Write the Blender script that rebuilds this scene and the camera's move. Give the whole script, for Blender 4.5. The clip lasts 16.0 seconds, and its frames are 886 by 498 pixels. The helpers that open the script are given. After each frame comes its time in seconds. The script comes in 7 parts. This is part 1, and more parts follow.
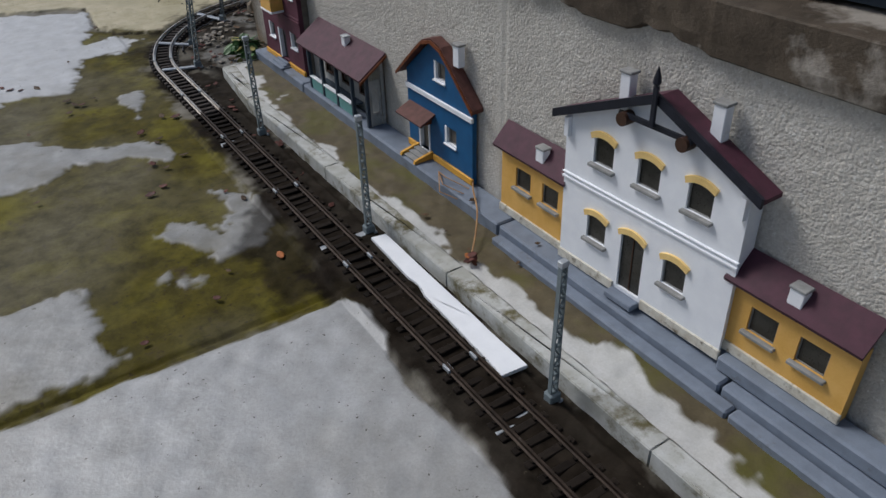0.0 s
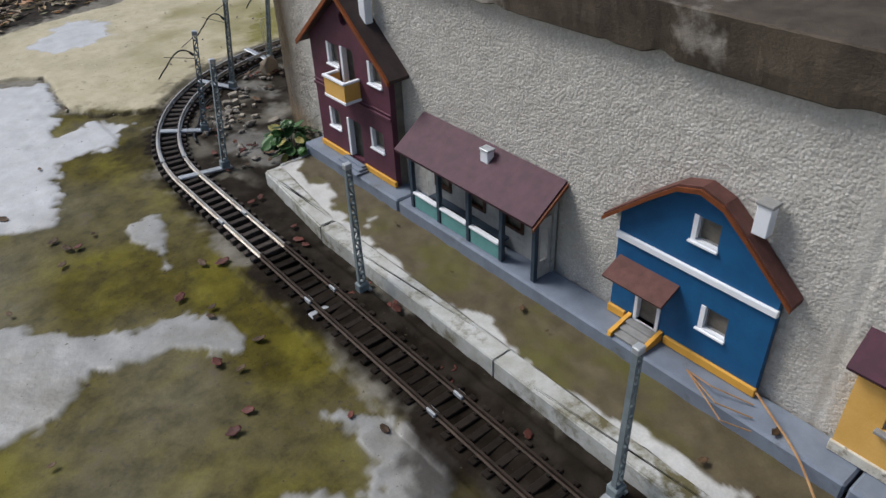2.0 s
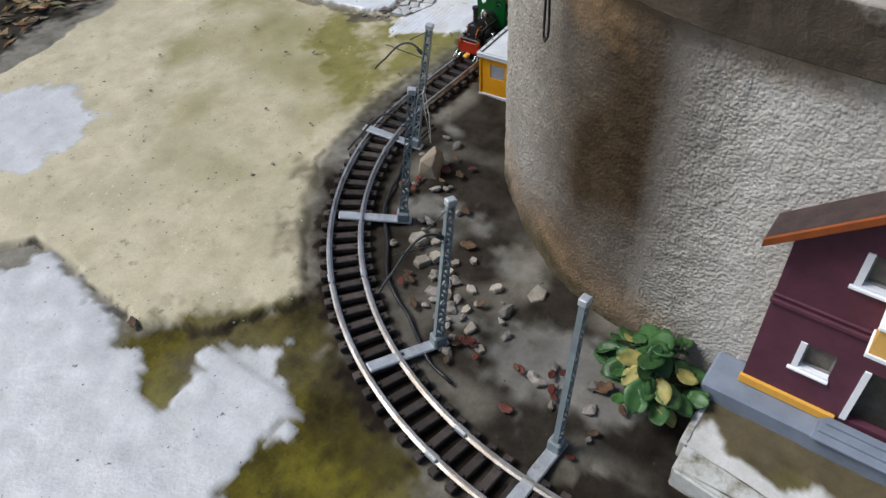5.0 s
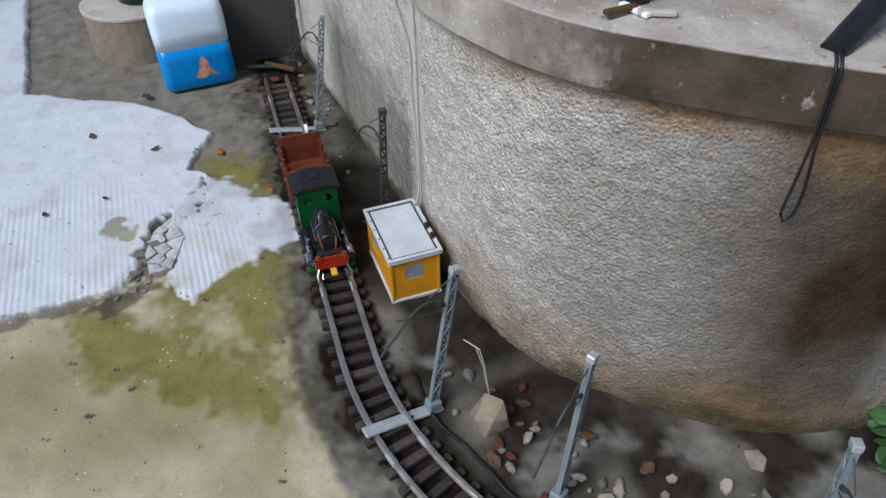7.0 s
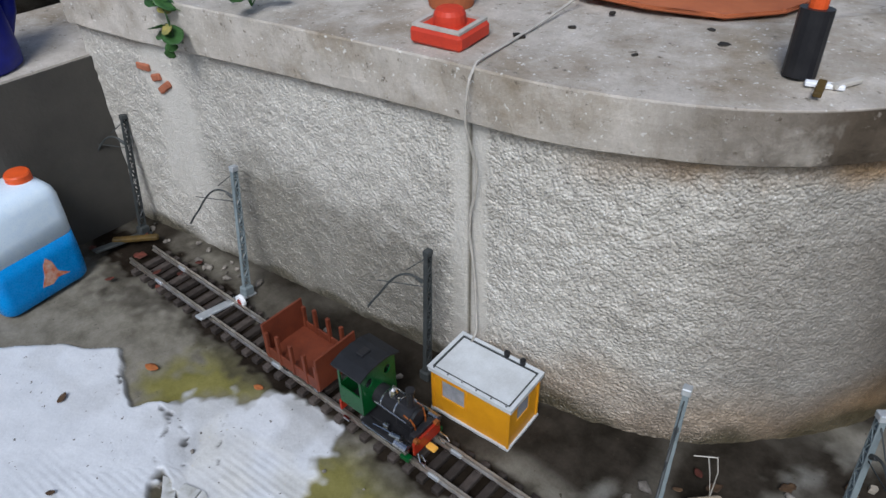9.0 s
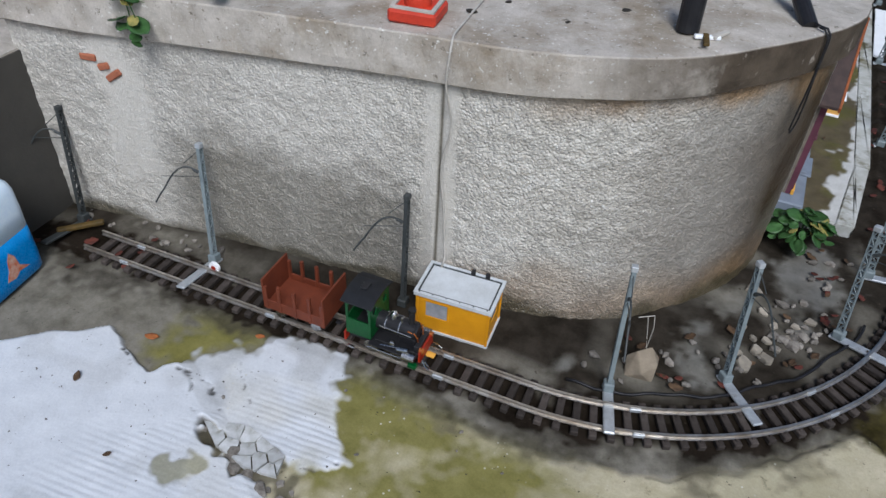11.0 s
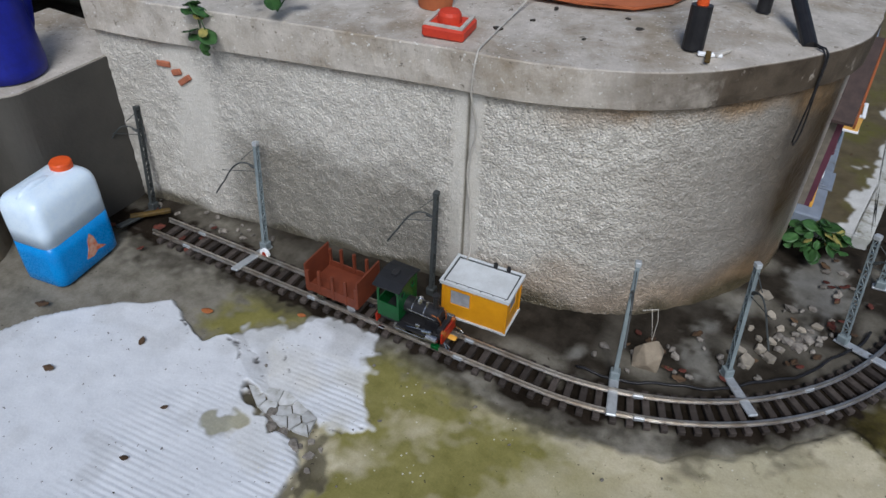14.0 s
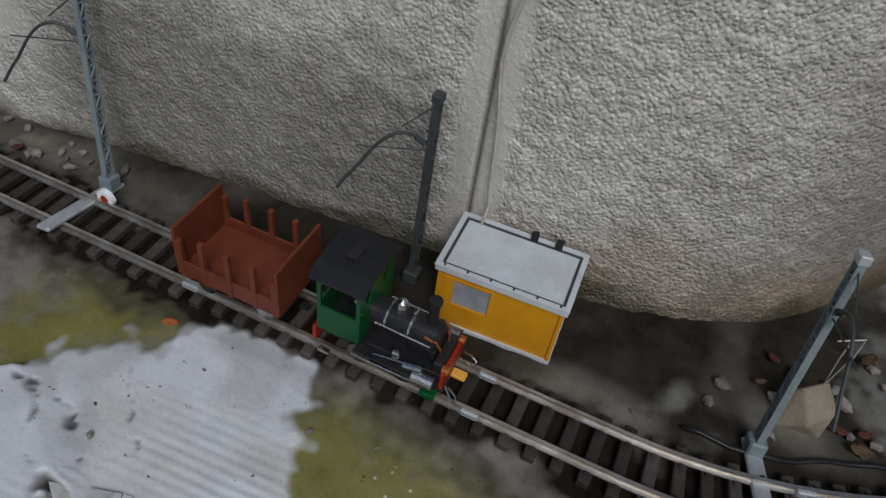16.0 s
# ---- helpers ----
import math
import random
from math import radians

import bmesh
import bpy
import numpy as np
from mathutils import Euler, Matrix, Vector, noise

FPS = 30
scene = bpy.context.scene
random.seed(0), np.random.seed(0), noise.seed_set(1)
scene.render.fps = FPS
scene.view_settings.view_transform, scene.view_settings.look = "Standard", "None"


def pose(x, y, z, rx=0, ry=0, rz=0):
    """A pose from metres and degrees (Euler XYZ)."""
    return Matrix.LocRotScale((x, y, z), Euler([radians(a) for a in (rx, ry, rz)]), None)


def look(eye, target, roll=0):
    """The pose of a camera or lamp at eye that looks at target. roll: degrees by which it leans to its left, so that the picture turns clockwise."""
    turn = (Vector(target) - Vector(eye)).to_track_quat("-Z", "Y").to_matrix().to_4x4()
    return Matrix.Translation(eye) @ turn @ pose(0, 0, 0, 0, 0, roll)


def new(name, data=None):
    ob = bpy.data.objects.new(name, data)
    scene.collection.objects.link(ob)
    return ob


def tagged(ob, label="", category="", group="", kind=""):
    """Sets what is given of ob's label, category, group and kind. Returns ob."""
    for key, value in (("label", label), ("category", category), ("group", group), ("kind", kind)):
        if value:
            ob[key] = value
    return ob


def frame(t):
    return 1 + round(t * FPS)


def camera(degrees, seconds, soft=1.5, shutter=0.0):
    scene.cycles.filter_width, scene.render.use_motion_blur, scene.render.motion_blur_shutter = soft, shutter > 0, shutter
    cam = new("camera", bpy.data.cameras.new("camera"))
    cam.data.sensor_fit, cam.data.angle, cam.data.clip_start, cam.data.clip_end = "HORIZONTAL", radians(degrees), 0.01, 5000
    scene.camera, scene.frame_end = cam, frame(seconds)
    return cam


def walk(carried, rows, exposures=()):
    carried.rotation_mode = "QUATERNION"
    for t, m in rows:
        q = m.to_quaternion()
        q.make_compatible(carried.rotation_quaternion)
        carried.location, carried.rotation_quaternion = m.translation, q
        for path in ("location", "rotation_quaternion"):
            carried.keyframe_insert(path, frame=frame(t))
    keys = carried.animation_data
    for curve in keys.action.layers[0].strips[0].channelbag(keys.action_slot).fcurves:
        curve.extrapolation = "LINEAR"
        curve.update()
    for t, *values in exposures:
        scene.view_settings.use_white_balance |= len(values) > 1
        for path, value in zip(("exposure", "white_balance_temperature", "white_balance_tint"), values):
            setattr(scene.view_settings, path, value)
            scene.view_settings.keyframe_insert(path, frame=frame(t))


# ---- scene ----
cam = camera(62.8, 16.0)

PATH = [
    (0, (-0.56, -0.344, 0.74), (0.328, 1.049, -0.388), -1.7),
    (0.5, (-0.551, -0.177, 0.729), (0.382, 1.18, -0.406), -1.4),
    (1, (-0.566, 0.009, 0.742), (0.44, 1.278, -0.432), -2.0),
    (1.5, (-0.54, 0.19, 0.732), (0.465, 1.468, -0.433), -1.0),
    (2, (-0.54, 0.392, 0.739), (0.473, 1.678, -0.41), -2.5),
    (2.5, (-0.566, 0.573, 0.763), (0.443, 1.812, -0.439), -4.3),
    (3, (-0.541, 0.768, 0.757), (0.438, 2.021, -0.456), -2.6),
    (3.5, (-0.526, 0.956, 0.761), (0.454, 2.206, -0.454), -4.2),
    (4, (-0.537, 1.178, 0.765), (0.606, 2.261, -0.468), -4.1),
    (4.2, (-0.521, 1.257, 0.759), (0.606, 2.328, -0.499), -4.5),
    (6.3, (-0.353, 2.104, 0.746), (1.04, 2.362, -0.666), 2.9),
    (6.5, (-0.316, 2.183, 0.748), (1.143, 2.281, -0.616), 2.8),
    (7, (-0.232, 2.405, 0.796), (1.226, 2.016, -0.516), -1.3),
    (7.5, (-0.1, 2.532, 0.778), (1.28, 1.846, -0.498), 0.4),
    (8, (0.019, 2.666, 0.801), (1.273, 1.708, -0.428), 2.9),
    (8.5, (0.089, 2.766, 0.834), (1.25, 1.763, -0.449), -0.4),
    (8.7, (0.136, 2.774, 0.822), (1.264, 1.691, -0.426), -0.5),
    (10.8, (0.319, 3.043, 0.904), (0.935, 1.602, -0.339), 1.8),
    (11, (0.306, 3.078, 0.919), (0.895, 1.668, -0.371), 3.5),
    (11.5, (0.284, 3.153, 0.931), (0.927, 1.749, -0.339), 4.3),
    (12, (0.248, 3.165, 0.971), (0.868, 1.796, -0.348), 7.0),
    (12.5, (0.218, 3.16, 0.999), (0.842, 1.777, -0.305), 6.6),
    (13, (0.2, 3.161, 0.981), (0.93, 1.811, -0.303), 2.2),
    (13.5, (0.192, 3.159, 0.98), (0.915, 1.793, -0.289), 3.1),
    (14, (0.207, 3.158, 0.971), (0.946, 1.798, -0.296), 1.9),
    (14.5, (0.305, 3.038, 0.859), (0.978, 1.662, -0.427), 3.6),
    (15, (0.399, 2.917, 0.737), (0.982, 1.54, -0.592), 6.2),
    (15.5, (0.484, 2.792, 0.638), (0.99, 1.445, -0.75), 7.9),
    (16, (0.516, 2.747, 0.598), (0.987, 1.418, -0.82), 9.4),
]
EXPOSURES = [(0, .02, 6150, 10), (1, .38, 5900, 10), (1.5, .42, 6150, 10), (3.5, .68, 6300, 10), (4.2, .7, 6300, 10), (6.3, .4, 5750, 9), (7, .38, 5800, 9), (8, .3, 5850, 9), (11, .34, 5800, 9), (13, .26, 5900, 9), (14, .2, 5900, 9), (14.5, -.06, 5950, 9), (15, -.18, 5950, 9), (16, -.42, 6000, 9)]
walk(cam, [(t, look(eye, target, roll)) for t, eye, target, roll in PATH], EXPOSURES)

# ---- light ----
world = bpy.data.worlds.new("world")
scene.world = world
world.use_nodes = True
wn = world.node_tree.nodes
sky = wn.new("ShaderNodeTexSky")
sky.sky_type = "NISHITA"
sky.sun_disc = False
sky.sun_elevation, sky.sun_rotation = radians(50), radians(-29)
sky.air_density, sky.dust_density = 1.0, 3.0
wn["Background"].inputs["Strength"].default_value = 0.066
world.node_tree.links.new(sky.outputs["Color"], wn["Background"].inputs["Color"])
sun_data = bpy.data.lights.new("sun", "SUN")
sun_data.energy, sun_data.angle, sun_data.color = 2.1, radians(24), (1.0, 0.97, 0.94)
sun = new("sun", sun_data)
sun.matrix_world = look((-1.9, 3.4, 4.6), (0, 0, 0))

# ---- materials ----


def rgba(c):
    return (c[0], c[1], c[2], 1.0)


def ramp(nt, src, lo, hi, c0=(0, 0, 0), c1=(1, 1, 1)):
    r = nt.nodes.new("ShaderNodeValToRGB")
    r.color_ramp.elements[0].position, r.color_ramp.elements[1].position = lo, hi
    r.color_ramp.elements[0].color, r.color_ramp.elements[1].color = rgba(c0), rgba(c1)
    nt.links.new(src, r.inputs["Fac"])
    return r.outputs["Color"]


def noise_tex(nt, vec, scale, detail=4.0, rough=0.6):
    n = nt.nodes.new("ShaderNodeTexNoise")
    n.inputs["Scale"].default_value, n.inputs["Detail"].default_value, n.inputs["Roughness"].default_value = scale, detail, rough
    nt.links.new(vec, n.inputs["Vector"])
    return n.outputs["Fac"]


def mix(nt, fac, a, b, blend="MIX"):
    m = nt.nodes.new("ShaderNodeMix")
    m.data_type, m.blend_type = "RGBA", blend
    for sock, v in ((m.inputs[0], fac), (m.inputs[6], a), (m.inputs[7], b)):
        if isinstance(v, (int, float)):
            sock.default_value = v
        elif isinstance(v, tuple):
            sock.default_value = rgba(v)
        else:
            nt.links.new(v, sock)
    return m.outputs[2]


def bump(nt, height, strength, dist, normal=None):
    b = nt.nodes.new("ShaderNodeBump")
    b.inputs["Strength"].default_value, b.inputs["Distance"].default_value = strength, dist
    nt.links.new(height, b.inputs["Height"])
    if normal is not None:
        nt.links.new(normal, b.inputs["Normal"])
    return b.outputs["Normal"]


def material(name):
    m = bpy.data.materials.new(name)
    m.use_nodes = True
    nt = m.node_tree
    p = nt.nodes["Principled BSDF"]
    tc = nt.nodes.new("ShaderNodeTexCoord")
    return m, nt, p, tc.outputs["Object"]


def mat(name, a, b, rough=0.6, metal=0.0, scale=60.0, grain=400.0, relief=0.15, dist=0.0008, dirt=None, dirt_lo=0.55, vary=0.0, spec=0.28):
    """A worn surface: two tones at one scale, fine grain, dirt spots of their own shape."""
    m, nt, p, co = material(name)
    col = mix(nt, ramp(nt, noise_tex(nt, co, scale), 0.35, 0.65), a, b)
    fine = noise_tex(nt, co, grain, 3.0)
    col = mix(nt, 0.35, col, mix(nt, fine, (0.3, 0.3, 0.3), (0.75, 0.75, 0.75)), "OVERLAY")
    if dirt:
        col = mix(nt, ramp(nt, noise_tex(nt, co, scale * 0.7, 6.0, 0.7), dirt_lo, dirt_lo + 0.15), col, dirt)
    if vary:
        oi = nt.nodes.new("ShaderNodeObjectInfo")
        col = mix(nt, vary, col, ramp(nt, oi.outputs["Random"], 0.0, 1.0, (0.1, 0.1, 0.1), (0.9, 0.9, 0.9)), "OVERLAY")
    nt.links.new(col, p.inputs["Base Color"])
    p.inputs["Metallic"].default_value = metal
    p.inputs["Specular IOR Level"].default_value = spec
    r = ramp(nt, fine, 0.2, 0.8, (rough * 0.8,) * 3, (min(1, rough * 1.2),) * 3)
    nt.links.new(r, p.inputs["Roughness"])
    if relief:
        nt.links.new(bump(nt, fine, relief, dist), p.inputs["Normal"])
    return m


M = {}
M["white"] = mat("white_paint", (0.86, 0.88, 0.9), (0.8, 0.82, 0.85), 0.55, dirt=(0.5, 0.47, 0.4), dirt_lo=0.7, scale=35)
M["board_white"] = mat("fresh_white_paint", (0.86, 0.88, 0.9), (0.8, 0.82, 0.84), 0.4, scale=30)
M["cream"] = mat("cream_paint", (0.84, 0.6, 0.24), (0.78, 0.54, 0.2), 0.55)
M["ochre"] = mat("ochre_paint", (0.72, 0.38, 0.06), (0.66, 0.33, 0.05), 0.55, dirt=(0.3, 0.18, 0.06), dirt_lo=0.7, scale=30)
M["plum"] = mat("plum_paint", (0.115, 0.038, 0.06), (0.085, 0.03, 0.045), 0.6, scale=30, dirt=(0.06, 0.03, 0.04), dirt_lo=0.66)
M["maroon"] = mat("maroon_roof", (0.078, 0.026, 0.042), (0.055, 0.02, 0.031), 0.6, scale=50, dirt=(0.035, 0.022, 0.02), dirt_lo=0.64)
M["blue"] = mat("blue_paint", (0.014, 0.105, 0.25), (0.012, 0.085, 0.21), 0.5, scale=40, dirt=(0.02, 0.05, 0.1), dirt_lo=0.7)
M["black_blue"] = mat("dark_bargeboard", (0.018, 0.02, 0.03), (0.012, 0.014, 0.02), 0.5)
M["rust_edge"] = mat("rust_brown_paint", (0.2, 0.06, 0.02), (0.14, 0.042, 0.015), 0.6)
M["roof_brown"] = mat("brown_roof", (0.13, 0.055, 0.045), (0.085, 0.038, 0.03), 0.7, scale=60)
M["teal"] = mat("teal_paint", (0.15, 0.34, 0.32), (0.12, 0.28, 0.27), 0.6, dirt=(0.1, 0.12, 0.1), dirt_lo=0.66)
M["slate"] = mat("slate_blue_paint", (0.045, 0.065, 0.09), (0.035, 0.05, 0.07), 0.55)
M["glass_dark"] = mat("dark_window_board", (0.03, 0.029, 0.024), (0.05, 0.048, 0.04), 0.3, relief=0.03)
M["sill"] = mat("grey_sill", (0.3, 0.3, 0.29), (0.22, 0.22, 0.21), 0.7)
M["plinth"] = mat("flaking_plinth", (0.62, 0.6, 0.52), (0.5, 0.46, 0.38), 0.8, dirt=(0.16, 0.13, 0.09), dirt_lo=0.54, scale=90)
M["step"] = mat("blue_grey_step", (0.2, 0.235, 0.29), (0.155, 0.182, 0.225), 0.65, scale=25, dirt=(0.11, 0.11, 0.105), dirt_lo=0.6, relief=0.3)
M["platform_edge"] = mat("pale_platform_edge", (0.52, 0.53, 0.51), (0.36, 0.36, 0.32), 0.75, scale=22, dirt=(0.12, 0.105, 0.05), dirt_lo=0.5, relief=0.4)
M["sleeper_wet"] = mat("wet_black_sleeper", (0.014, 0.011, 0.009), (0.024, 0.019, 0.015), 0.6, scale=80, grain=700, relief=0.5, vary=0.4, dirt=(0.03, 0.022, 0.016), dirt_lo=0.66, spec=0.05)
M["sleeper"] = mat("dark_brown_sleeper", (0.062, 0.052, 0.046), (0.038, 0.031, 0.027), 0.7, scale=80, grain=700, relief=0.5, vary=0.5, dirt=(0.1, 0.08, 0.06), dirt_lo=0.66, spec=0.12)
M["rail_rusty"] = mat("brown_rail", (0.05, 0.035, 0.026), (0.026, 0.018, 0.013), 0.5, metal=0.4, scale=40, dirt=(0.2, 0.18, 0.15), dirt_lo=0.66)
M["rail"] = mat("nickel_rail", (0.62, 0.59, 0.54), (0.42, 0.37, 0.31), 0.34, metal=0.9, scale=40, dirt=(0.1, 0.07, 0.05), dirt_lo=0.62)
M["mast"] = mat("grey_green_mast", (0.2, 0.24, 0.25), (0.15, 0.18, 0.19), 0.5, scale=50, dirt=(0.1, 0.1, 0.09), dirt_lo=0.64)
M["mast_dark"] = mat("dark_mast", (0.05, 0.055, 0.055), (0.035, 0.04, 0.04), 0.5)
M["zinc"] = mat("zinc_plate", (0.5, 0.53, 0.55), (0.36, 0.38, 0.4), 0.4, metal=0.4, dirt=(0.2, 0.18, 0.16), dirt_lo=0.6)
M["yellow"] = mat("yellow_paint", (0.64, 0.29, 0.008), (0.55, 0.24, 0.008), 0.4, scale=25, dirt=(0.25, 0.13, 0.03), dirt_lo=0.68)
M["shed_roof"] = mat("pale_grey_roof", (0.55, 0.58, 0.6), (0.46, 0.48, 0.49), 0.45, scale=30, dirt=(0.14, 0.13, 0.1), dirt_lo=0.63)
M["pane"] = mat("milky_pane", (0.32, 0.33, 0.36), (0.24, 0.25, 0.27), 0.2, relief=0.03)
M["black"] = mat("black_plastic", (0.012, 0.012, 0.014), (0.02, 0.02, 0.022), 0.4)
M["roof_black"] = mat("matt_black_cab_roof", (0.01, 0.011, 0.013), (0.016, 0.017, 0.02), 0.5)
M["green"] = mat("green_enamel", (0.004, 0.075, 0.016), (0.003, 0.055, 0.012), 0.3, relief=0.04)
M["red"] = mat("red_enamel", (0.32, 0.024, 0.008), (0.24, 0.018, 0.007), 0.35, relief=0.04)
M["orange"] = mat("orange_plastic", (0.7, 0.1, 0.02), (0.6, 0.08, 0.015), 0.4, relief=0.05)
M["bell_red"] = mat("faded_red_plastic", (0.55, 0.05, 0.022), (0.45, 0.04, 0.02), 0.5, scale=40, relief=0.05)
M["steel"] = mat("bright_steel", (0.62, 0.62, 0.62), (0.45, 0.45, 0.45), 0.25, metal=1.0)
M["brass"] = mat("copper_pipe", (0.6, 0.2, 0.06), (0.5, 0.15, 0.04), 0.3, metal=0.8)
M["wagon"] = mat("red_brown_wagon", (0.15, 0.036, 0.016), (0.11, 0.027, 0.013), 0.55, scale=40, dirt=(0.08, 0.03, 0.018), dirt_lo=0.66)
M["can_white"] = mat("milky_plastic", (0.68, 0.8, 0.9), (0.62, 0.75, 0.88), 0.3, relief=0.03, spec=0.5)
M["can_blue"] = mat("blue_fluid", (0.012, 0.24, 0.62), (0.01, 0.2, 0.55), 0.28, relief=0.03)
M["label"] = mat("torn_label", (0.5, 0.12, 0.05), (0.62, 0.5, 0.4), 0.6, scale=50)
M["deep_blue"] = mat("deep_blue_plastic", (0.012, 0.018, 0.24), (0.01, 0.014, 0.18), 0.4, relief=0.04)
M["bucket_green"] = mat("dark_green_plastic", (0.012, 0.05, 0.035), (0.009, 0.038, 0.027), 0.45, relief=0.05)
M["stone"] = mat("beige_stone", (0.27, 0.225, 0.165), (0.2, 0.165, 0.12), 0.85, scale=40, relief=0.6, dist=0.002, dirt=(0.14, 0.12, 0.09), dirt_lo=0.6)
M["fragment"] = mat("broken_pale_concrete", (0.52, 0.53, 0.53), (0.36, 0.36, 0.34), 0.8, scale=50, relief=0.6, dist=0.002, dirt=(0.2, 0.19, 0.14), dirt_lo=0.58, vary=0.3)
M["shard"] = mat("beige_shard", (0.34, 0.3, 0.24), (0.2, 0.18, 0.145), 0.8, scale=50, relief=0.6, dist=0.002, dirt=(0.16, 0.13, 0.1), dirt_lo=0.58, vary=0.35)
M["rubble"] = mat("rubble", (0.24, 0.22, 0.19), (0.12, 0.105, 0.09), 0.85, scale=60, relief=0.5, vary=0.5)
M["leaf_red"] = mat("red_dead_leaf", (0.11, 0.03, 0.02), (0.06, 0.02, 0.014), 0.6, scale=120, vary=0.4)
M["leaf_brown"] = mat("brown_dead_leaf", (0.1, 0.06, 0.03), (0.05, 0.03, 0.018), 0.65, scale=120, vary=0.5)
M["leaf_dark"] = mat("black_dead_leaf", (0.02, 0.018, 0.014), (0.035, 0.028, 0.02), 0.6, scale=120)
M["leaf_orange"] = mat("orange_dead_leaf", (0.4, 0.14, 0.04), (0.28, 0.09, 0.03), 0.6, scale=120, vary=0.3)
M["leaf_green"] = mat("green_leaf", (0.05, 0.12, 0.035), (0.03, 0.075, 0.022), 0.4, scale=90, vary=0.4)
M["leaf_yellow"] = mat("yellowing_leaf", (0.36, 0.3, 0.09), (0.2, 0.2, 0.06), 0.5, scale=90)
M["stem"] = mat("dry_stem", (0.4, 0.24, 0.11), (0.28, 0.15, 0.07), 0.6)
M["terracotta"] = mat("terracotta", (0.42, 0.13, 0.05), (0.34, 0.1, 0.04), 0.7, scale=20)
M["cord"] = mat("grey_cord", (0.5, 0.47, 0.42), (0.38, 0.36, 0.32), 0.6)
M["brick"] = mat("broken_brick", (0.36, 0.13, 0.07), (0.28, 0.1, 0.055), 0.85, scale=60, relief=0.6)
M["yellow_wood"] = mat("yellow_stick", (0.1, 0.062, 0.014), (0.06, 0.04, 0.012), 0.7)
M["side_wall"] = mat("dark_damp_render", (0.075, 0.07, 0.06), (0.05, 0.047, 0.041), 0.75, scale=6, grain=150, relief=0.5, dist=0.002, dirt=(0.05, 0.05, 0.045), dirt_lo=0.58)


def attribute(nt, name):
    a = nt.nodes.new("ShaderNodeAttribute")
    a.attribute_name = name
    return a.outputs["Fac"]


def ground_material():
    m, nt, p, co = material("old_concrete_ground")
    big, mid, fine = noise_tex(nt, co, 3.0, 6), noise_tex(nt, co, 22.0, 6, 0.65), noise_tex(nt, co, 260.0, 4, 0.7)
    base = mix(nt, ramp(nt, mid, 0.35, 0.65), (0.12, 0.11, 0.085), (0.22, 0.205, 0.17))
    sand = mix(nt, ramp(nt, mid, 0.3, 0.7), (0.4, 0.355, 0.235), (0.52, 0.47, 0.34))
    sand = mix(nt, ramp(nt, noise_tex(nt, co, 6.0, 7, 0.65), 0.45, 0.7), sand, (0.36, 0.33, 0.22))
    sand = mix(nt, ramp(nt, noise_tex(nt, co, 48.0, 6, 0.75), 0.6, 0.7), sand, (0.22, 0.2, 0.13))
    col = mix(nt, attribute(nt, "sand"), base, sand)
    moss = mix(nt, ramp(nt, mid, 0.3, 0.7), (0.028, 0.023, 0.0015), (0.1, 0.082, 0.008))
    moss = mix(nt, ramp(nt, noise_tex(nt, co, 70.0, 5, 0.7), 0.56, 0.68), moss, (0.03, 0.022, 0.008))
    moss = mix(nt, ramp(nt, noise_tex(nt, co, 7.0, 7, 0.65), 0.5, 0.66), moss, (0.135, 0.118, 0.012))
    moss = mix(nt, ramp(nt, noise_tex(nt, co, 11.0, 7, 0.7), 0.58, 0.7), moss, (0.045, 0.032, 0.016))
    col = mix(nt, attribute(nt, "moss"), col, moss)
    film = mix(nt, ramp(nt, noise_tex(nt, co, 24.0, 7, 0.65), 0.25, 0.75), (0.115, 0.108, 0.02), (0.235, 0.215, 0.07))
    col = mix(nt, attribute(nt, "algae"), col, film)
    pale = mix(nt, ramp(nt, mid, 0.3, 0.72), (0.215, 0.215, 0.2), (0.315, 0.318, 0.312))
    pale = mix(nt, ramp(nt, big, 0.48, 0.66), pale, (0.17, 0.16, 0.13))
    col = mix(nt, attribute(nt, "pale"), col, pale)
    # Lighter concrete tone, with reflected sky painted into the far patches.
    col = mix(nt, attribute(nt, "brightened"), col, mix(nt, ramp(nt, mid, 0.3, 0.72), (0.4, 0.405, 0.4), (0.52, 0.53, 0.54)))
    slab = mix(nt, ramp(nt, mid, 0.3, 0.75), (0.55, 0.57, 0.595), (0.67, 0.69, 0.715))
    slab = mix(nt, ramp(nt, noise_tex(nt, co, 40.0, 5, 0.7), 0.68, 0.76), slab, (0.46, 0.46, 0.42))
    col = mix(nt, attribute(nt, "slab"), col, slab)
    dirt = mix(nt, ramp(nt, mid, 0.3, 0.7), (0.006, 0.0045, 0.003), (0.027, 0.021, 0.0155))
    col = mix(nt, attribute(nt, "dirt"), col, dirt)
    vor = nt.nodes.new("ShaderNodeTexVoronoi")
    vor.inputs["Scale"].default_value = 85.0
    nt.links.new(co, vor.inputs["Vector"])
    chip = nt.nodes.new("ShaderNodeMath")
    chip.operation = "MULTIPLY"
    nt.links.new(ramp(nt, vor.outputs["Distance"], 0.07, 0.17, (1, 1, 1), (0, 0, 0)), chip.inputs[0])
    nt.links.new(ramp(nt, noise_tex(nt, co, 12.0), 0.52, 0.6), chip.inputs[1])
    speck = nt.nodes.new("ShaderNodeMath")
    speck.operation = "MULTIPLY"
    nt.links.new(chip.outputs[0], speck.inputs[0])
    nt.links.new(attribute(nt, "sand"), speck.inputs[1])
    col = mix(nt, speck.outputs[0], col, (0.56, 0.54, 0.46))
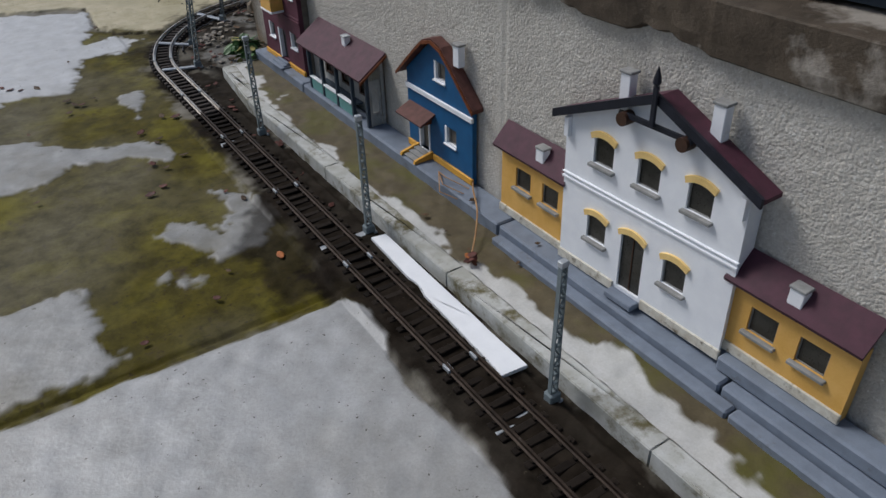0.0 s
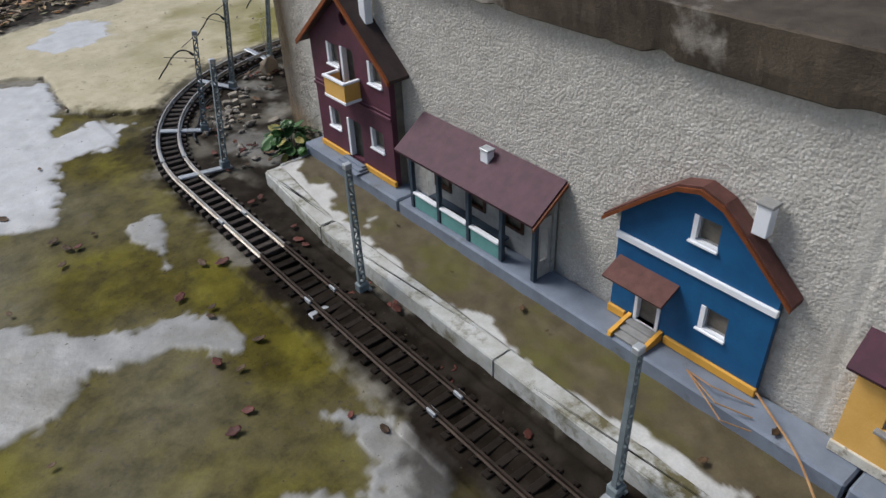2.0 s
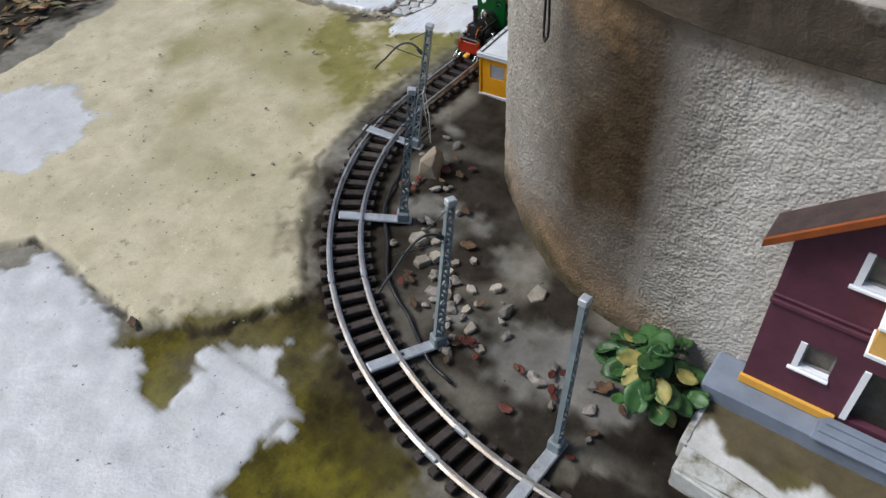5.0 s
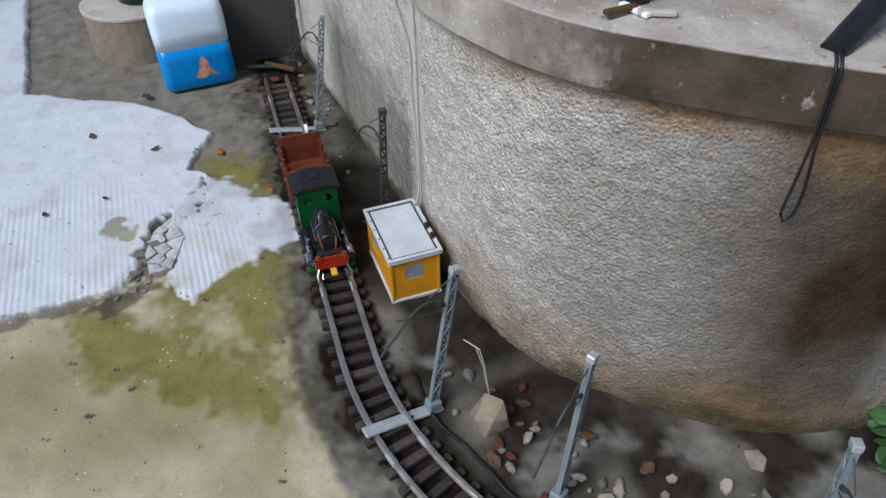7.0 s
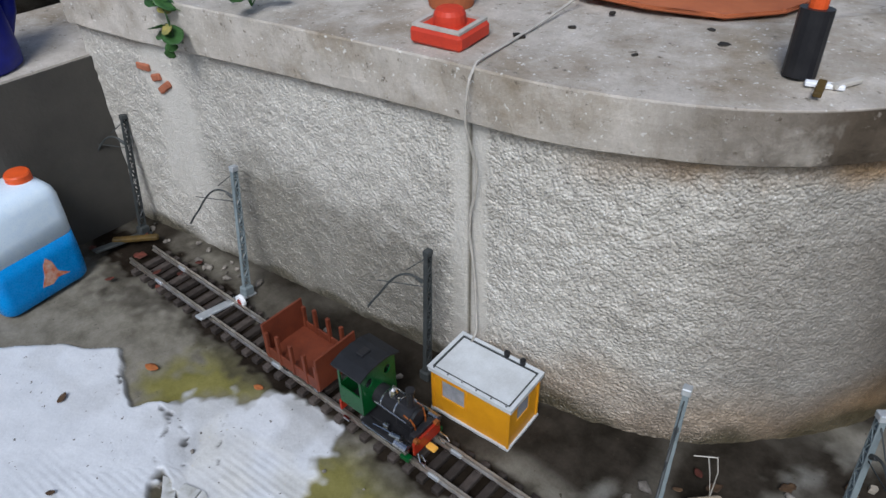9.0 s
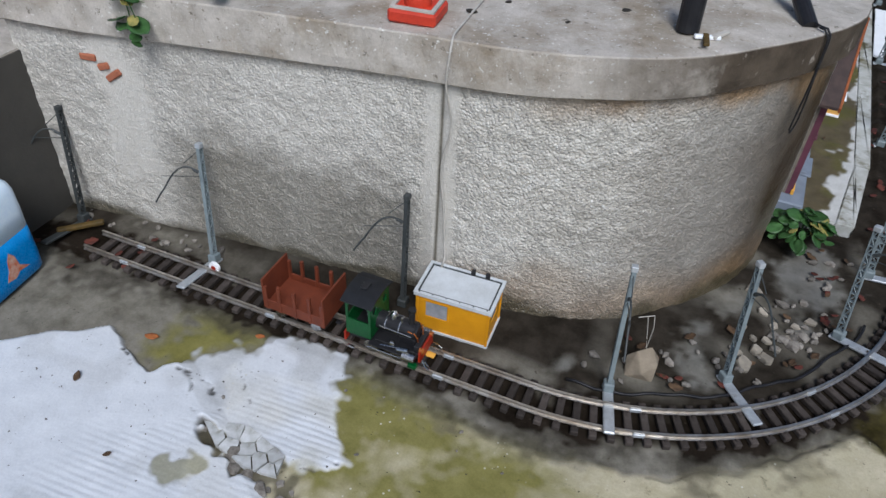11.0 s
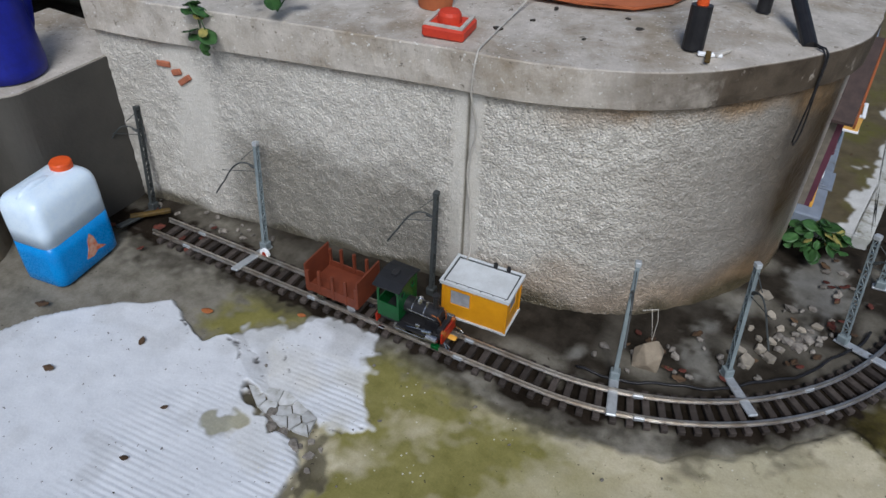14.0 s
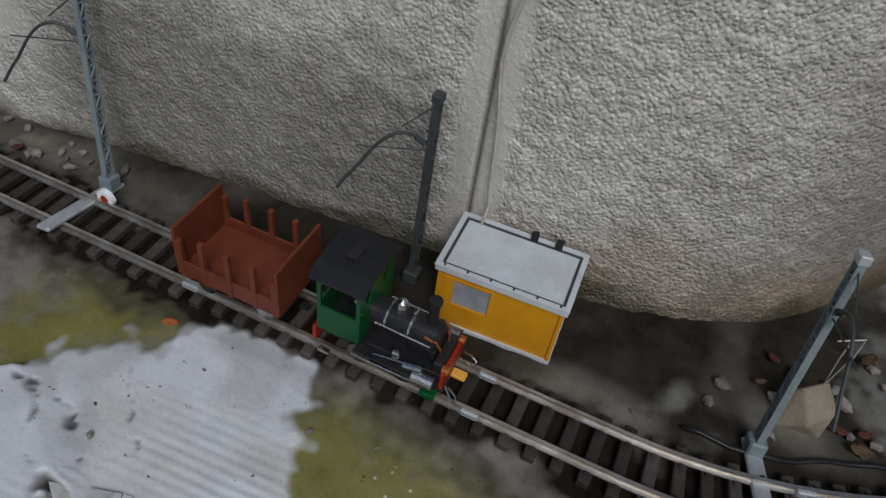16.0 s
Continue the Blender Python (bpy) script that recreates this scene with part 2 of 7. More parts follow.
    col = mix(nt, ramp(nt, noise_tex(nt, co, 110.0, 2), 0.7, 0.75), col, (0.05, 0.042, 0.03))
    col = mix(nt, 0.45, col, mix(nt, fine, (0.25, 0.25, 0.25), (0.75, 0.75, 0.75)), "OVERLAY")
    nt.links.new(col, p.inputs["Base Color"])
    rough = mix(nt, attribute(nt, "pale"), (0.62, 0.62, 0.62), (0.42, 0.42, 0.42))
    rough = mix(nt, attribute(nt, "slab"), rough, (0.36, 0.36, 0.36))
    nt.links.new(rough, p.inputs["Roughness"])
    gloss = mix(nt, attribute(nt, "pale"), (0.09, 0.09, 0.09), (0.45, 0.45, 0.45))
    gloss = mix(nt, attribute(nt, "slab"), gloss, (0.85, 0.85, 0.85))
    gloss = mix(nt, attribute(nt, "dirt"), gloss, (0.02, 0.02, 0.02))
    nt.links.new(gloss, p.inputs["Specular IOR Level"])
    wave = nt.nodes.new("ShaderNodeTexWave")
    wave.inputs["Scale"].default_value, wave.inputs["Distortion"].default_value = 31.0, 0.6
    wave.bands_direction = "Y"
    turn = nt.nodes.new("ShaderNodeVectorRotate")
    turn.rotation_type = "Z_AXIS"
    turn.inputs["Angle"].default_value = radians(-5)
    nt.links.new(co, turn.inputs["Vector"])
    nt.links.new(turn.outputs["Vector"], wave.inputs["Vector"])
    ribs = nt.nodes.new("ShaderNodeMath")
    ribs.operation = "MULTIPLY"
    nt.links.new(wave.outputs["Fac"], ribs.inputs[0])
    nt.links.new(attribute(nt, "ribs"), ribs.inputs[1])
    n1 = bump(nt, ribs.outputs[0], 0.45, 0.0018)
    n2 = bump(nt, mid, 0.35, 0.006, n1)
    nt.links.new(bump(nt, fine, 0.35, 0.0014, n2), p.inputs["Normal"])
    return m


def wall_material(name):
    m, nt, p, co = material(name)
    big, mid, fine = noise_tex(nt, co, 4.0, 5), noise_tex(nt, co, 30.0, 5), noise_tex(nt, co, 330.0, 4, 0.7)
    col = mix(nt, ramp(nt, mid, 0.3, 0.7), (0.46, 0.435, 0.385), (0.58, 0.555, 0.5))
    col = mix(nt, ramp(nt, big, 0.45, 0.7), col, (0.37, 0.345, 0.3))
    col = mix(nt, attribute(nt, "smooth"), col, mix(nt, ramp(nt, mid, 0.3, 0.7), (0.54, 0.515, 0.46), (0.6, 0.575, 0.52)))
    # Light chips, and the pebbles' glints painted in with them as pale specks.
    col = mix(nt, ramp(nt, noise_tex(nt, co, 190.0, 3), 0.645, 0.7), col, (0.74, 0.73, 0.69))
    # Brown stain, darkened further so that its colour carries the corner's shade.
    col = mix(nt, attribute(nt, "rust"), col, mix(nt, ramp(nt, mid, 0.35, 0.65), (0.036, 0.024, 0.013), (0.066, 0.046, 0.027)))
    col = mix(nt, attribute(nt, "iron"), col, mix(nt, ramp(nt, mid, 0.35, 0.65), (0.2, 0.125, 0.06), (0.3, 0.2, 0.105)))
    col = mix(nt, attribute(nt, "algae"), col, mix(nt, ramp(nt, mid, 0.35, 0.65), (0.05, 0.043, 0.022), (0.1, 0.085, 0.052)))
    
    col = mix(nt, 0.5, col, mix(nt, fine, (0.22, 0.22, 0.22), (0.75, 0.75, 0.75)), "OVERLAY")
    p.inputs["Roughness"].default_value = 0.36
    gloss = mix(nt, attribute(nt, "rust"), (0.6, 0.6, 0.6), (0.12, 0.12, 0.12))
    nt.links.new(gloss, p.inputs["Specular IOR Level"])
    vor = nt.nodes.new("ShaderNodeTexVoronoi")
    vor.inputs["Scale"].default_value, vor.inputs["Randomness"].default_value = 235.0, 1.0
    warp = nt.nodes.new("ShaderNodeVectorMath")
    warp.operation = "ADD"
    wob = nt.nodes.new("ShaderNodeTexNoise")
    wob.inputs["Scale"].default_value = 45.0
    half = nt.nodes.new("ShaderNodeVectorMath")
    half.operation = "SCALE"
    half.inputs["Scale"].default_value = 0.005
    nt.links.new(co, wob.inputs["Vector"])
    nt.links.new(wob.outputs["Color"], half.inputs[0])
    nt.links.new(co, warp.inputs[0])
    nt.links.new(half.outputs["Vector"], warp.inputs[1])
    nt.links.new(warp.outputs["Vector"], vor.inputs["Vector"])
    chip = nt.nodes.new("ShaderNodeSeparateColor")
    nt.links.new(vor.outputs["Color"], chip.inputs["Color"])
    tone = mix(nt, ramp(nt, chip.outputs["Red"], 0.0, 1.0), (0.33, 0.33, 0.33), (0.68, 0.68, 0.68))
    rough_cast = nt.nodes.new("ShaderNodeMath")
    rough_cast.operation = "MULTIPLY_ADD"
    rough_cast.inputs[1].default_value, rough_cast.inputs[2].default_value = -0.5, 0.6
    nt.links.new(attribute(nt, "smooth"), rough_cast.inputs[0])
    col = mix(nt, rough_cast.outputs[0], col, tone, "OVERLAY")
    nt.links.new(col, p.inputs["Base Color"])
    peb = nt.nodes.new("ShaderNodeMath")
    peb.operation = "MULTIPLY"
    nt.links.new(ramp(nt, vor.outputs["Distance"], 0.1, 0.75, (1, 1, 1), (0, 0, 0)), peb.inputs[0])
    nt.links.new(ramp(nt, attribute(nt, "smooth"), 0.0, 1.0, (1, 1, 1), (0.12, 0.12, 0.12)), peb.inputs[1])
    lump = noise_tex(nt, co, 120.0, 4, 0.7)
    n0 = bump(nt, lump, 0.55, 0.0042)
    n1 = bump(nt, peb.outputs[0], 0.75, 0.0025, n0)
    nt.links.new(bump(nt, fine, 0.45, 0.0014, n1), p.inputs["Normal"])
    return m


def cap_material():
    """Coping concrete: grey, weathered brown and pale-chipped where it is broken; face brown further on."""
    m, nt, p, co = material("coping_concrete")
    mid, fine = noise_tex(nt, co, 18.0, 6, 0.65), noise_tex(nt, co, 280.0, 4, 0.7)
    col = mix(nt, ramp(nt, mid, 0.35, 0.65), (0.37, 0.335, 0.285), (0.53, 0.49, 0.435))
    col = mix(nt, ramp(nt, noise_tex(nt, co, 5.0, 7, 0.7), 0.5, 0.68), col, (0.26, 0.215, 0.155))
    col = mix(nt, ramp(nt, noise_tex(nt, co, 60.0, 5, 0.75), 0.6, 0.68), col, (0.15, 0.13, 0.1))
    col = mix(nt, ramp(nt, noise_tex(nt, co, 150.0, 3), 0.645, 0.69), col, (0.66, 0.65, 0.61))
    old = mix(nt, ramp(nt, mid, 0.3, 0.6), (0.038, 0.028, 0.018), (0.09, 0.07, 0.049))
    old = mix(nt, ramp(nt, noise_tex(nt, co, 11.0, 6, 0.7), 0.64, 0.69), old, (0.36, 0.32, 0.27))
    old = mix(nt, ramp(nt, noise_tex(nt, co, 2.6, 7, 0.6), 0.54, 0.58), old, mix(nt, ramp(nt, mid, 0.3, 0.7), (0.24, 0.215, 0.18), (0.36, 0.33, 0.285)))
    col = mix(nt, attribute(nt, "browned"), col, old)
    col = mix(nt, 0.5, col, mix(nt, fine, (0.25, 0.25, 0.25), (0.75, 0.75, 0.75)), "OVERLAY")
    nt.links.new(col, p.inputs["Base Color"])
    p.inputs["Roughness"].default_value = 0.7
    p.inputs["Specular IOR Level"].default_value = 0.3
    n0 = bump(nt, mid, 0.4, 0.006)
    nt.links.new(bump(nt, fine, 0.6, 0.002, n0), p.inputs["Normal"])
    return m


M["ground"] = ground_material()
M["wall"] = wall_material("roughcast_wall")
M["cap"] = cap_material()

# ---- mesh helpers ----


def thing(name, m=None, label="", category="", group="", kind=""):
    ob = new(name)
    ob.empty_display_size = 0.02
    if m is not None:
        ob.matrix_world = m
    return tagged(ob, label, category, group, kind)


def mesh_of(name, bm, material_, smooth=False):
    me = bpy.data.meshes.new(name)
    bmesh.ops.recalc_face_normals(bm, faces=bm.faces)
    for f in bm.faces:
        f.smooth = smooth
    bm.to_mesh(me)
    bm.free()
    me.materials.append(material_)
    return me


def part(name, bm, material_, parent, label="", smooth=False):
    ob = new(name, mesh_of(name, bm, material_, smooth))
    ob.parent = parent
    return tagged(ob, label)


def single(name, bm, material_, m=None, label="", category="", group="", kind="", smooth=False):
    ob = new(name, mesh_of(name, bm, material_, smooth))
    if m is not None:
        ob.matrix_world = m
    return tagged(ob, label, category, group, kind)


def box(x0, y0, z0, x1, y1, z1, bev=0.0, bm=None, m=None):
    bm = bm or bmesh.new()
    c = Matrix.Translation(((x0 + x1) / 2, (y0 + y1) / 2, (z0 + z1) / 2)) @ Matrix.Diagonal((abs(x1 - x0), abs(y1 - y0), abs(z1 - z0), 1))
    vs = bmesh.ops.create_cube(bm, size=1.0, matrix=(m @ c) if m is not None else c)["verts"]
    if bev:
        es = list({e for v in vs for e in v.link_edges})
        bmesh.ops.bevel(bm, geom=es, offset=bev, segments=1, affect="EDGES")
    return bm


def rod(p, q, r0, r1=None, n=12, bm=None):
    bm = bm or bmesh.new()
    p, q = Vector(p), Vector(q)
    m = Matrix.Translation((p + q) / 2) @ (q - p).to_track_quat("Z", "Y").to_matrix().to_4x4()
    bmesh.ops.create_cone(bm, cap_ends=True, segments=n, radius1=r0, radius2=r0 if r1 is None else r1, depth=(q - p).length, matrix=m)
    return bm


def tube(pts, r, n=8, bm=None):
    bm = bm or bmesh.new()
    pts = [Vector(p) for p in pts]
    rings = []
    for i, p in enumerate(pts):
        d = (pts[min(i + 1, len(pts) - 1)] - pts[max(i - 1, 0)]).normalized()
        q = d.to_track_quat("Z", "Y")
        rr = r(i / (len(pts) - 1)) if callable(r) else r
        rings.append([bm.verts.new(p + q @ Vector((rr * math.cos(a), rr * math.sin(a), 0))) for a in (2 * math.pi * k / n for k in range(n))])
    for a, b in zip(rings, rings[1:]):
        for k in range(n):
            bm.faces.new((a[k], a[(k + 1) % n], b[(k + 1) % n], b[k]))
    bm.faces.new(rings[0][::-1])
    bm.faces.new(rings[-1])
    return bm


def panel(outer, holes, d0, d1, bm=None, to=lambda u, v, d: (u, d, v)):
    """An upright board with openings: outlines in u, v; thickness from d0 to d1."""
    from mathutils.geometry import tessellate_polygon
    bm = bm or bmesh.new()
    loops = [outer] + list(holes)
    flat = [Vector((u, v, 0)) for loop in loops for u, v in loop]
    tris = tessellate_polygon([[Vector((u, v, 0)) for u, v in loop] for loop in loops])
    a = [bm.verts.new(to(p.x, p.y, d0)) for p in flat]
    b = [bm.verts.new(to(p.x, p.y, d1)) for p in flat]
    for i, j, k in tris:
        bm.faces.new((a[i], a[j], a[k]))
        bm.faces.new((b[k], b[j], b[i]))
    s = 0
    for loop in loops:
        n = len(loop)
        for i in range(n):
            j = (i + 1) % n
            bm.faces.new((a[s + i], a[s + j], b[s + j], b[s + i]))
        s += n
    return bm


def rect(u0, v0, u1, v1):
    return [(u0, v0), (u1, v0), (u1, v1), (u0, v1)]


def arched(u0, v0, u1, v1, rise):
    c = [(u1 - (u1 - u0) * k / 6, v1 + rise * (1 - (k / 3 - 1) ** 2)) for k in range(7)]
    return [(u0, v0), (u1, v0)] + c


def lathe(profile, n=24, bm=None, at=(0, 0, 0)):
    bm = bm or bmesh.new()
    rings = [[bm.verts.new((at[0] + r * math.cos(a), at[1] + r * math.sin(a), at[2] + z)) for a in (2 * math.pi * k / n for k in range(n))] for r, z in profile]
    for a, b in zip(rings, rings[1:]):
        for k in range(n):
            bm.faces.new((a[k], a[(k + 1) % n], b[(k + 1) % n], b[k]))
    bm.faces.new(rings[0][::-1])
    bm.faces.new(rings[-1])
    return bm


def rock(r, squash, seed, detail=2):
    bm = bmesh.new()
    bmesh.ops.create_icosphere(bm, subdivisions=detail, radius=r)
    for v in bm.verts:
        n = noise.noise(v.co / r * 0.9 + Vector((seed, 0, 0))) * 0.55 + noise.noise(v.co / r * 2.2 + Vector((0, seed, 0))) * 0.18
        v.co *= 1 + n
        v.co.x *= squash[0]
        v.co.y *= squash[1]
        v.co.z *= squash[2]
    return bm


# value noise over the plan
LATTICE = np.random.RandomState(7).rand(128, 128)


def vnoise(x, y, cell, shift=0.0):
    x, y = x / cell + shift, y / cell + shift * 1.7
    i, j = np.floor(x).astype(int), np.floor(y).astype(int)
    u, v = x - i, y - j
    u, v = u * u * (3 - 2 * u), v * v * (3 - 2 * v)
    g = lambda a, b: LATTICE[a % 128, b % 128]
    return (g(i, j) * (1 - u) + g(i + 1, j) * u) * (1 - v) + (g(i, j + 1) * (1 - u) + g(i + 1, j + 1) * u) * v


def inside(x, y, poly):
    """Distance to an outline, positive inside."""
    d = np.full(x.shape, 1e9)
    odd = np.zeros(x.shape, bool)
    for (ax, ay), (bx, by) in zip(poly, poly[1:] + poly[:1]):
        ex, ey = bx - ax, by - ay
        t = np.clip(((x - ax) * ex + (y - ay) * ey) / (ex * ex + ey * ey + 1e-12), 0, 1)
        d = np.minimum(d, np.hypot(x - ax - t * ex, y - ay - t * ey))
        odd ^= ((ay > y) != (by > y)) & (x < ax + (y - ay) * ex / (ey if abs(ey) > 1e-9 else 1e-9))
    return np.where(odd, d, -d)


def sheet(name, co, faces, material_, attrs):
    me = bpy.data.meshes.new(name)
    me.vertices.add(len(co))
    me.vertices.foreach_set("co", np.ascontiguousarray(co, np.float32).ravel())
    me.loops.add(faces.size)
    me.loops.foreach_set("vertex_index", faces.ravel().astype(np.int32))
    me.polygons.add(len(faces))
    me.polygons.foreach_set("loop_start", np.arange(0, faces.size, 4, dtype=np.int32))
    me.update(calc_edges=True)
    me.polygons.foreach_set("use_smooth", np.ones(len(faces), bool))
    for key, v in attrs.items():
        me.attributes.new(key, "FLOAT", "POINT").data.foreach_set("value", np.ascontiguousarray(v, np.float32).ravel())
    me.materials.append(material_)
    me.validate()
    return new(name, me)


def grid_faces(nu, nv):
    i = np.arange(nu * nv).reshape(nu, nv)
    return np.stack([i[:-1, :-1], i[1:, :-1], i[1:, 1:], i[:-1, 1:]], -1).reshape(-1, 4)


# ---- the plan: track and wall ----
CENTRE, RADIUS = (0.475, 1.75), 0.6
ARC_END = radians(91.7)
STRAIGHT = 2.55
ARC = RADIUS * (math.pi - ARC_END)
TAIL = 0.86


def tail_y(x):
    """The second straight's middle line."""
    return CENTRE[1] + RADIUS * math.sin(ARC_END) + (x - CENTRE[0] - RADIUS * math.cos(ARC_END)) * math.tan(ARC_END - math.pi / 2)


def track_at(s):
    """Place and heading on the track's middle line; s = 0 where the curve begins."""
    if s < 0:
        return Vector((CENTRE[0] - RADIUS, CENTRE[1] + s)), Vector((0, 1))
    a = math.pi - min(s, ARC) / RADIUS
    p = Vector((CENTRE[0] + RADIUS * math.cos(a), CENTRE[1] + RADIUS * math.sin(a)))
    d = Vector((math.sin(a), -math.cos(a)))
    return p + d * max(0.0, s - ARC), d


def spline(ctrl, step):
    pts = [Vector(p) for p in ctrl]
    out = []
    for i in range(len(pts) - 1):
        p0, p1, p2, p3 = pts[max(i - 1, 0)], pts[i], pts[i + 1], pts[min(i + 2, len(pts) - 1)]
        n = max(1, int((p2 - p1).length / step))
        for k in range(n):
            t = k / n
            out.append(0.5 * ((2 * p1) + (p2 - p0) * t + (2 * p0 - 5 * p1 + 4 * p2 - p3) * t * t + (3 * p1 - p0 - 3 * p2 + p3) * t ** 3))
    return out + [pts[-1]]


WALL = spline([(0.162, -1.0), (0.16, 0.4), (0.158, 1.1), (0.156, 1.55), (0.16, 1.74), (0.177, 1.84), (0.22, 1.935), (0.296, 2.03), (0.371, 2.1), (0.474, 2.15), (0.6, 2.182), (0.75, 2.198), (0.95, 2.222), (1.2, 2.256), (1.46, 2.3)], 0.0045)

# ---- ground ----


def stretch(lo, hi, step, a, b):
    """Grid lines, twice as close between a and b and ever wider outside lo and hi."""
    core = np.concatenate([np.arange(lo, a, step), np.arange(a, b, step * 0.45), np.arange(b, hi + step / 2, step)])
    out = step * np.cumsum(1.32 ** np.arange(1, 34))
    return np.concatenate([lo - out[::-1], core, hi + out])


SLAB = [(1.30, 2.68), (1.22, 2.59), (1.13, 2.53), (1.06, 2.55), (1.01, 2.57), (0.93, 2.475), (0.86, 2.432), (0.8, 2.402), (0.74, 2.4), (0.72, 2.48), (0.68, 2.53), (0.67, 2.59), (0.73, 2.63), (0.7, 2.68), (0.69, 2.77), (0.67, 2.95), (0.72, 3.02), (0.66, 3.15), (0.7, 3.5), (0.9, 4.3), (2.2, 4.2), (2.0, 3.0), (1.42, 2.92)]
CRACK = [(0.877, 2.606), (0.858, 2.616), (0.82, 2.632), (0.772, 2.65), (0.741, 2.666), (0.697, 2.686), (0.672, 2.73), (0.655, 2.69), (0.685, 2.625), (0.71, 2.615), (0.735, 2.605), (0.775, 2.592), (0.805, 2.582), (0.818, 2.594), (0.8, 2.608), (0.835, 2.612)]
# thin cracks: half width and run
SPLITS = [
    (0.003, [(0.972, 2.548), (0.955, 2.541), (0.9, 2.554), (0.852, 2.572), (0.808, 2.586)]),
    (0.0018, [(0.908, 2.488), (0.87, 2.52), (0.824, 2.551)]),
    (0.0022, [(0.955, 2.541), (0.91, 2.575), (0.877, 2.606)]),
    (0.0025, [(0.711, 2.617), (0.686, 2.607), (0.672, 2.59), (0.655, 2.565)]),
    (0.0045, [(1.062, 2.546), (1.03, 2.565), (0.998, 2.588)]),
]
PALE = [
    [(-1.5, 0.56), (-0.2, 0.543), (-0.176, 0.482), (-0.196, 0.383), (-0.209, 0.313), (-0.197, 0.215), (-0.189, 0.163), (-0.204, 0.079), (-0.204, -1.2), (-2.0, -1.2)],
    [(-0.25, 1.03), (-0.19, 0.97), (-0.16, 0.88), (-0.25, 0.79), (-0.32, 0.78), (-0.34, 0.86), (-0.38, 0.91), (-0.36, 0.94), (-0.29, 0.86), (-0.24, 0.89)],
    [(-0.43, 0.81), (-0.40, 0.80), (-0.38, 0.73), (-0.40, 0.71), (-0.44, 0.76)],
    [(-0.75, 0.81), (-0.56, 0.85), (-0.53, 0.82), (-0.54, 0.74), (-0.54, 0.64), (-0.51, 0.61), (-0.55, 0.58), (-0.8, 0.59)],
    [(-0.28, 1.68), (-0.24, 1.68), (-0.25, 1.56), (-0.28, 1.51), (-0.28, 1.58)],
    [(-0.9, 2.75), (-0.40, 2.68), (-0.18, 2.58), (-0.22, 2.35), (-0.28, 2.19), (-0.18, 2.20), (-0.11, 2.14), (-0.21, 2.04), (-0.30, 2.04), (-0.34, 1.94), (-0.36, 1.84), (-0.40, 1.79), (-0.47, 1.81), (-0.55, 1.83), (-0.60, 1.71), (-0.9, 1.8)],
    [(-0.57, 1.54), (-0.47, 1.43), (-0.38, 1.35), (-0.31, 1.36), (-0.26, 1.23), (-0.29, 1.23), (-0.36, 1.29), (-0.47, 1.33), (-0.51, 1.27), (-0.62, 1.24), (-0.9, 1.3), (-0.9, 1.6)],
    [(-0.13, 2.92), (0.02, 3.10), (0.12, 2.99), (0.08, 2.83), (-0.11, 2.77)],
]
BARE = [
    [(0.12, 1.8), (0.05, 1.72), (0.0, 1.75), (-0.01, 1.86), (0.02, 1.92), (0.07, 1.98), (0.11, 1.93)],
    [(0.265, 2.1), (0.23, 2.06), (0.185, 2.17), (0.22, 2.2)],
    [(0.2, 1.99), (0.165, 1.9), (0.15, 1.91), (0.175, 1.985)],
    [(0.44, 2.25), (0.41, 2.25), (0.4, 2.29), (0.44, 2.29)],
]
SAND = [(-0.9, 2.85), (-0.4, 2.72), (-0.19, 2.62), (-0.2, 2.40), (-0.21, 2.33), (-0.15, 2.24), (-0.03, 2.17), (0.06, 2.27), (0.2, 2.38), (0.4, 2.44), (0.65, 2.45), (0.9, 2.5), (0.75, 2.9), (0.7, 3.4), (0.4, 3.26), (0.1, 3.18), (-0.3, 3.08), (-0.9, 2.95)]
MOSS = [
    [(-1.4, 0.56), (-0.16, 0.5), (-0.17, 1.7), (-0.12, 2.0), (-0.02, 2.14), (-0.2, 2.34), (-0.5, 2.6), (-1.4, 2.6)],
    [(0.76, 2.44), (0.71, 2.40), (0.63, 2.42), (0.52, 2.44), (0.5, 2.5), (0.6, 2.56), (0.66, 2.66), (0.72, 2.62)],
    [(0.68, 2.74), (0.6, 2.8), (0.42, 2.6), (0.3, 2.45), (0.5, 2.45), (0.6, 2.55)],
    [(1.06, 2.57), (1.06, 2.46), (0.99, 2.405), (0.86, 2.398), (0.86, 2.45), (0.93, 2.5), (0.97, 2.57)],
    [(0.5, 2.46), (0.2, 2.42), (0.02, 2.3), (-0.08, 2.36), (0.0, 2.56), (0.18, 2.78), (0.36, 2.98), (0.6, 3.05), (0.68, 2.8), (0.62, 2.6)],
]
LITTER = [(-3, 3.12), (-0.3, 3.1), (-0.04, 3.2), (0.26, 3.3), (0.58, 3.36), (0.75, 3.6), (0.8, 4.3), (0.3, 4.6), (-3, 4.6)]


def soft(d, width):
    return np.clip(d / width + 0.5, 0, 1)


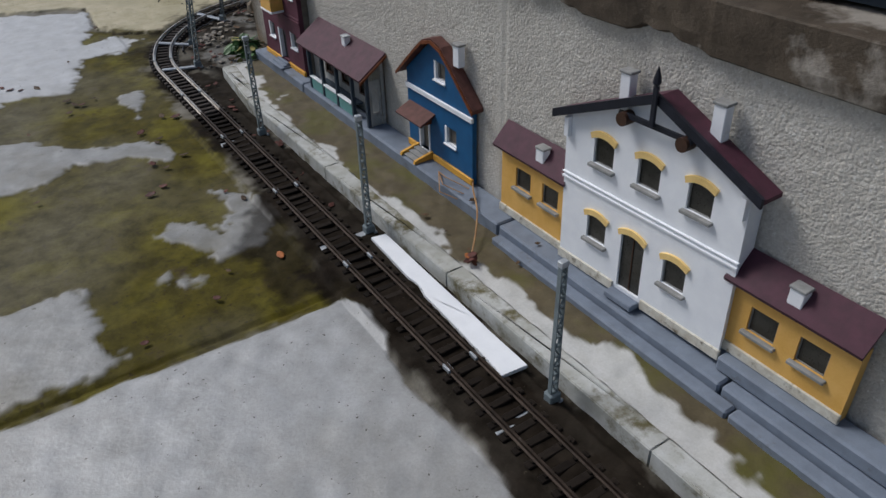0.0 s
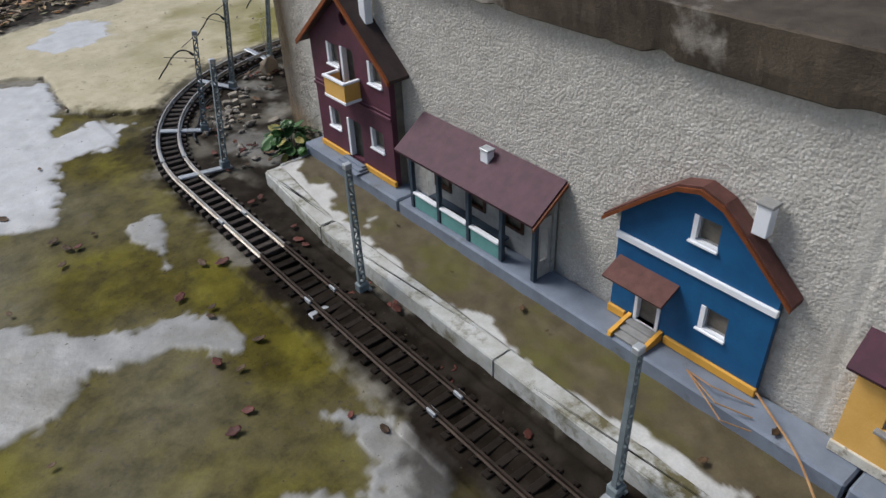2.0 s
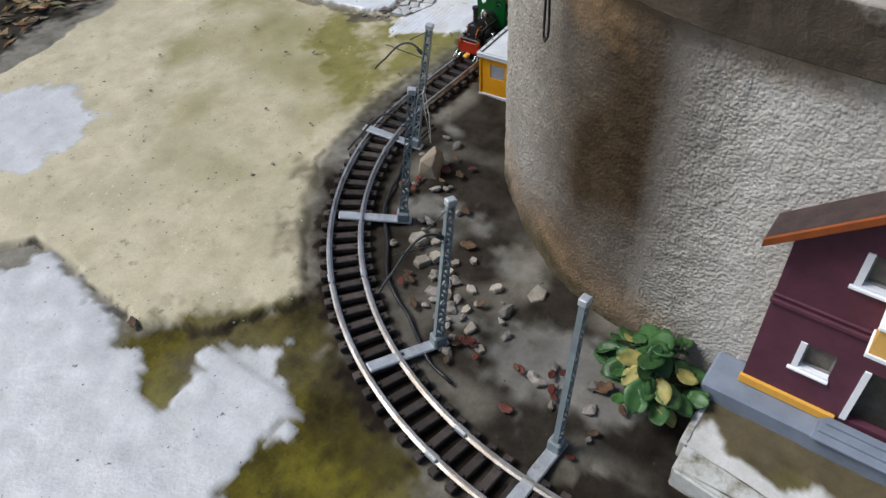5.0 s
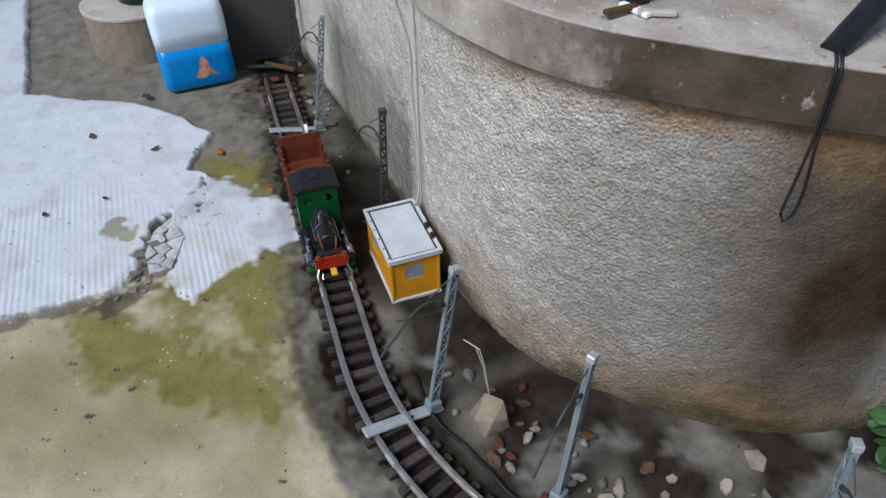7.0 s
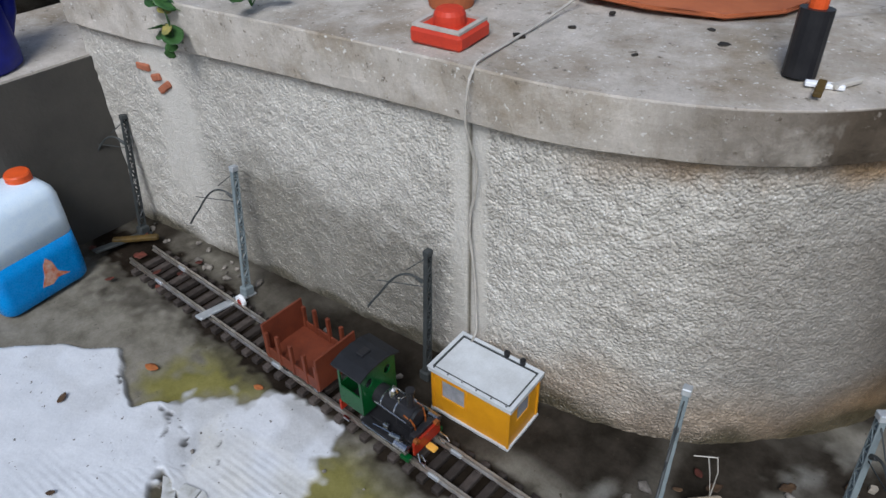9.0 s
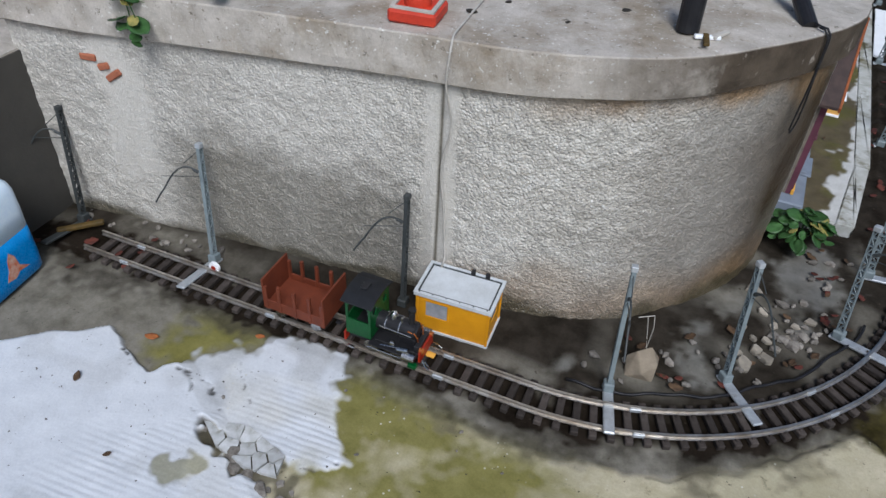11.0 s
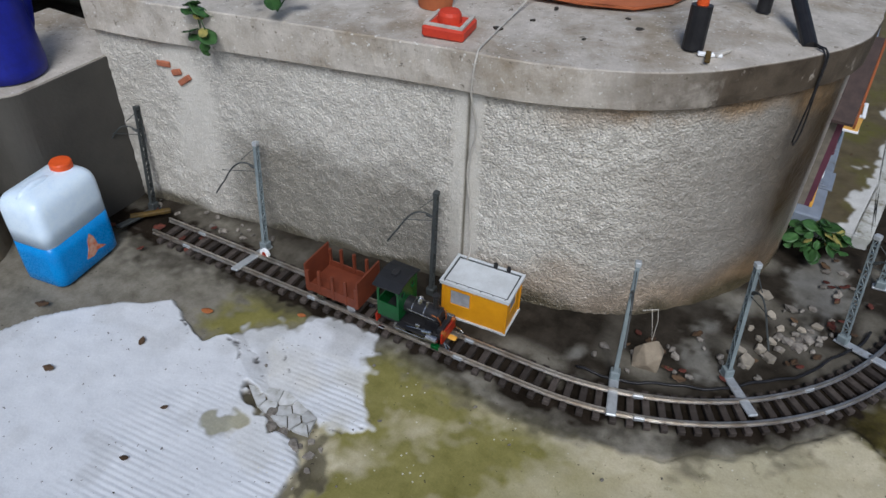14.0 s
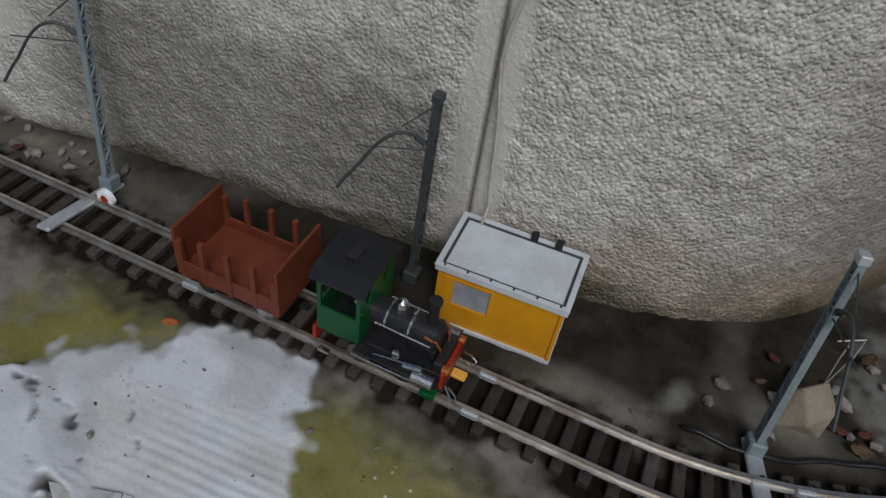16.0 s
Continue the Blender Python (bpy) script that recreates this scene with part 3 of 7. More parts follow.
def build_ground():
    gx, gy = stretch(-0.95, 1.75, 0.0053, 0.62, 1.08), stretch(-0.3, 3.5, 0.0053, 2.38, 2.82)
    x, y = np.meshgrid(gx, gy, indexing="ij")
    near = (np.abs(x - 0.4) < 4) & (np.abs(y - 1.6) < 5)
    wob = (vnoise(x, y, 0.06) - 0.5) * 0.05 + (vnoise(x, y, 0.02, 3.1) - 0.5) * 0.022
    fray = wob + (vnoise(x, y, 0.011, 5.3) - 0.5) * 0.022
    n_mid = vnoise(x, y, 0.035, 9.2)
    pale, brightened = np.zeros(x.shape), np.zeros(x.shape)
    for k, poly in enumerate(PALE):
        pale = np.maximum(pale, soft(inside(x, y, poly) + (wob * 0.25 if k == 0 else fray * 0.8), 0.012 if k else 0.006))
    # Far pale patches get a lighter colour that stands in for sky reflections.
    brightened = pale * soft(y - 1.75, 0.3)
    near_slab = soft(inside(x, y, PALE[0]) + wob * 0.25, 0.006)
    brightened = np.maximum(brightened, 0.45 * near_slab)
    slab_d = inside(x, y, SLAB) + wob * 0.28
    crack_d = inside(x, y, CRACK) + fray * 0.7
    flush = soft(2.541 + (0.955 - x) * 0.56 - y, 0.03) * (x < 1.02)
    slab = soft(slab_d + flush * (fray * 0.9 + (vnoise(x, y, 0.03, 1.7) - 0.5) * 0.03), 0.004 + 0.012 * flush) * (1 - soft(crack_d, 0.006))
    slab_h = slab * (1 - 0.8 * flush)
    moss, algae = np.zeros(x.shape), np.zeros(x.shape)
    for k, poly in enumerate(MOSS):
        cover = soft(inside(x, y, poly) + fray * 1.4, 0.03 if k == 0 else 0.065)
        if k == 0:
            moss = cover
        else:
            algae = np.maximum(algae, cover * (0.95 if k < 4 else (0.12 + 0.5 * np.clip((vnoise(x, y, 0.11, 6.1) - 0.25) * 2, 0, 1))))
    moss *= 0.55 + 0.45 * np.clip(vnoise(x, y, 0.16, 4.4) * 1.6, 0, 1)
    sand_d = inside(x, y, SAND) + wob * 0.5
    sand = soft(sand_d, 0.012)
    # dark earth along and inside the track
    ax, ay = x - CENTRE[0], y - CENTRE[1]
    rad = np.hypot(ax, ay)
    first = np.where(y < CENTRE[1], np.abs(x - (CENTRE[0] - RADIUS)), 9.0)
    curve = np.where((y >= CENTRE[1]) & (ax < 0.03), np.abs(rad - RADIUS), 9.0)
    tail = np.where((ax >= -0.03) & (y > 2.0), np.abs(y - (tail_y(x))), 9.0)
    by_track = np.minimum(np.minimum(first, curve), tail)
    dirt = soft(0.047 + fray * 0.9 - by_track, 0.03)
    dirt = np.maximum(dirt, 0.6 * soft(0.075 + fray * 2.2 - by_track, 0.05) * (rad > RADIUS) * (y > 1.85))
    bare = np.zeros(x.shape)
    for poly in BARE:
        bare = np.maximum(bare, soft(inside(x, y, poly) + fray * 1.2, 0.03))
    pale = np.maximum(pale, bare * (0.2 + 0.4 * vnoise(x, y, 0.03, 2.9)))
    inner = ((y >= CENTRE[1]) & (rad < RADIUS)) | ((y < CENTRE[1]) & (x > CENTRE[0] - RADIUS)) | ((ax > -0.03) & (y < tail_y(x)))
    dirt = np.maximum(dirt, inner * np.clip(np.where(y > 1.72, 0.93, 0.95) - 1.8 * np.clip(vnoise(x, y, 0.07, 6.6) - 0.5, 0, 1), 0, 1) * (1 - 0.7 * bare))
    dirt = np.maximum(dirt, soft(inside(x, y, LITTER) + fray * 2, 0.05) * 0.9)
    dark_pool = [(-0.17, 0.95), (-0.28, 0.78), (-0.28, 0.58), (-0.19, 0.54), (-0.16, 0.4), (-0.15, 0.9)]
    dirt = np.maximum(dirt, soft(inside(x, y, dark_pool) + fray, 0.03) * 0.75)
    soil = [(-0.19, -1.0), (-0.03, -1.0), (-0.03, 1.75), (-0.165, 1.75), (-0.185, 1.1), (-0.2, 0.7), (-0.24, 0.6), (-0.21, 0.4)]
    dirt = np.maximum(dirt, soft(inside(x, y, soil) + fray * 0.8, 0.025) * (0.92 + 0.08 * n_mid))
    dirt *= 1 - slab * soft(by_track - 0.036, 0.008)
    dirt *= 1 - 0.9 * near_slab
    gap = soft(crack_d, 0.01) * (1 - slab)
    # Edge shadow of the raised slab, painted as a thin dark line outside it.
    rim = soft(0.006 + fray * 0.4 - np.abs(slab_d + 0.005), 0.006) * (y > 2.66) * (x < 0.95)
    split_line = np.zeros(x.shape)
    for wide, line in SPLITS:
        for (ax_, ay_), (bx_, by_) in zip(line, line[1:]):
            ex, ey = bx_ - ax_, by_ - ay_
            u = np.clip(((x - ax_) * ex + (y - ay_) * ey) / (ex * ex + ey * ey), 0, 1)
            d = np.hypot(x - ax_ - u * ex + fray * 0.55, y - ay_ - u * ey + wob * 0.45)
            split_line = np.maximum(split_line, soft(wide * (0.1 + 1.1 * vnoise(x, y, 0.02, 7.1)) - d, 0.0022))
    dirt = np.maximum(dirt, np.maximum(np.maximum(gap * (0.55 + 0.4 * n_mid), rim * 0.6), split_line * 0.8))
    sand_rim = soft(0.004 + fray * 0.35 - np.abs(sand_d), 0.006) * (x < 0.02) * (y < 2.7) * 0.85
    dirt = np.maximum(dirt, sand_rim)
    # patches and stains on the slab
    stain = soft(0.006 + fray * 1.1 - np.hypot(x - 0.852, (y - 2.7)) * 0.8, 0.01)
    slab = slab * (1 - 0.75 * stain) * (1 - 0.3 * flush * np.clip((vnoise(x, y, 0.045, 5.5) - 0.4) * 3, 0, 1)) * (1 - 0.15 * np.clip((vnoise(x, y, 0.05, 3.9) - 0.66) * 6, 0, 1))
    algae = np.maximum(algae, stain * 0.9)
    ribs = slab * soft(np.where(slab_d > 0.12, 0.9, 0.84) - x + (vnoise(x, y, 0.12, 1.1) - 0.5) * 0.22, 0.12) * soft(y - 2.5, 0.1) * np.clip(0.35 + vnoise(x, y, 0.035, 4.9), 0, 1)
    z = np.zeros(x.shape)
    z += 0.011 * slab_h + 0.007 * soft(sand_d, 0.012) * (1 - slab_h) * soft(0.2 - x, 0.3) * (1 - soft(by_track * -1 + 0.06, 0.02)) + 0.003 * pale * (x < -0.17)
    z += (n_mid - 0.5) * 0.0035 * (1 - 0.8 * slab_h) + (vnoise(x, y, 0.013, 8.1) - 0.5) * 0.0016 * (0.4 + dirt)
    z -= 0.0035 * split_line
    z -= 0.004 * soft(0.006 - np.abs(sand_d), 0.006) * (1 - slab_h) * (x < 0.25)
    z -= 0.006 * soft(0.004 - np.abs(y - 0.565 + wob * 0.1), 0.004) * (x < -0.16)
    flat = np.clip((by_track - 0.043) / 0.02, 0, 1)
    z = z * flat - 0.001 * (1 - flat)
    buried = (y < 1.55) * np.clip((1.55 - y) / 0.3, 0, 1) * (first < 0.07)
    z = z + buried * (0.0085 + (n_mid - 0.5) * 0.007)
    z = np.where(near, z, 0.0)
    co = np.stack([x, y, z], -1).reshape(-1, 3)
    ob = sheet("ground", co, grid_faces(*x.shape), M["ground"], {"pale": pale, "brightened": brightened, "slab": slab, "moss": moss, "algae": algae * (1 - slab) * (1 - 0.8 * dirt), "sand": sand, "dirt": dirt, "ribs": ribs})
    tagged(ob, "old cracked concrete yard with moss and pale worn patches", "ground", kind="structure")


build_ground()

# ---- wall, coping, terrace ----


def along(points):
    d = [0.0]
    for a, b in zip(points, points[1:]):
        d.append(d[-1] + (b - a).length)
    return np.array(d)


def normals(points):
    out = []
    for i in range(len(points)):
        t = (points[min(i + 1, len(points) - 1)] - points[max(i - 1, 0)]).normalized()
        out.append(Vector((-t.y, t.x)))
    return out


WALL_S, WALL_N = along(WALL), normals(WALL)


def near_wall(x, y):
    return min(range(len(WALL)), key=lambda i: (WALL[i].x - x) ** 2 + (WALL[i].y - y) ** 2)


S_SEAM_A, S_SEAM_B = WALL_S[near_wall(0.16, 0.585)], WALL_S[near_wall(0.69, 2.19)]
S_ROUND, S_END = WALL_S[near_wall(0.16, 1.72)], WALL_S[near_wall(1.3, 2.27)]
S_MID = WALL_S[near_wall(0.5, 2.16)]


S_CAP = [WALL_S[near_wall(x, y)] for x, y in ((0.156, 1.55), (0.16, 1.74), (0.177, 1.84), (0.22, 1.935), (0.296, 2.03), (0.371, 2.1), (0.474, 2.15), (0.6, 2.182), (0.75, 2.198), (0.95, 2.222), (1.3, 2.27))]


def cap_low(s):
    return np.interp(s, [0] + S_CAP, [0.446, 0.435, 0.439, 0.447, 0.452, 0.45, 0.446, 0.438, 0.429, 0.423, 0.412, 0.394])


def cap_top(s):
    return np.interp(s, [0] + S_CAP, [0.515, 0.496, 0.499, 0.507, 0.513, 0.512, 0.509, 0.504, 0.499, 0.494, 0.486, 0.471])


def build_wall():
    px, nx = np.array([tuple(p) for p in WALL]), np.array([tuple(n) for n in WALL_N])
    zs = np.arange(-0.03, 0.462, 0.0045)
    s, z = np.meshgrid(WALL_S, zs, indexing="ij")
    grit = np.clip((vnoise(s, z, 0.0095, 1.3) - 0.42) * 2.2, 0, 1) * 0.0018 + vnoise(s, z, 0.02, 4.1) * 0.001
    wob = (vnoise(s, z, 0.05, 2.7) - 0.5) * 0.04
    smooth = np.maximum(soft(0.028 + wob * 0.15 - np.abs(s - S_SEAM_B), 0.01), soft(0.02 + wob * 0.15 - np.abs(s - S_SEAM_A), 0.01))
    smooth = np.maximum(smooth, soft(0.016 + wob * 0.3 - np.abs(s - S_ROUND - 0.06), 0.012))
    band = soft(0.055 + wob + (z - 0.2) * -0.12 - np.abs(s - S_END + 0.03), 0.02) * soft(z - 0.1 + wob, 0.05)
    smooth = np.maximum(smooth, band)
    grit *= 1 + 0.6 * soft(s - S_ROUND, 0.2)
    smooth = np.maximum(smooth, 0.62 - 0.62 * soft(s - S_ROUND, 0.1))
    off = -0.0025 * soft(0.0035 - np.abs(s - S_SEAM_B), 0.003) - 0.0025 * soft(0.002 - np.abs(s - S_SEAM_A + 0.006), 0.003)
    top = cap_low(s) - z
    s_fade, s_iron = WALL_S[near_wall(0.3, 2.035)], WALL_S[near_wall(0.47, 2.15)]
    iron = soft(0.02 - top + (vnoise(s, z, 0.07, 3.3) - 0.4) * 0.06 + (vnoise(s, z, 0.015, 4.3) - 0.5) * 0.02, 0.05) * soft(s - S_ROUND + 0.12, 0.1) * soft(s_iron - s + 0.05, 0.2) * 0.9
    iron = np.maximum(iron, 0.5 * soft(0.008 - top + (vnoise(s, z, 0.04, 6.3) - 0.4) * 0.012, 0.012) * (s > S_ROUND))
    tan = soft(0.085 + (vnoise(s, z, 0.09, 5.2) - 0.5) * 0.09 - z, 0.09) * soft(s - S_ROUND, 0.1) * soft(S_SEAM_B - 0.06 - s, 0.12) * 0.55
    # Brown stain plus painted shade on the dim, left-facing side of the rounding.
    rust = np.clip(0.95 + (vnoise(s, z, 0.12, 7.7) - 0.5) * 0.35, 0, 1) * soft(s - S_ROUND - 0.02, 0.12) * soft(s_fade - s + (vnoise(s, z, 0.09, 1.4) - 0.5) * 0.08 - (z - 0.22) * 0.12, 0.36)
    iron = np.maximum(iron, tan)
    smooth = np.maximum(smooth, np.maximum(0.8 * rust, 0.3 * np.maximum(iron, soft(s - S_SEAM_B - 0.05, 0.1))))
    algae = soft(0.022 + (vnoise(s, z, 0.06, 5.9) - 0.5) * 0.05 - z, 0.03) * 0.9 * soft(s - S_ROUND + 0.02, 0.1)
    broad = np.clip((vnoise(s, z * 0.6, 0.17, 8.8) - 0.36) * 3, 0, 1) * soft(0.23 - z + (vnoise(s, z, 0.03, 2.8) - 0.5) * 0.06, 0.1) * soft(s - S_SEAM_B - 0.03, 0.1) * soft(S_END - 0.1 - s, 0.08) * 0.6
    algae = np.maximum(algae, broad)
    off += grit * (1 - 0.85 * smooth)
    algae = np.maximum(algae, 0.95 * soft(0.0035 - np.abs(s - S_SEAM_B), 0.003))
    co = np.stack([px[:, None, 0] + nx[:, None, 0] * off, px[:, None, 1] + nx[:, None, 1] * off, z], -1).reshape(-1, 3)
    front = grid_faces(*s.shape)
    n = len(co)
    # back and ends close the wall's thickness
    depth = 0.14
    back = np.stack([px[:, 0] - nx[:, 0] * depth, px[:, 1] - nx[:, 1] * depth], -1)
    b = np.concatenate([np.c_[back, np.full(len(back), -0.03)], np.c_[back, np.full(len(back), 0.46)]])
    m = len(px)
    i = np.arange(m - 1)
    low, high = i * len(zs), i * len(zs) + len(zs) - 1
    faces = [front, np.stack([n + i + 1, n + i, n + m + i, n + m + i + 1], -1), np.stack([high + len(zs), high, n + m + i, n + m + i + 1][::-1], -1)]
    pad = np.zeros(2 * m)
    ob = sheet("wall_terrace", np.concatenate([co, b]), np.concatenate(faces), M["wall"], {"smooth": np.r_[smooth.ravel(), pad], "rust": np.r_[rust.ravel(), pad], "iron": np.r_[iron.ravel(), pad], "algae": np.r_[algae.ravel(), pad]})
    tagged(ob, "rough pebble-dashed retaining wall with a rounded corner", "wall", kind="structure")


def build_cap():
    """Thick coping that juts out over the wall, worn and broken along the houses."""
    prof = [(-0.02, 0.0), (0.013, 0.0), (0.0165, 0.003), (0.017, 0.02), (0.017, 0.045), (0.017, 0.0705), (0.0155, 0.073), (0.0, 0.073), (-0.05, 0.073), (-0.12, 0.073), (-0.2, 0.073)]
    step = WALL[::2]
    ss, nn = WALL_S[::2], WALL_N[::2]
    co, browned = [], []
    for k, (p, nrm) in enumerate(zip(step, nn)):
        s = ss[k]
        lo, hi = float(cap_low(s)), float(cap_top(s))
        broken = (max(0.0, noise.noise((s * 9, 0.3, 0.0)) + 0.35 * noise.noise((s * 34, 2.3, 0.0)) - 0.08)) * (1.0 if s < S_ROUND - 0.1 else 0.1)
        for o, h in prof:
            # The outer face stays brown further along the wall than the top does.
            browned.append(min(1.0, max(0.0, (S_ROUND + (0.62 if o > 0 and h < 0.072 else -0.05) - s) / 0.22)))
            hz = lo + (hi - lo) * h / 0.073
            w = noise.noise((s * 26, o * 30, h * 40)) * 0.0025 + noise.noise((s * 90, o * 90, h * 90)) * 0.0012
            lift = broken * 0.03 * max(0.0, 1 - h / 0.05) if o > 0 else 0.0
            co.append((p.x + nrm.x * (o + w - broken * 0.008 * (o > 0)), p.y + nrm.y * (o + w - broken * 0.008 * (o > 0)), hz + w * 0.6 + lift))
    ob = sheet("coping", np.array(co), grid_faces(len(step), len(prof)), M["cap"], {"browned": np.array(browned)})
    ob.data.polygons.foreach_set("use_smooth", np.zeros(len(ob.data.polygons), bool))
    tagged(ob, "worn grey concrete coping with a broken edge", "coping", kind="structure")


def build_terrace():
    bm = bmesh.new()
    pts = [(p.x - n.x * 0.19, p.y - n.y * 0.19, float(cap_top(s)) - 0.0015) for p, n, s in list(zip(WALL, WALL_N, WALL_S))[::6]]
    far = [(6.0, 2.6, 0.46), (6.0, -3.0, 0.5), (0.35, -3.0, 0.512)]
    vs = [bm.verts.new(p) for p in pts + far]
    top = bm.faces.new(vs)
    r = bmesh.ops.extrude_face_region(bm, geom=[top])
    for v in r["geom"]:
        if isinstance(v, bmesh.types.BMVert):
            v.co.z -= 0.05
    bmesh.ops.triangulate(bm, faces=[f for f in bm.faces if len(f.verts) > 4])
    single("terrace_floor", bm, M["cap"], label="pale grey concrete terrace floor behind the coping", category="floor", kind="structure")


build_wall()
build_cap()
build_terrace()

# side wall that closes the far end of the yard
plan = [(1.75, 2.2), (1.45, 2.2)] + [(1.5 + 0.05 * math.cos(a), 2.485 + 0.05 * math.sin(a)) for a in (math.pi - math.pi / 2 * k / 8 for k in range(9))] + [(1.75, 2.535)]
bm = panel(plan, [], 0.0, 0.334, to=lambda u, v, d: (u, v, d))
single("wall_side", bm, M["side_wall"], label="dark damp low concrete side wall with a rounded end", category="wall", kind="structure")

bm = panel([(u + (0.003 if u < 1.6 else 0), v) for u, v in plan], [], 0.3342, 0.338, to=lambda u, v, d: (u, v, d))
single("wall_side_top", bm, M["cap"], label="pale worn mortar top of the side wall", category="wall", kind="structure")

# ---- platform and steps ----


def build_platform():
    plat = thing("platform", label="low concrete station platform with a pale worn edge and moss", category="platform")
    cuts = [-0.95, -0.45, 0.02, 0.47, 0.93, 1.385]
    for a, b in zip(cuts, cuts[1:]):
        bm = panel([(-0.036, a + 0.0004), (-0.002, a + 0.0004), (-0.002, b - 0.0004), (-0.036, b - 0.0004)], [], -0.01, 0.031, to=lambda u, v, d: (u, v, d))
        bmesh.ops.bevel(bm, geom=list(bm.edges), offset=0.0015, segments=2, affect="EDGES")
        part("kerb", bm, M["platform_edge"], plat, "pale grey kerb slab")
    bm = panel([(-0.034, 1.388), (-0.002, 1.388), (0.03, 1.645), (-0.008, 1.645)], [], -0.01, 0.031, to=lambda u, v, d: (u, v, d))
    bmesh.ops.bevel(bm, geom=list(bm.edges), offset=0.003, segments=2, affect="EDGES")
    part("kerb", bm, M["platform_edge"], plat, "tapering pale kerb end")
    gx, gy = np.linspace(-0.001, 0.108, 30), np.linspace(-0.95, 1.644, 420)
    x, y = np.meshgrid(gx, gy, indexing="ij")
    x = x + np.clip((y - 1.39) / 0.255, 0, 1) * 0.031 * (1 - (x + 0.001) / 0.109)
    z = 0.0295 + (vnoise(x, y, 0.02, 2.0) - 0.5) * 0.003 + (vnoise(x, y, 0.008, 3.0) - 0.5) * 0.001
    ob = sheet("surface", np.stack([x, y, z], -1).reshape(-1, 3), grid_faces(*x.shape), M["platform_surface"], {"edge": soft(0.014 + (vnoise(x, y, 0.07, 1.0) - 0.5) * 0.05 + (vnoise(x, y, 0.015, 1.9) - 0.5) * 0.022 + 0.035 * soft(0.2 - np.abs(y - 0.15), 0.2) + 0.03 * soft(y - 1.3, 0.3) - (x + 0.001), 0.008)})
    ob.parent = plat
    part("fill", box(0.0, -0.95, -0.01, 0.108, 1.642, 0.026), M["platform_edge"], plat)
    part("end_face", box(0.03, 1.6425, -0.01, 0.15, 1.652, 0.03, 0.002), M["platform_edge"], plat)


def platform_surface_material():
    m, nt, p, co = material("platform_surface")
    mid, fine = noise_tex(nt, co, 30.0, 6, 0.65), noise_tex(nt, co, 280.0, 4, 0.7)
    moss = mix(nt, ramp(nt, mid, 0.3, 0.7), (0.06, 0.046, 0.02), (0.115, 0.09, 0.045))
    moss = mix(nt, ramp(nt, noise_tex(nt, co, 7.0, 4), 0.5, 0.64), moss, (0.09, 0.082, 0.014))
    pale = mix(nt, ramp(nt, mid, 0.3, 0.7), (0.46, 0.46, 0.43), (0.56, 0.56, 0.54))
    col = mix(nt, attribute(nt, "edge"), moss, pale)
    col = mix(nt, 0.45, col, mix(nt, fine, (0.25, 0.25, 0.25), (0.75, 0.75, 0.75)), "OVERLAY")
    nt.links.new(col, p.inputs["Base Color"])
    p.inputs["Roughness"].default_value = 0.7
    nt.links.new(bump(nt, fine, 0.5, 0.0014), p.inputs["Normal"])
    return m


M["platform_surface"] = platform_surface_material()
build_platform()

stp = thing("step", label="blue-grey painted step along the house fronts", category="step")
for a, b in ((-0.9, 0.03), (0.034, 0.508), (0.512, 1.33), (1.334, 1.66)):
    bm = box(0.1, a, 0.025, 0.157, b, 0.054, 0.003)
    part("slab", bm, M["step"], stp)
for a, b in ((-0.9, 0.0), (0.003, 0.5)):
    part("lower_slab", box(0.078, a, 0.025, 0.0995, b, 0.042, 0.003), M["step"], stp)

part("upper_slab", box(0.118, -0.9, 0.0545, 0.157, 0.057, 0.077, 0.003), M["step"], stp)

# ---- railway ----


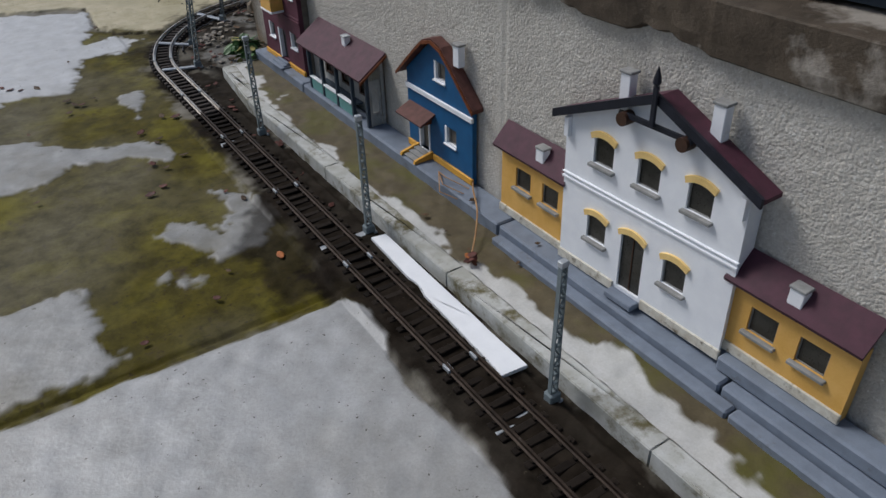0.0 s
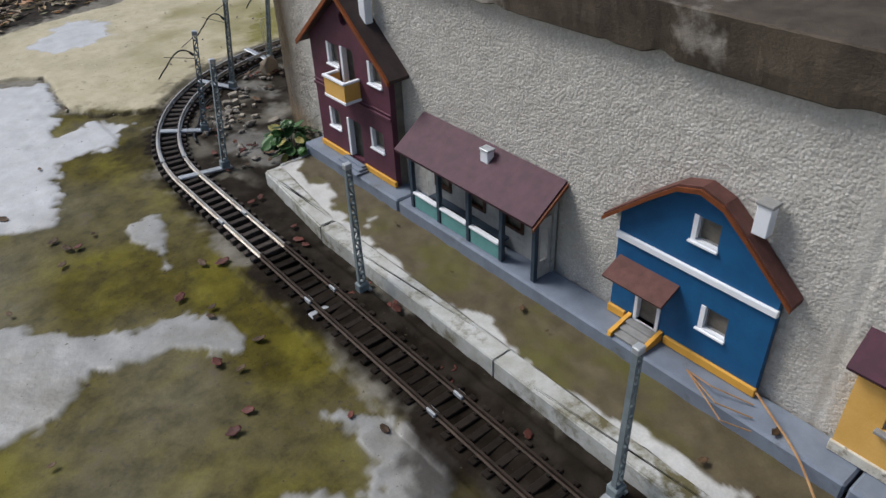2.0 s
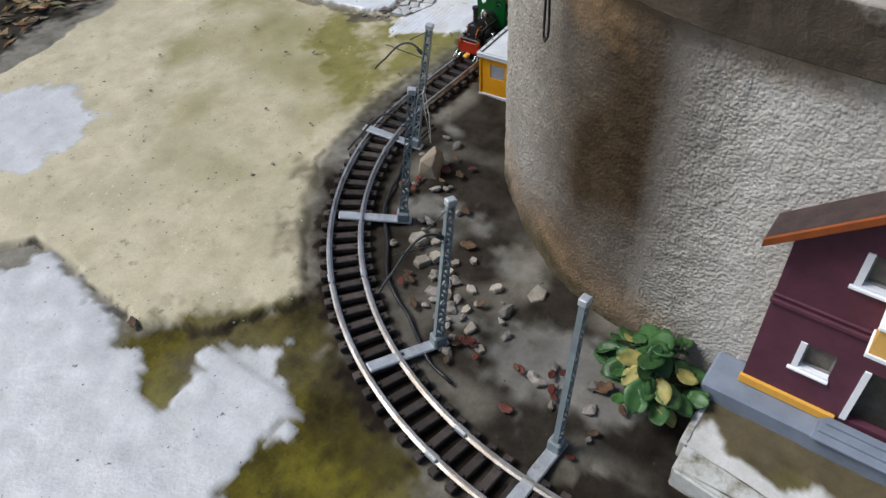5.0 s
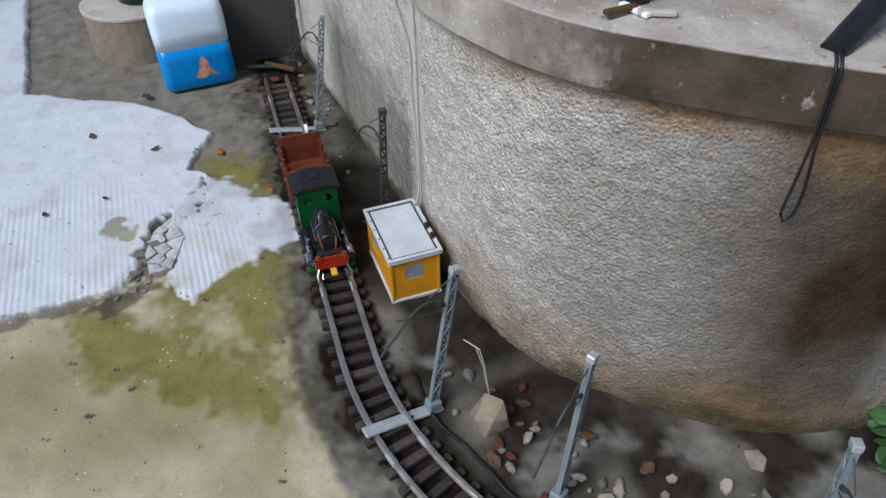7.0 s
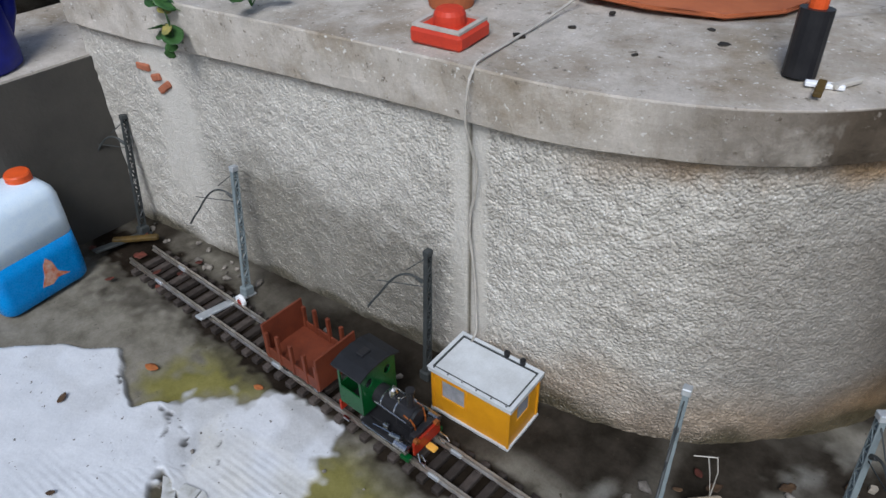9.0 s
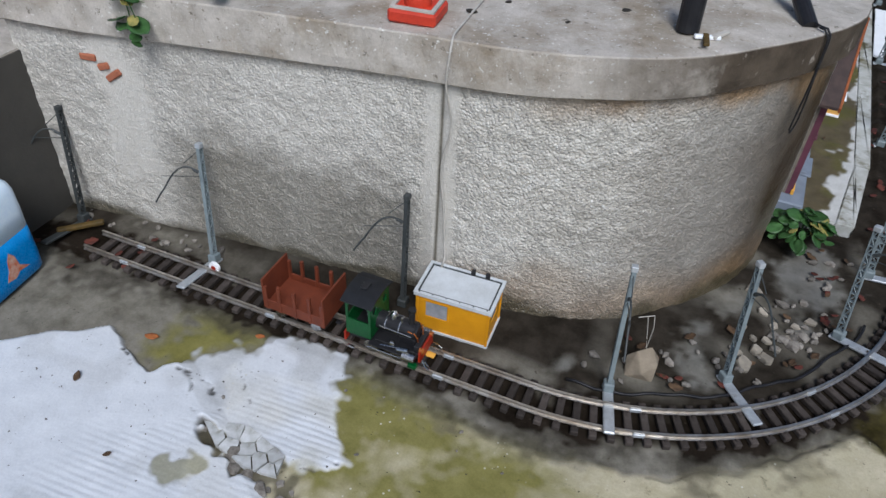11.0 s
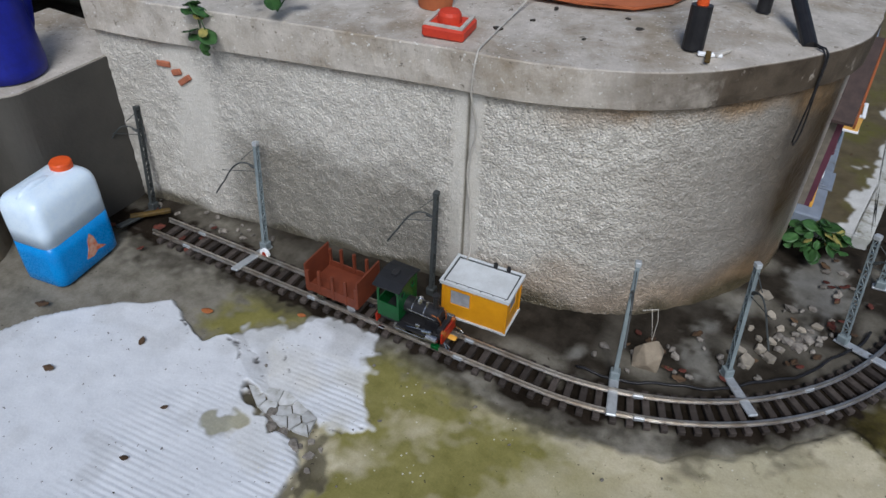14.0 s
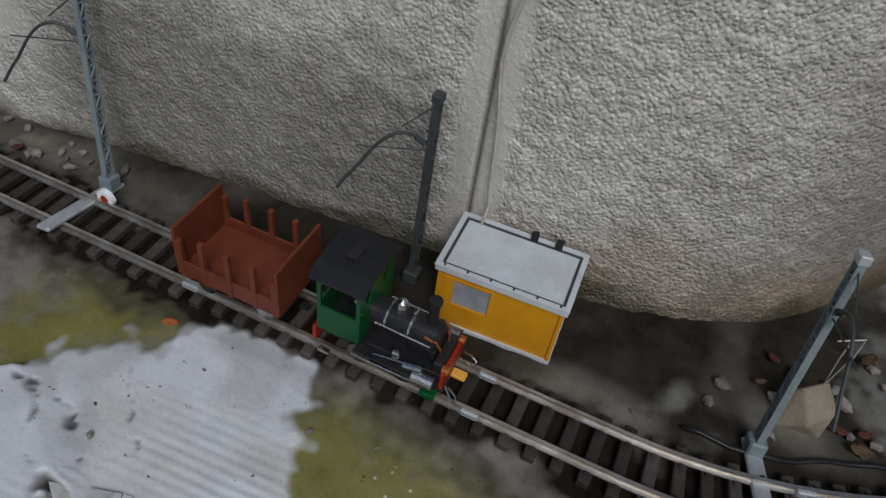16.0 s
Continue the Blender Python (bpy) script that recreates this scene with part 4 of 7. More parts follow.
def build_track():
    track = thing("railway_track", label="narrow-gauge model railway track with dark brown sleepers", category="track")
    total = STRAIGHT + ARC + TAIL
    n = int(total / 0.01)
    ss = [-STRAIGHT + total * k / n for k in range(n + 1)]
    cuts = [0, int(n * 0.17), int(n * 0.34), int(n * 0.51), int(n * 0.585), int(n * 0.68), int(n * 0.79), int(n * 0.9), n]
    for side, a0, a1 in [(side, a0, a1) for side in (-1, 1) for a0, a1 in zip(cuts, cuts[1:])]:
        bm = bmesh.new()
        prof = [(-0.0042, 0.0105), (0.0042, 0.0105), (0.0042, 0.0119), (0.0011, 0.0126), (0.0011, 0.0162), (0.0018, 0.017), (0.0018, 0.0192), (-0.0018, 0.0192), (-0.0018, 0.017), (-0.0011, 0.0162), (-0.0011, 0.0126), (-0.0042, 0.0119)]
        rings = []
        for s in ss[a0:a1 + 1]:
            p, d = track_at(s)
            r = Vector((d.y, -d.x))
            c = p + r * side * 0.0235
            rings.append([bm.verts.new((c.x + r.x * o, c.y + r.y * o, z)) for o, z in prof])
        for a, b in zip(rings, rings[1:]):
            for k in range(len(prof)):
                bm.faces.new((a[k], a[(k + 1) % len(prof)], b[(k + 1) % len(prof)], b[k]))
        bm.faces.new(rings[0])
        bm.faces.new(rings[-1][::-1])
        part("rail", bm, M["rail"] if ss[a0] > -0.45 else M["rail_rusty"], track, "dull nickel rail" if ss[a0] > -0.45 else "brown tarnished rail")
    me = None
    k = 0
    s = -STRAIGHT + 0.01
    rnd = random.Random(4)
    clip_mesh = mesh_of("joiner", box(-0.009, -0.0045, 0.009, 0.009, 0.0045, 0.0165, 0.001), M["zinc"])
    while s < ARC + TAIL - 0.005:
        p, d = track_at(s)
        if me is None:
            bm = box(-0.006, -0.039, 0.0005, 0.006, 0.039, 0.0105, 0.0012)
            for y in (-0.0235, 0.0235):
                for e in (-0.0065, 0.0065):
                    box(-0.0025, y + e - 0.0015, 0.0102, 0.0025, y + e + 0.0015, 0.0135, bm=bm)
            me = mesh_of("sleeper", bm, M["sleeper"])
            wet = me.copy()
            wet.materials.clear()
            wet.materials.append(M["sleeper_wet"])
        ob = new("sleeper", me if s > -0.35 else wet)
        ob.parent = track
        ob.matrix_local = Matrix.Translation((p.x, p.y, rnd.uniform(-0.0006, 0.0006))) @ Matrix.Rotation(math.atan2(d.y, d.x) + rnd.uniform(-0.03, 0.03), 4, "Z")
        if k % 12 == 5:
            for side in (-1, 1):
                q = p + Vector((d.y, -d.x)) * 0.0235 * side + d * 0.013
                jo = new("joiner", clip_mesh)
                jo.parent = track
                jo.matrix_local = Matrix.Translation((q.x, q.y, 0)) @ Matrix.Rotation(math.atan2(d.y, d.x), 4, "Z")
        s += 0.0262
        k += 1


build_track()


def build_mast(at, turn, arm, dark, lean=0.0, plate=0.1, swing=0.0, side=0.0):
    """Lattice overhead-line mast; local +x points to the track."""
    h = 0.232
    mm = M["mast_dark"] if dark else M["mast"]
    mast = thing("catenary_mast", Matrix.Translation((at[0], at[1], 0.003)) @ Matrix.Rotation(turn, 4, "Z") @ Matrix.Rotation(-lean, 4, "Y") @ Matrix.Rotation(side, 4, "X"), ("dark" if dark else "grey") + " lattice model catenary mast" + (" with a curved arm" if arm else " without an arm"), "mast", "masts along the track")
    w0, w1 = 0.0056, 0.0042
    for sx in (-1, 1):
        bm = panel([(sx * w0 - 0.0009, 0.016), (sx * w0 + 0.0009, 0.016), (sx * w1 + 0.0009, h), (sx * w1 - 0.0009, h)], [], -0.0034, 0.0034)
        part("flange", bm, mm, mast)
    bm = bmesh.new()
    n = 13
    for k in range(n):
        za, zb = 0.02 + (h - 0.02) * k / n, 0.02 + (h - 0.02) * (k + 1) / n
        wa, wb = (w0 + (w1 - w0) * k / n), (w0 + (w1 - w0) * (k + 1) / n)
        f = 1 if k % 2 else -1
        for sy in (-1, 1):
            rod((f * wa, sy * 0.0026, za), (-f * wb, sy * 0.0026, zb), 0.0011, n=4, bm=bm)
        box(-wa, -0.003, za - 0.0012, wa, 0.003, za + 0.0012, bm=bm)
    part("lattice", bm, mm, mast)
    part("head", box(-0.006, -0.005, h - 0.004, 0.006, 0.005, h + 0.005, 0.001), M["zinc"] if not dark else mm, mast)
    part("foot", box(-0.0095, -0.0085, 0.002, 0.0095, 0.0085, 0.019, 0.002), mm, mast)
    if plate:
        part("base_plate", box(-0.014, -0.0085, -0.001, plate, 0.0085, 0.0042, 0.0015), M["zinc"] if at[0] < 1.2 else M["mast_dark"], mast, "pale zinc base plate reaching under the track")
    if arm:
        sw = Matrix.Rotation(swing, 4, "Z")
        top = [sw @ Vector((0.004 + 0.082 * u, 0, 0.183 + 0.014 * math.sin(math.pi * min(1, u * 1.3)) - 0.055 * u ** 2.6)) for u in (k / 14 for k in range(15))]
        part("arm", tube(top, 0.0017, 6), M["mast_dark"], mast, "thin dark curved arm")
        part("stay", rod(sw @ Vector((0.004, 0, 0.175)), sw @ Vector((0.07, 0, 0.178)), 0.0008, n=6), M["mast_dark"], mast)
        part("hanger", rod(sw @ Vector((0.004, 0, 0.222)), sw @ Vector((0.03, 0, 0.2)), 0.0008, n=6), M["mast_dark"], mast)
        part("insulator", rod(sw @ Vector((0.007, 0, 0.182)), sw @ Vector((0.016, 0, 0.189)), 0.0026, n=8), M["mast_dark"], mast)


TO_W = math.pi
build_mast((-0.063, 0.17), TO_W, False, False, plate=0.1)
build_mast((-0.063, 0.69), TO_W, False, False, plate=0.1)
build_mast((-0.065, 1.212), TO_W, False, False, plate=0.1)
for (x, y), arm, lean in (((-0.043, 1.765), False, 0.1), ((0.004, 1.97), True, 0.12), ((0.172, 2.164), True, 0.13), ((0.341, 2.272), True, 0.17)):
    build_mast((x, y), math.atan2(y - CENTRE[1], x - CENTRE[0]), arm, False, lean, side=0.02 if x > 0.3 else 0.0)
for x, y in ((0.722, 2.252), (1.086, 2.313), (1.385, 2.335)):
    build_mast((x, y), math.pi / 2 + 0.05, True, x < 1.0 or x > 1.2, 0.17 if x > 1 else 0.05, plate=0.1 if x > 1 else 0.0, swing=-1.05, side=0.08 if x > 1 else 0.0)

# ---- model houses along the wall ----
BACK = 0.1565


def house_at(name, front, mid, label, category="model house"):
    h = thing(name, pose(front, mid, 0, 0, 0, -90), label, category, "model houses along the wall")
    return h, BACK - front


def gable_roof(parent, prof, thick, d0, d1, material_, name="roof", label=""):
    """A roof that follows the gable's outline; prof runs from one eave over the ridge to the other."""
    up = [(u, v + thick) for u, v in prof]
    return part(name, panel(prof + up[::-1], [], d0, d1), material_, parent, label)


def model_window(parent, u0, v0, u1, v1, depth=0.012, style="dark", sill=True):
    """Frame as the part, with its pane and sill."""
    w = 0.0035
    if style == "dark":
        fr = part("window", panel(rect(u0, v0, u1, v1), [rect(u0 + 0.0018, v0 + 0.0018, u1 - 0.0018, v1 - 0.0018)], depth * 0.55, depth * 0.75), M["sill"], parent)
    else:
        fr = part("window", panel([(u0 - 0.001, v0 - 0.001), (u1 + 0.001, v0 - 0.001), (u1 + 0.001, v0 + 0.002), (u0 + 0.0055, v0 + 0.002), (u0 + 0.0055, v1 + 0.001), (u0 - 0.001, v1 + 0.001)], [], -0.0012, depth * 0.8), M["white"], parent, "window with a white jamb and ledge")
        part("frame", panel(rect(u0 + 0.0055, v0 + 0.002, u1, v1), [rect(u0 + 0.0075, v0 + 0.004, u1 - 0.002, v1 - 0.002)], depth * 0.5, depth * 0.75), M["sill"], fr)
    part("pane", box(u0, depth * 0.82, v0, u1, depth, v1), M["glass_dark"] if style == "dark" else M["drab"], fr, "dark recessed pane")
    if sill:
        if style == "dark":
            part("sill", box(u0 - 0.005, -0.007, v0 - 0.0055, u1 + 0.005, 0.002, v0 - 0.0005, 0.0008), M["sill"], fr, "small ledge")
        else:
            part("sill", box(u0 - 0.004, -0.004, v0 - 0.004, u1 + 0.002, 0.002, v0 - 0.0008, 0.0006), M["white"], fr, "small white ledge")
    return fr


M["drab"] = mat("drab_board", (0.2, 0.175, 0.14), (0.13, 0.115, 0.095), 0.6, scale=60)


def hood(parent, u0, u1, v, rise):
    """Cream arched moulding over an opening."""
    inner = [(u0 + (u1 - u0) * k / 8, v + rise * (1 - (k / 4 - 1) ** 2)) for k in range(9)]
    outer = [(u0 - 0.003 + (u1 - u0 + 0.006) * k / 8, v - 0.001 + 0.0092 + (rise + 0.001) * (1 - (k / 4 - 1) ** 2)) for k in range(9)]
    part("hood", panel(inner + outer[::-1], [], -0.004, 0.003), M["cream"], parent, "cream arched window hood")


def chimney(parent, u, d, v0, v1, w=0.018):
    c = part("chimney", box(u - w / 2, d - w * 0.4, v0, u + w / 2, d + w * 0.4, v1, 0.001), M["white"], parent, "white chimney")
    part("cap", box(u - w / 2 - 0.002, d - w * 0.4 - 0.002, v1, u + w / 2 + 0.002, d + w * 0.4 + 0.002, v1 + 0.004, 0.001), M["sill"], c)


def build_station():
    h, depth = house_at("station_building", 0.127, 0.2185, "white two-storey model station front with dark gable boards")
    h.matrix_world = pose(0.127, 0.2185, 0.004, 0, 0, -90) @ pose(0, 0, 0, 0, -1.4, 0)
    half, base, eave, ridge, mid = 0.158, 0.0545, 0.3, 0.373, 0.012
    ups, lows = (-0.08, 0.004, 0.089), (-0.082, 0.068)
    holes = [arched(u - 0.0195, 0.2465, u + 0.0195, 0.284, 0.005) for u in ups] + [arched(u - 0.0195, 0.1195, u + 0.0195, 0.157, 0.005) for u in lows] + [arched(-0.031, 0.068, 0.013, 0.158, 0.006)]
    outline = [(-half, base), (half, base), (half, eave + 0.01), (mid, ridge), (-half, eave + 0.006)]
    part("wall", panel(outline, holes, 0.0, 0.0045), M["white"], h)
    part("body", box(-half + 0.002, 0.006, base, half - 0.002, depth, eave - 0.002), M["white"], h)
    for u in ups:
        model_window(h, u - 0.0195, 0.2465, u + 0.0195, 0.291, 0.0055)
        hood(h, u - 0.0225, u + 0.0225, 0.2835, 0.0065)
    for u in lows:
        model_window(h, u - 0.0195, 0.1195, u + 0.0195, 0.164, 0.0055)
        hood(h, u - 0.0225, u + 0.0225, 0.1565, 0.0065)
    door = part("door", box(-0.031, 0.0042, 0.068, 0.013, 0.0056, 0.166), M["glass_dark"], h, "dark doorway")
    part("door_post", box(-0.0105, 0.003, 0.068, -0.0085, 0.0041, 0.16), M["dark_wood"], door)
    hood(h, -0.033, 0.015, 0.1575, 0.0075)
    part("doorstep", box(-0.036, -0.02, base - 0.001, 0.018, -0.0005, 0.064, 0.0015), M["step"], h, "blue-grey doorstep")
    for v, t in ((0.2, 0.004), (0.208, 0.003)):
        part("band", box(-half - 0.002, -0.003, v, half + 0.002, 0.003, v + t, 0.0008), M["white"], h, "narrow moulded band")
    for u0, u1 in ((-half - 0.002, -0.037), (0.019, half + 0.002)):
        part("plinth", box(u0, -0.003, base, u1, 0.003, 0.071, 0.001), M["plinth"], h, "flaking cream plinth")
    prof = [(-half - 0.019, eave - 0.002), (mid, ridge + 0.004), (half + 0.02, eave + 0.003)]
    gable_roof(h, prof, 0.006, -0.008, depth * 0.85, M["maroon"], label="dark maroon roof")
    low = [(u, v - 0.004) for u, v in prof]
    gable_roof(h, low, 0.013, -0.0135, -0.0085, M["black_blue"], "bargeboard", "black-blue carved bargeboard")
    fin = part("finial", box(mid - 0.004, -0.018, ridge - 0.03, mid + 0.004, -0.0137, ridge + 0.024, 0.001), M["black_blue"], h, "pointed dark finial")
    part("tip", lathe([(0.002, 0), (0.0055, 0.006), (0.0045, 0.013), (0.0006, 0.026)], 8, at=(mid, -0.016, ridge + 0.022)), M["black_blue"], fin)
    part("tie_beam", box(mid - 0.06, -0.013, ridge - 0.034, mid + 0.06, -0.009, ridge - 0.027), M["black_blue"], h)
    for u in (mid - 0.05, mid + 0.05):
        part("rosette", rod((u, -0.018, ridge - 0.036), (u, -0.0005, ridge - 0.036), 0.0095, n=16), M["dark_wood"], h, "round dark brown bracket end")
    for u in (-half + 0.006, half - 0.006):
        part("bracket", panel([(u - 0.004, eave - 0.03), (u + 0.004, eave - 0.03), (u + 0.004, eave), (u - 0.004, eave)], [], -0.0075, -0.0005), M["white"], h)
    chimney(h, -0.062, 0.016, 0.33, 0.386, 0.018)
    chimney(h, 0.088, 0.016, 0.33, 0.389, 0.018)


M["dark_wood"] = mat("dark_brown_wood", (0.06, 0.03, 0.018), (0.04, 0.02, 0.012), 0.6)


def build_annex(mid, wins, ch, lift=0.0, base=0.0545):
    h, depth = house_at("annex_building", 0.137, mid, "single-storey ochre annex with a maroon lean-to roof")
    h.location.z = lift
    half = 0.084
    holes = [rect(u - 0.0195, 0.12, u + 0.0195, 0.157) for u in wins]
    part("wall", panel(rect(-half, base, half, 0.182), holes, 0, 0.0045), M["ochre_light"], h)
    part("body", box(-half + 0.001, 0.006, base, half - 0.001, depth, 0.18), M["ochre_light"], h)
    for u in wins:
        model_window(h, u - 0.0195, 0.12, u + 0.0195, 0.157, 0.0055)
    part("plinth", box(-half - 0.002, -0.003, base, half + 0.001, 0.002, base + 0.0155, 0.001), M["plinth"], h, "flaking cream plinth")
    ang = [(-0.012, 0.181), (depth, 0.217), (depth, 0.222), (-0.014, 0.186)]
    part("roof", panel(ang, [], -half - 0.01, half + 0.004, to=lambda u, v, d: (d, u, v)), M["maroon"], h, "maroon lean-to roof")
    c = part("chimney", box(ch - 0.0095, -0.006, 0.188, ch + 0.0095, 0.009, 0.216, 0.001), M["white"], h, "small white chimney")
    part("cap", box(ch - 0.011, -0.0075, 0.216, ch + 0.011, 0.0105, 0.22, 0.001), M["sill"], c)


M["ochre_light"] = mat("pale_ochre_paint", (0.76, 0.45, 0.13), (0.68, 0.38, 0.09), 0.55, dirt=(0.4, 0.24, 0.09), dirt_lo=0.7, scale=28)


def build_blue():
    h, depth = house_at("blue_house", 0.145, 0.764, "deep blue model house front with a curved brown roof")
    half = 0.114
    gam = [(-half, 0.222), (-0.064, 0.264), (-0.029, 0.292), (0, 0.301), (0.029, 0.292), (0.064, 0.264), (half, 0.222)]
    outline = [(-half, 0.0545), (half, 0.0545)] + gam[::-1]
    wins = ((-0.0085, 0.231, 0.027, 0.266), (0.024, 0.111, 0.061, 0.146))
    part("wall", panel(outline, [rect(*w) for w in wins] + [rect(-0.071, 0.066, -0.034, 0.13)], 0, 0.0095), M["blue"], h)
    part("backing", panel(outline, [], 0.0098, depth), M["drab"], h)
    for w in wins:
        model_window(h, *w, depth=0.0095, style="white")
    door = part("door", box(-0.071, 0.0075, 0.066, -0.034, 0.0095, 0.13), M["drab"], h, "grey door in a white frame")
    part("door_frame", panel(rect(-0.073, 0.064, -0.032, 0.133), [rect(-0.068, 0.066, -0.037, 0.129)], -0.002, 0.007), M["white"], door)
    part("band", box(-half - 0.002, -0.004, 0.183, half + 0.002, 0.002, 0.193, 0.001), M["white"], h, "white band between the storeys")
    for u0, u1 in ((-half - 0.002, -0.086), (-0.02, half + 0.002)):
        part("plinth", box(u0, -0.004, 0.0545, u1, 0.002, 0.068, 0.001), M["ochre"], h, "orange plinth")
    roof = [(-half - 0.02, 0.208), (-0.066, 0.268), (-0.031, 0.296), (0, 0.305), (0.031, 0.296), (0.066, 0.268), (half + 0.018, 0.209)]
    gable_roof(h, roof, 0.007, -0.012, depth, M["roof_brown"], label="rust-brown curved roof")
    gable_roof(h, [(u, v - 0.002) for u, v in roof], 0.006, -0.0155, -0.0125, M["rust_edge"], "bargeboard")
    can = part("canopy", panel([(-0.034, 0.135), (0.0, 0.152), (0.0, 0.156), (-0.036, 0.139)], [], -0.108, -0.012, to=lambda u, v, d: (d, u, v)), M["roof_brown"], h, "small brown door canopy")
    part("bracket", box(-0.03, -0.02, 0.131, -0.026, 0, 0.14), M["rust_edge"], can)
    for k in range(3):
        part("stair", box(-0.075, -0.04 + 0.012 * k, 0.0545, -0.03, -0.004, 0.0585 + 0.004 * k, 0.001), M["sill"], h, "grey stair")
    for u in (-0.081, -0.029):
        part("stair_cheek", panel([(-0.046, 0.0545), (-0.001, 0.0545), (-0.001, 0.071), (-0.044, 0.061)], [], u, u + 0.006, to=lambda a, v, d: (d, a, v)), M["ochre"], h, "orange stair cheek")
    chimney(h, 0.073, 0.0, 0.278, 0.316, 0.018)


def build_shelter():
    h, depth = house_at("waiting_shelter", 0.11, 1.148, "open model waiting shelter with teal parapet and maroon roof")
    half = 0.152
    wins = [rect(u - 0.021, 0.096, u + 0.021, 0.146) for u in (-0.105, -0.018, 0.07)]
    part("back_wall", panel(rect(-half, 0.0545, half, 0.205), wins, depth - 0.01, depth - 0.003), M["grey_white"], h)
    part("backing", box(-half, depth - 0.0028, 0.0545, half, depth, 0.2), M["drab"], h)
    for u in (-0.105, -0.018, 0.07):
        part("window", panel(rect(u - 0.022, 0.095, u + 0.022, 0.147), [rect(u - 0.017, 0.1, u + 0.017, 0.142)], depth - 0.013, depth - 0.0075), M["dark_wood"], h, "brown window frame")
    posts = (-0.149, -0.076, 0.0, 0.078, 0.149)
    for u in posts:
        part("post", box(u - 0.004, -0.002, 0.0545, u + 0.004, 0.006, 0.172, 0.0008), M["slate"], h, "slate-blue post")
    for a, b in list(zip(posts, posts[1:]))[:3]:
        p = part("parapet", box(a + 0.005, 0.0, 0.0545, b - 0.005, 0.004, 0.083, 0.0006), M["teal"], h, "teal parapet panel")
        part("rail", box(a + 0.004, -0.003, 0.083, b - 0.004, 0.0065, 0.0875, 0.0008), M["white"], p, "white ledge")
    part("side_wall", panel(rect(0.008, 0.0545, depth - 0.012, 0.16), [rect(0.013, 0.085, depth - 0.018, 0.14)], 0.146, 0.15, to=lambda u, v, d: (d, u, v)), M["grey_white"], h)
    part("side_panel", box(0.1462, 0.0135, 0.0545, 0.1498, depth - 0.018, 0.0845), M["teal"], h, "teal end panel")
    sl = [(-0.02, 0.166), (depth, 0.214), (depth, 0.2195), (-0.022, 0.1715)]
    roof = part("roof", panel(sl, [], -half - 0.012, half + 0.012, to=lambda u, v, d: (d, u, v)), M["maroon"], h, "maroon lean-to roof")
    part("bargeboard", panel([(-0.022, 0.162), (depth, 0.21), (depth, 0.216), (-0.022, 0.168)], [], half + 0.0125, half + 0.0155, to=lambda u, v, d: (d, u, v)), M["rust_edge"], roof)
    c = part("chimney", box(0.008, 0.02, 0.186, 0.026, 0.034, 0.22, 0.001), M["white"], h, "white chimney")
    part("cap", box(0.0065, 0.0185, 0.22, 0.0275, 0.0355, 0.2235, 0.001), M["zinc"], c)
    part("bench", box(-0.13, depth - 0.026, 0.072, 0.06, depth - 0.011, 0.076), M["slate"], h)


M["grey_white"] = mat("dirty_white_board", (0.42, 0.42, 0.4), (0.32, 0.32, 0.3), 0.6, scale=40, dirt=(0.14, 0.12, 0.09), dirt_lo=0.58)


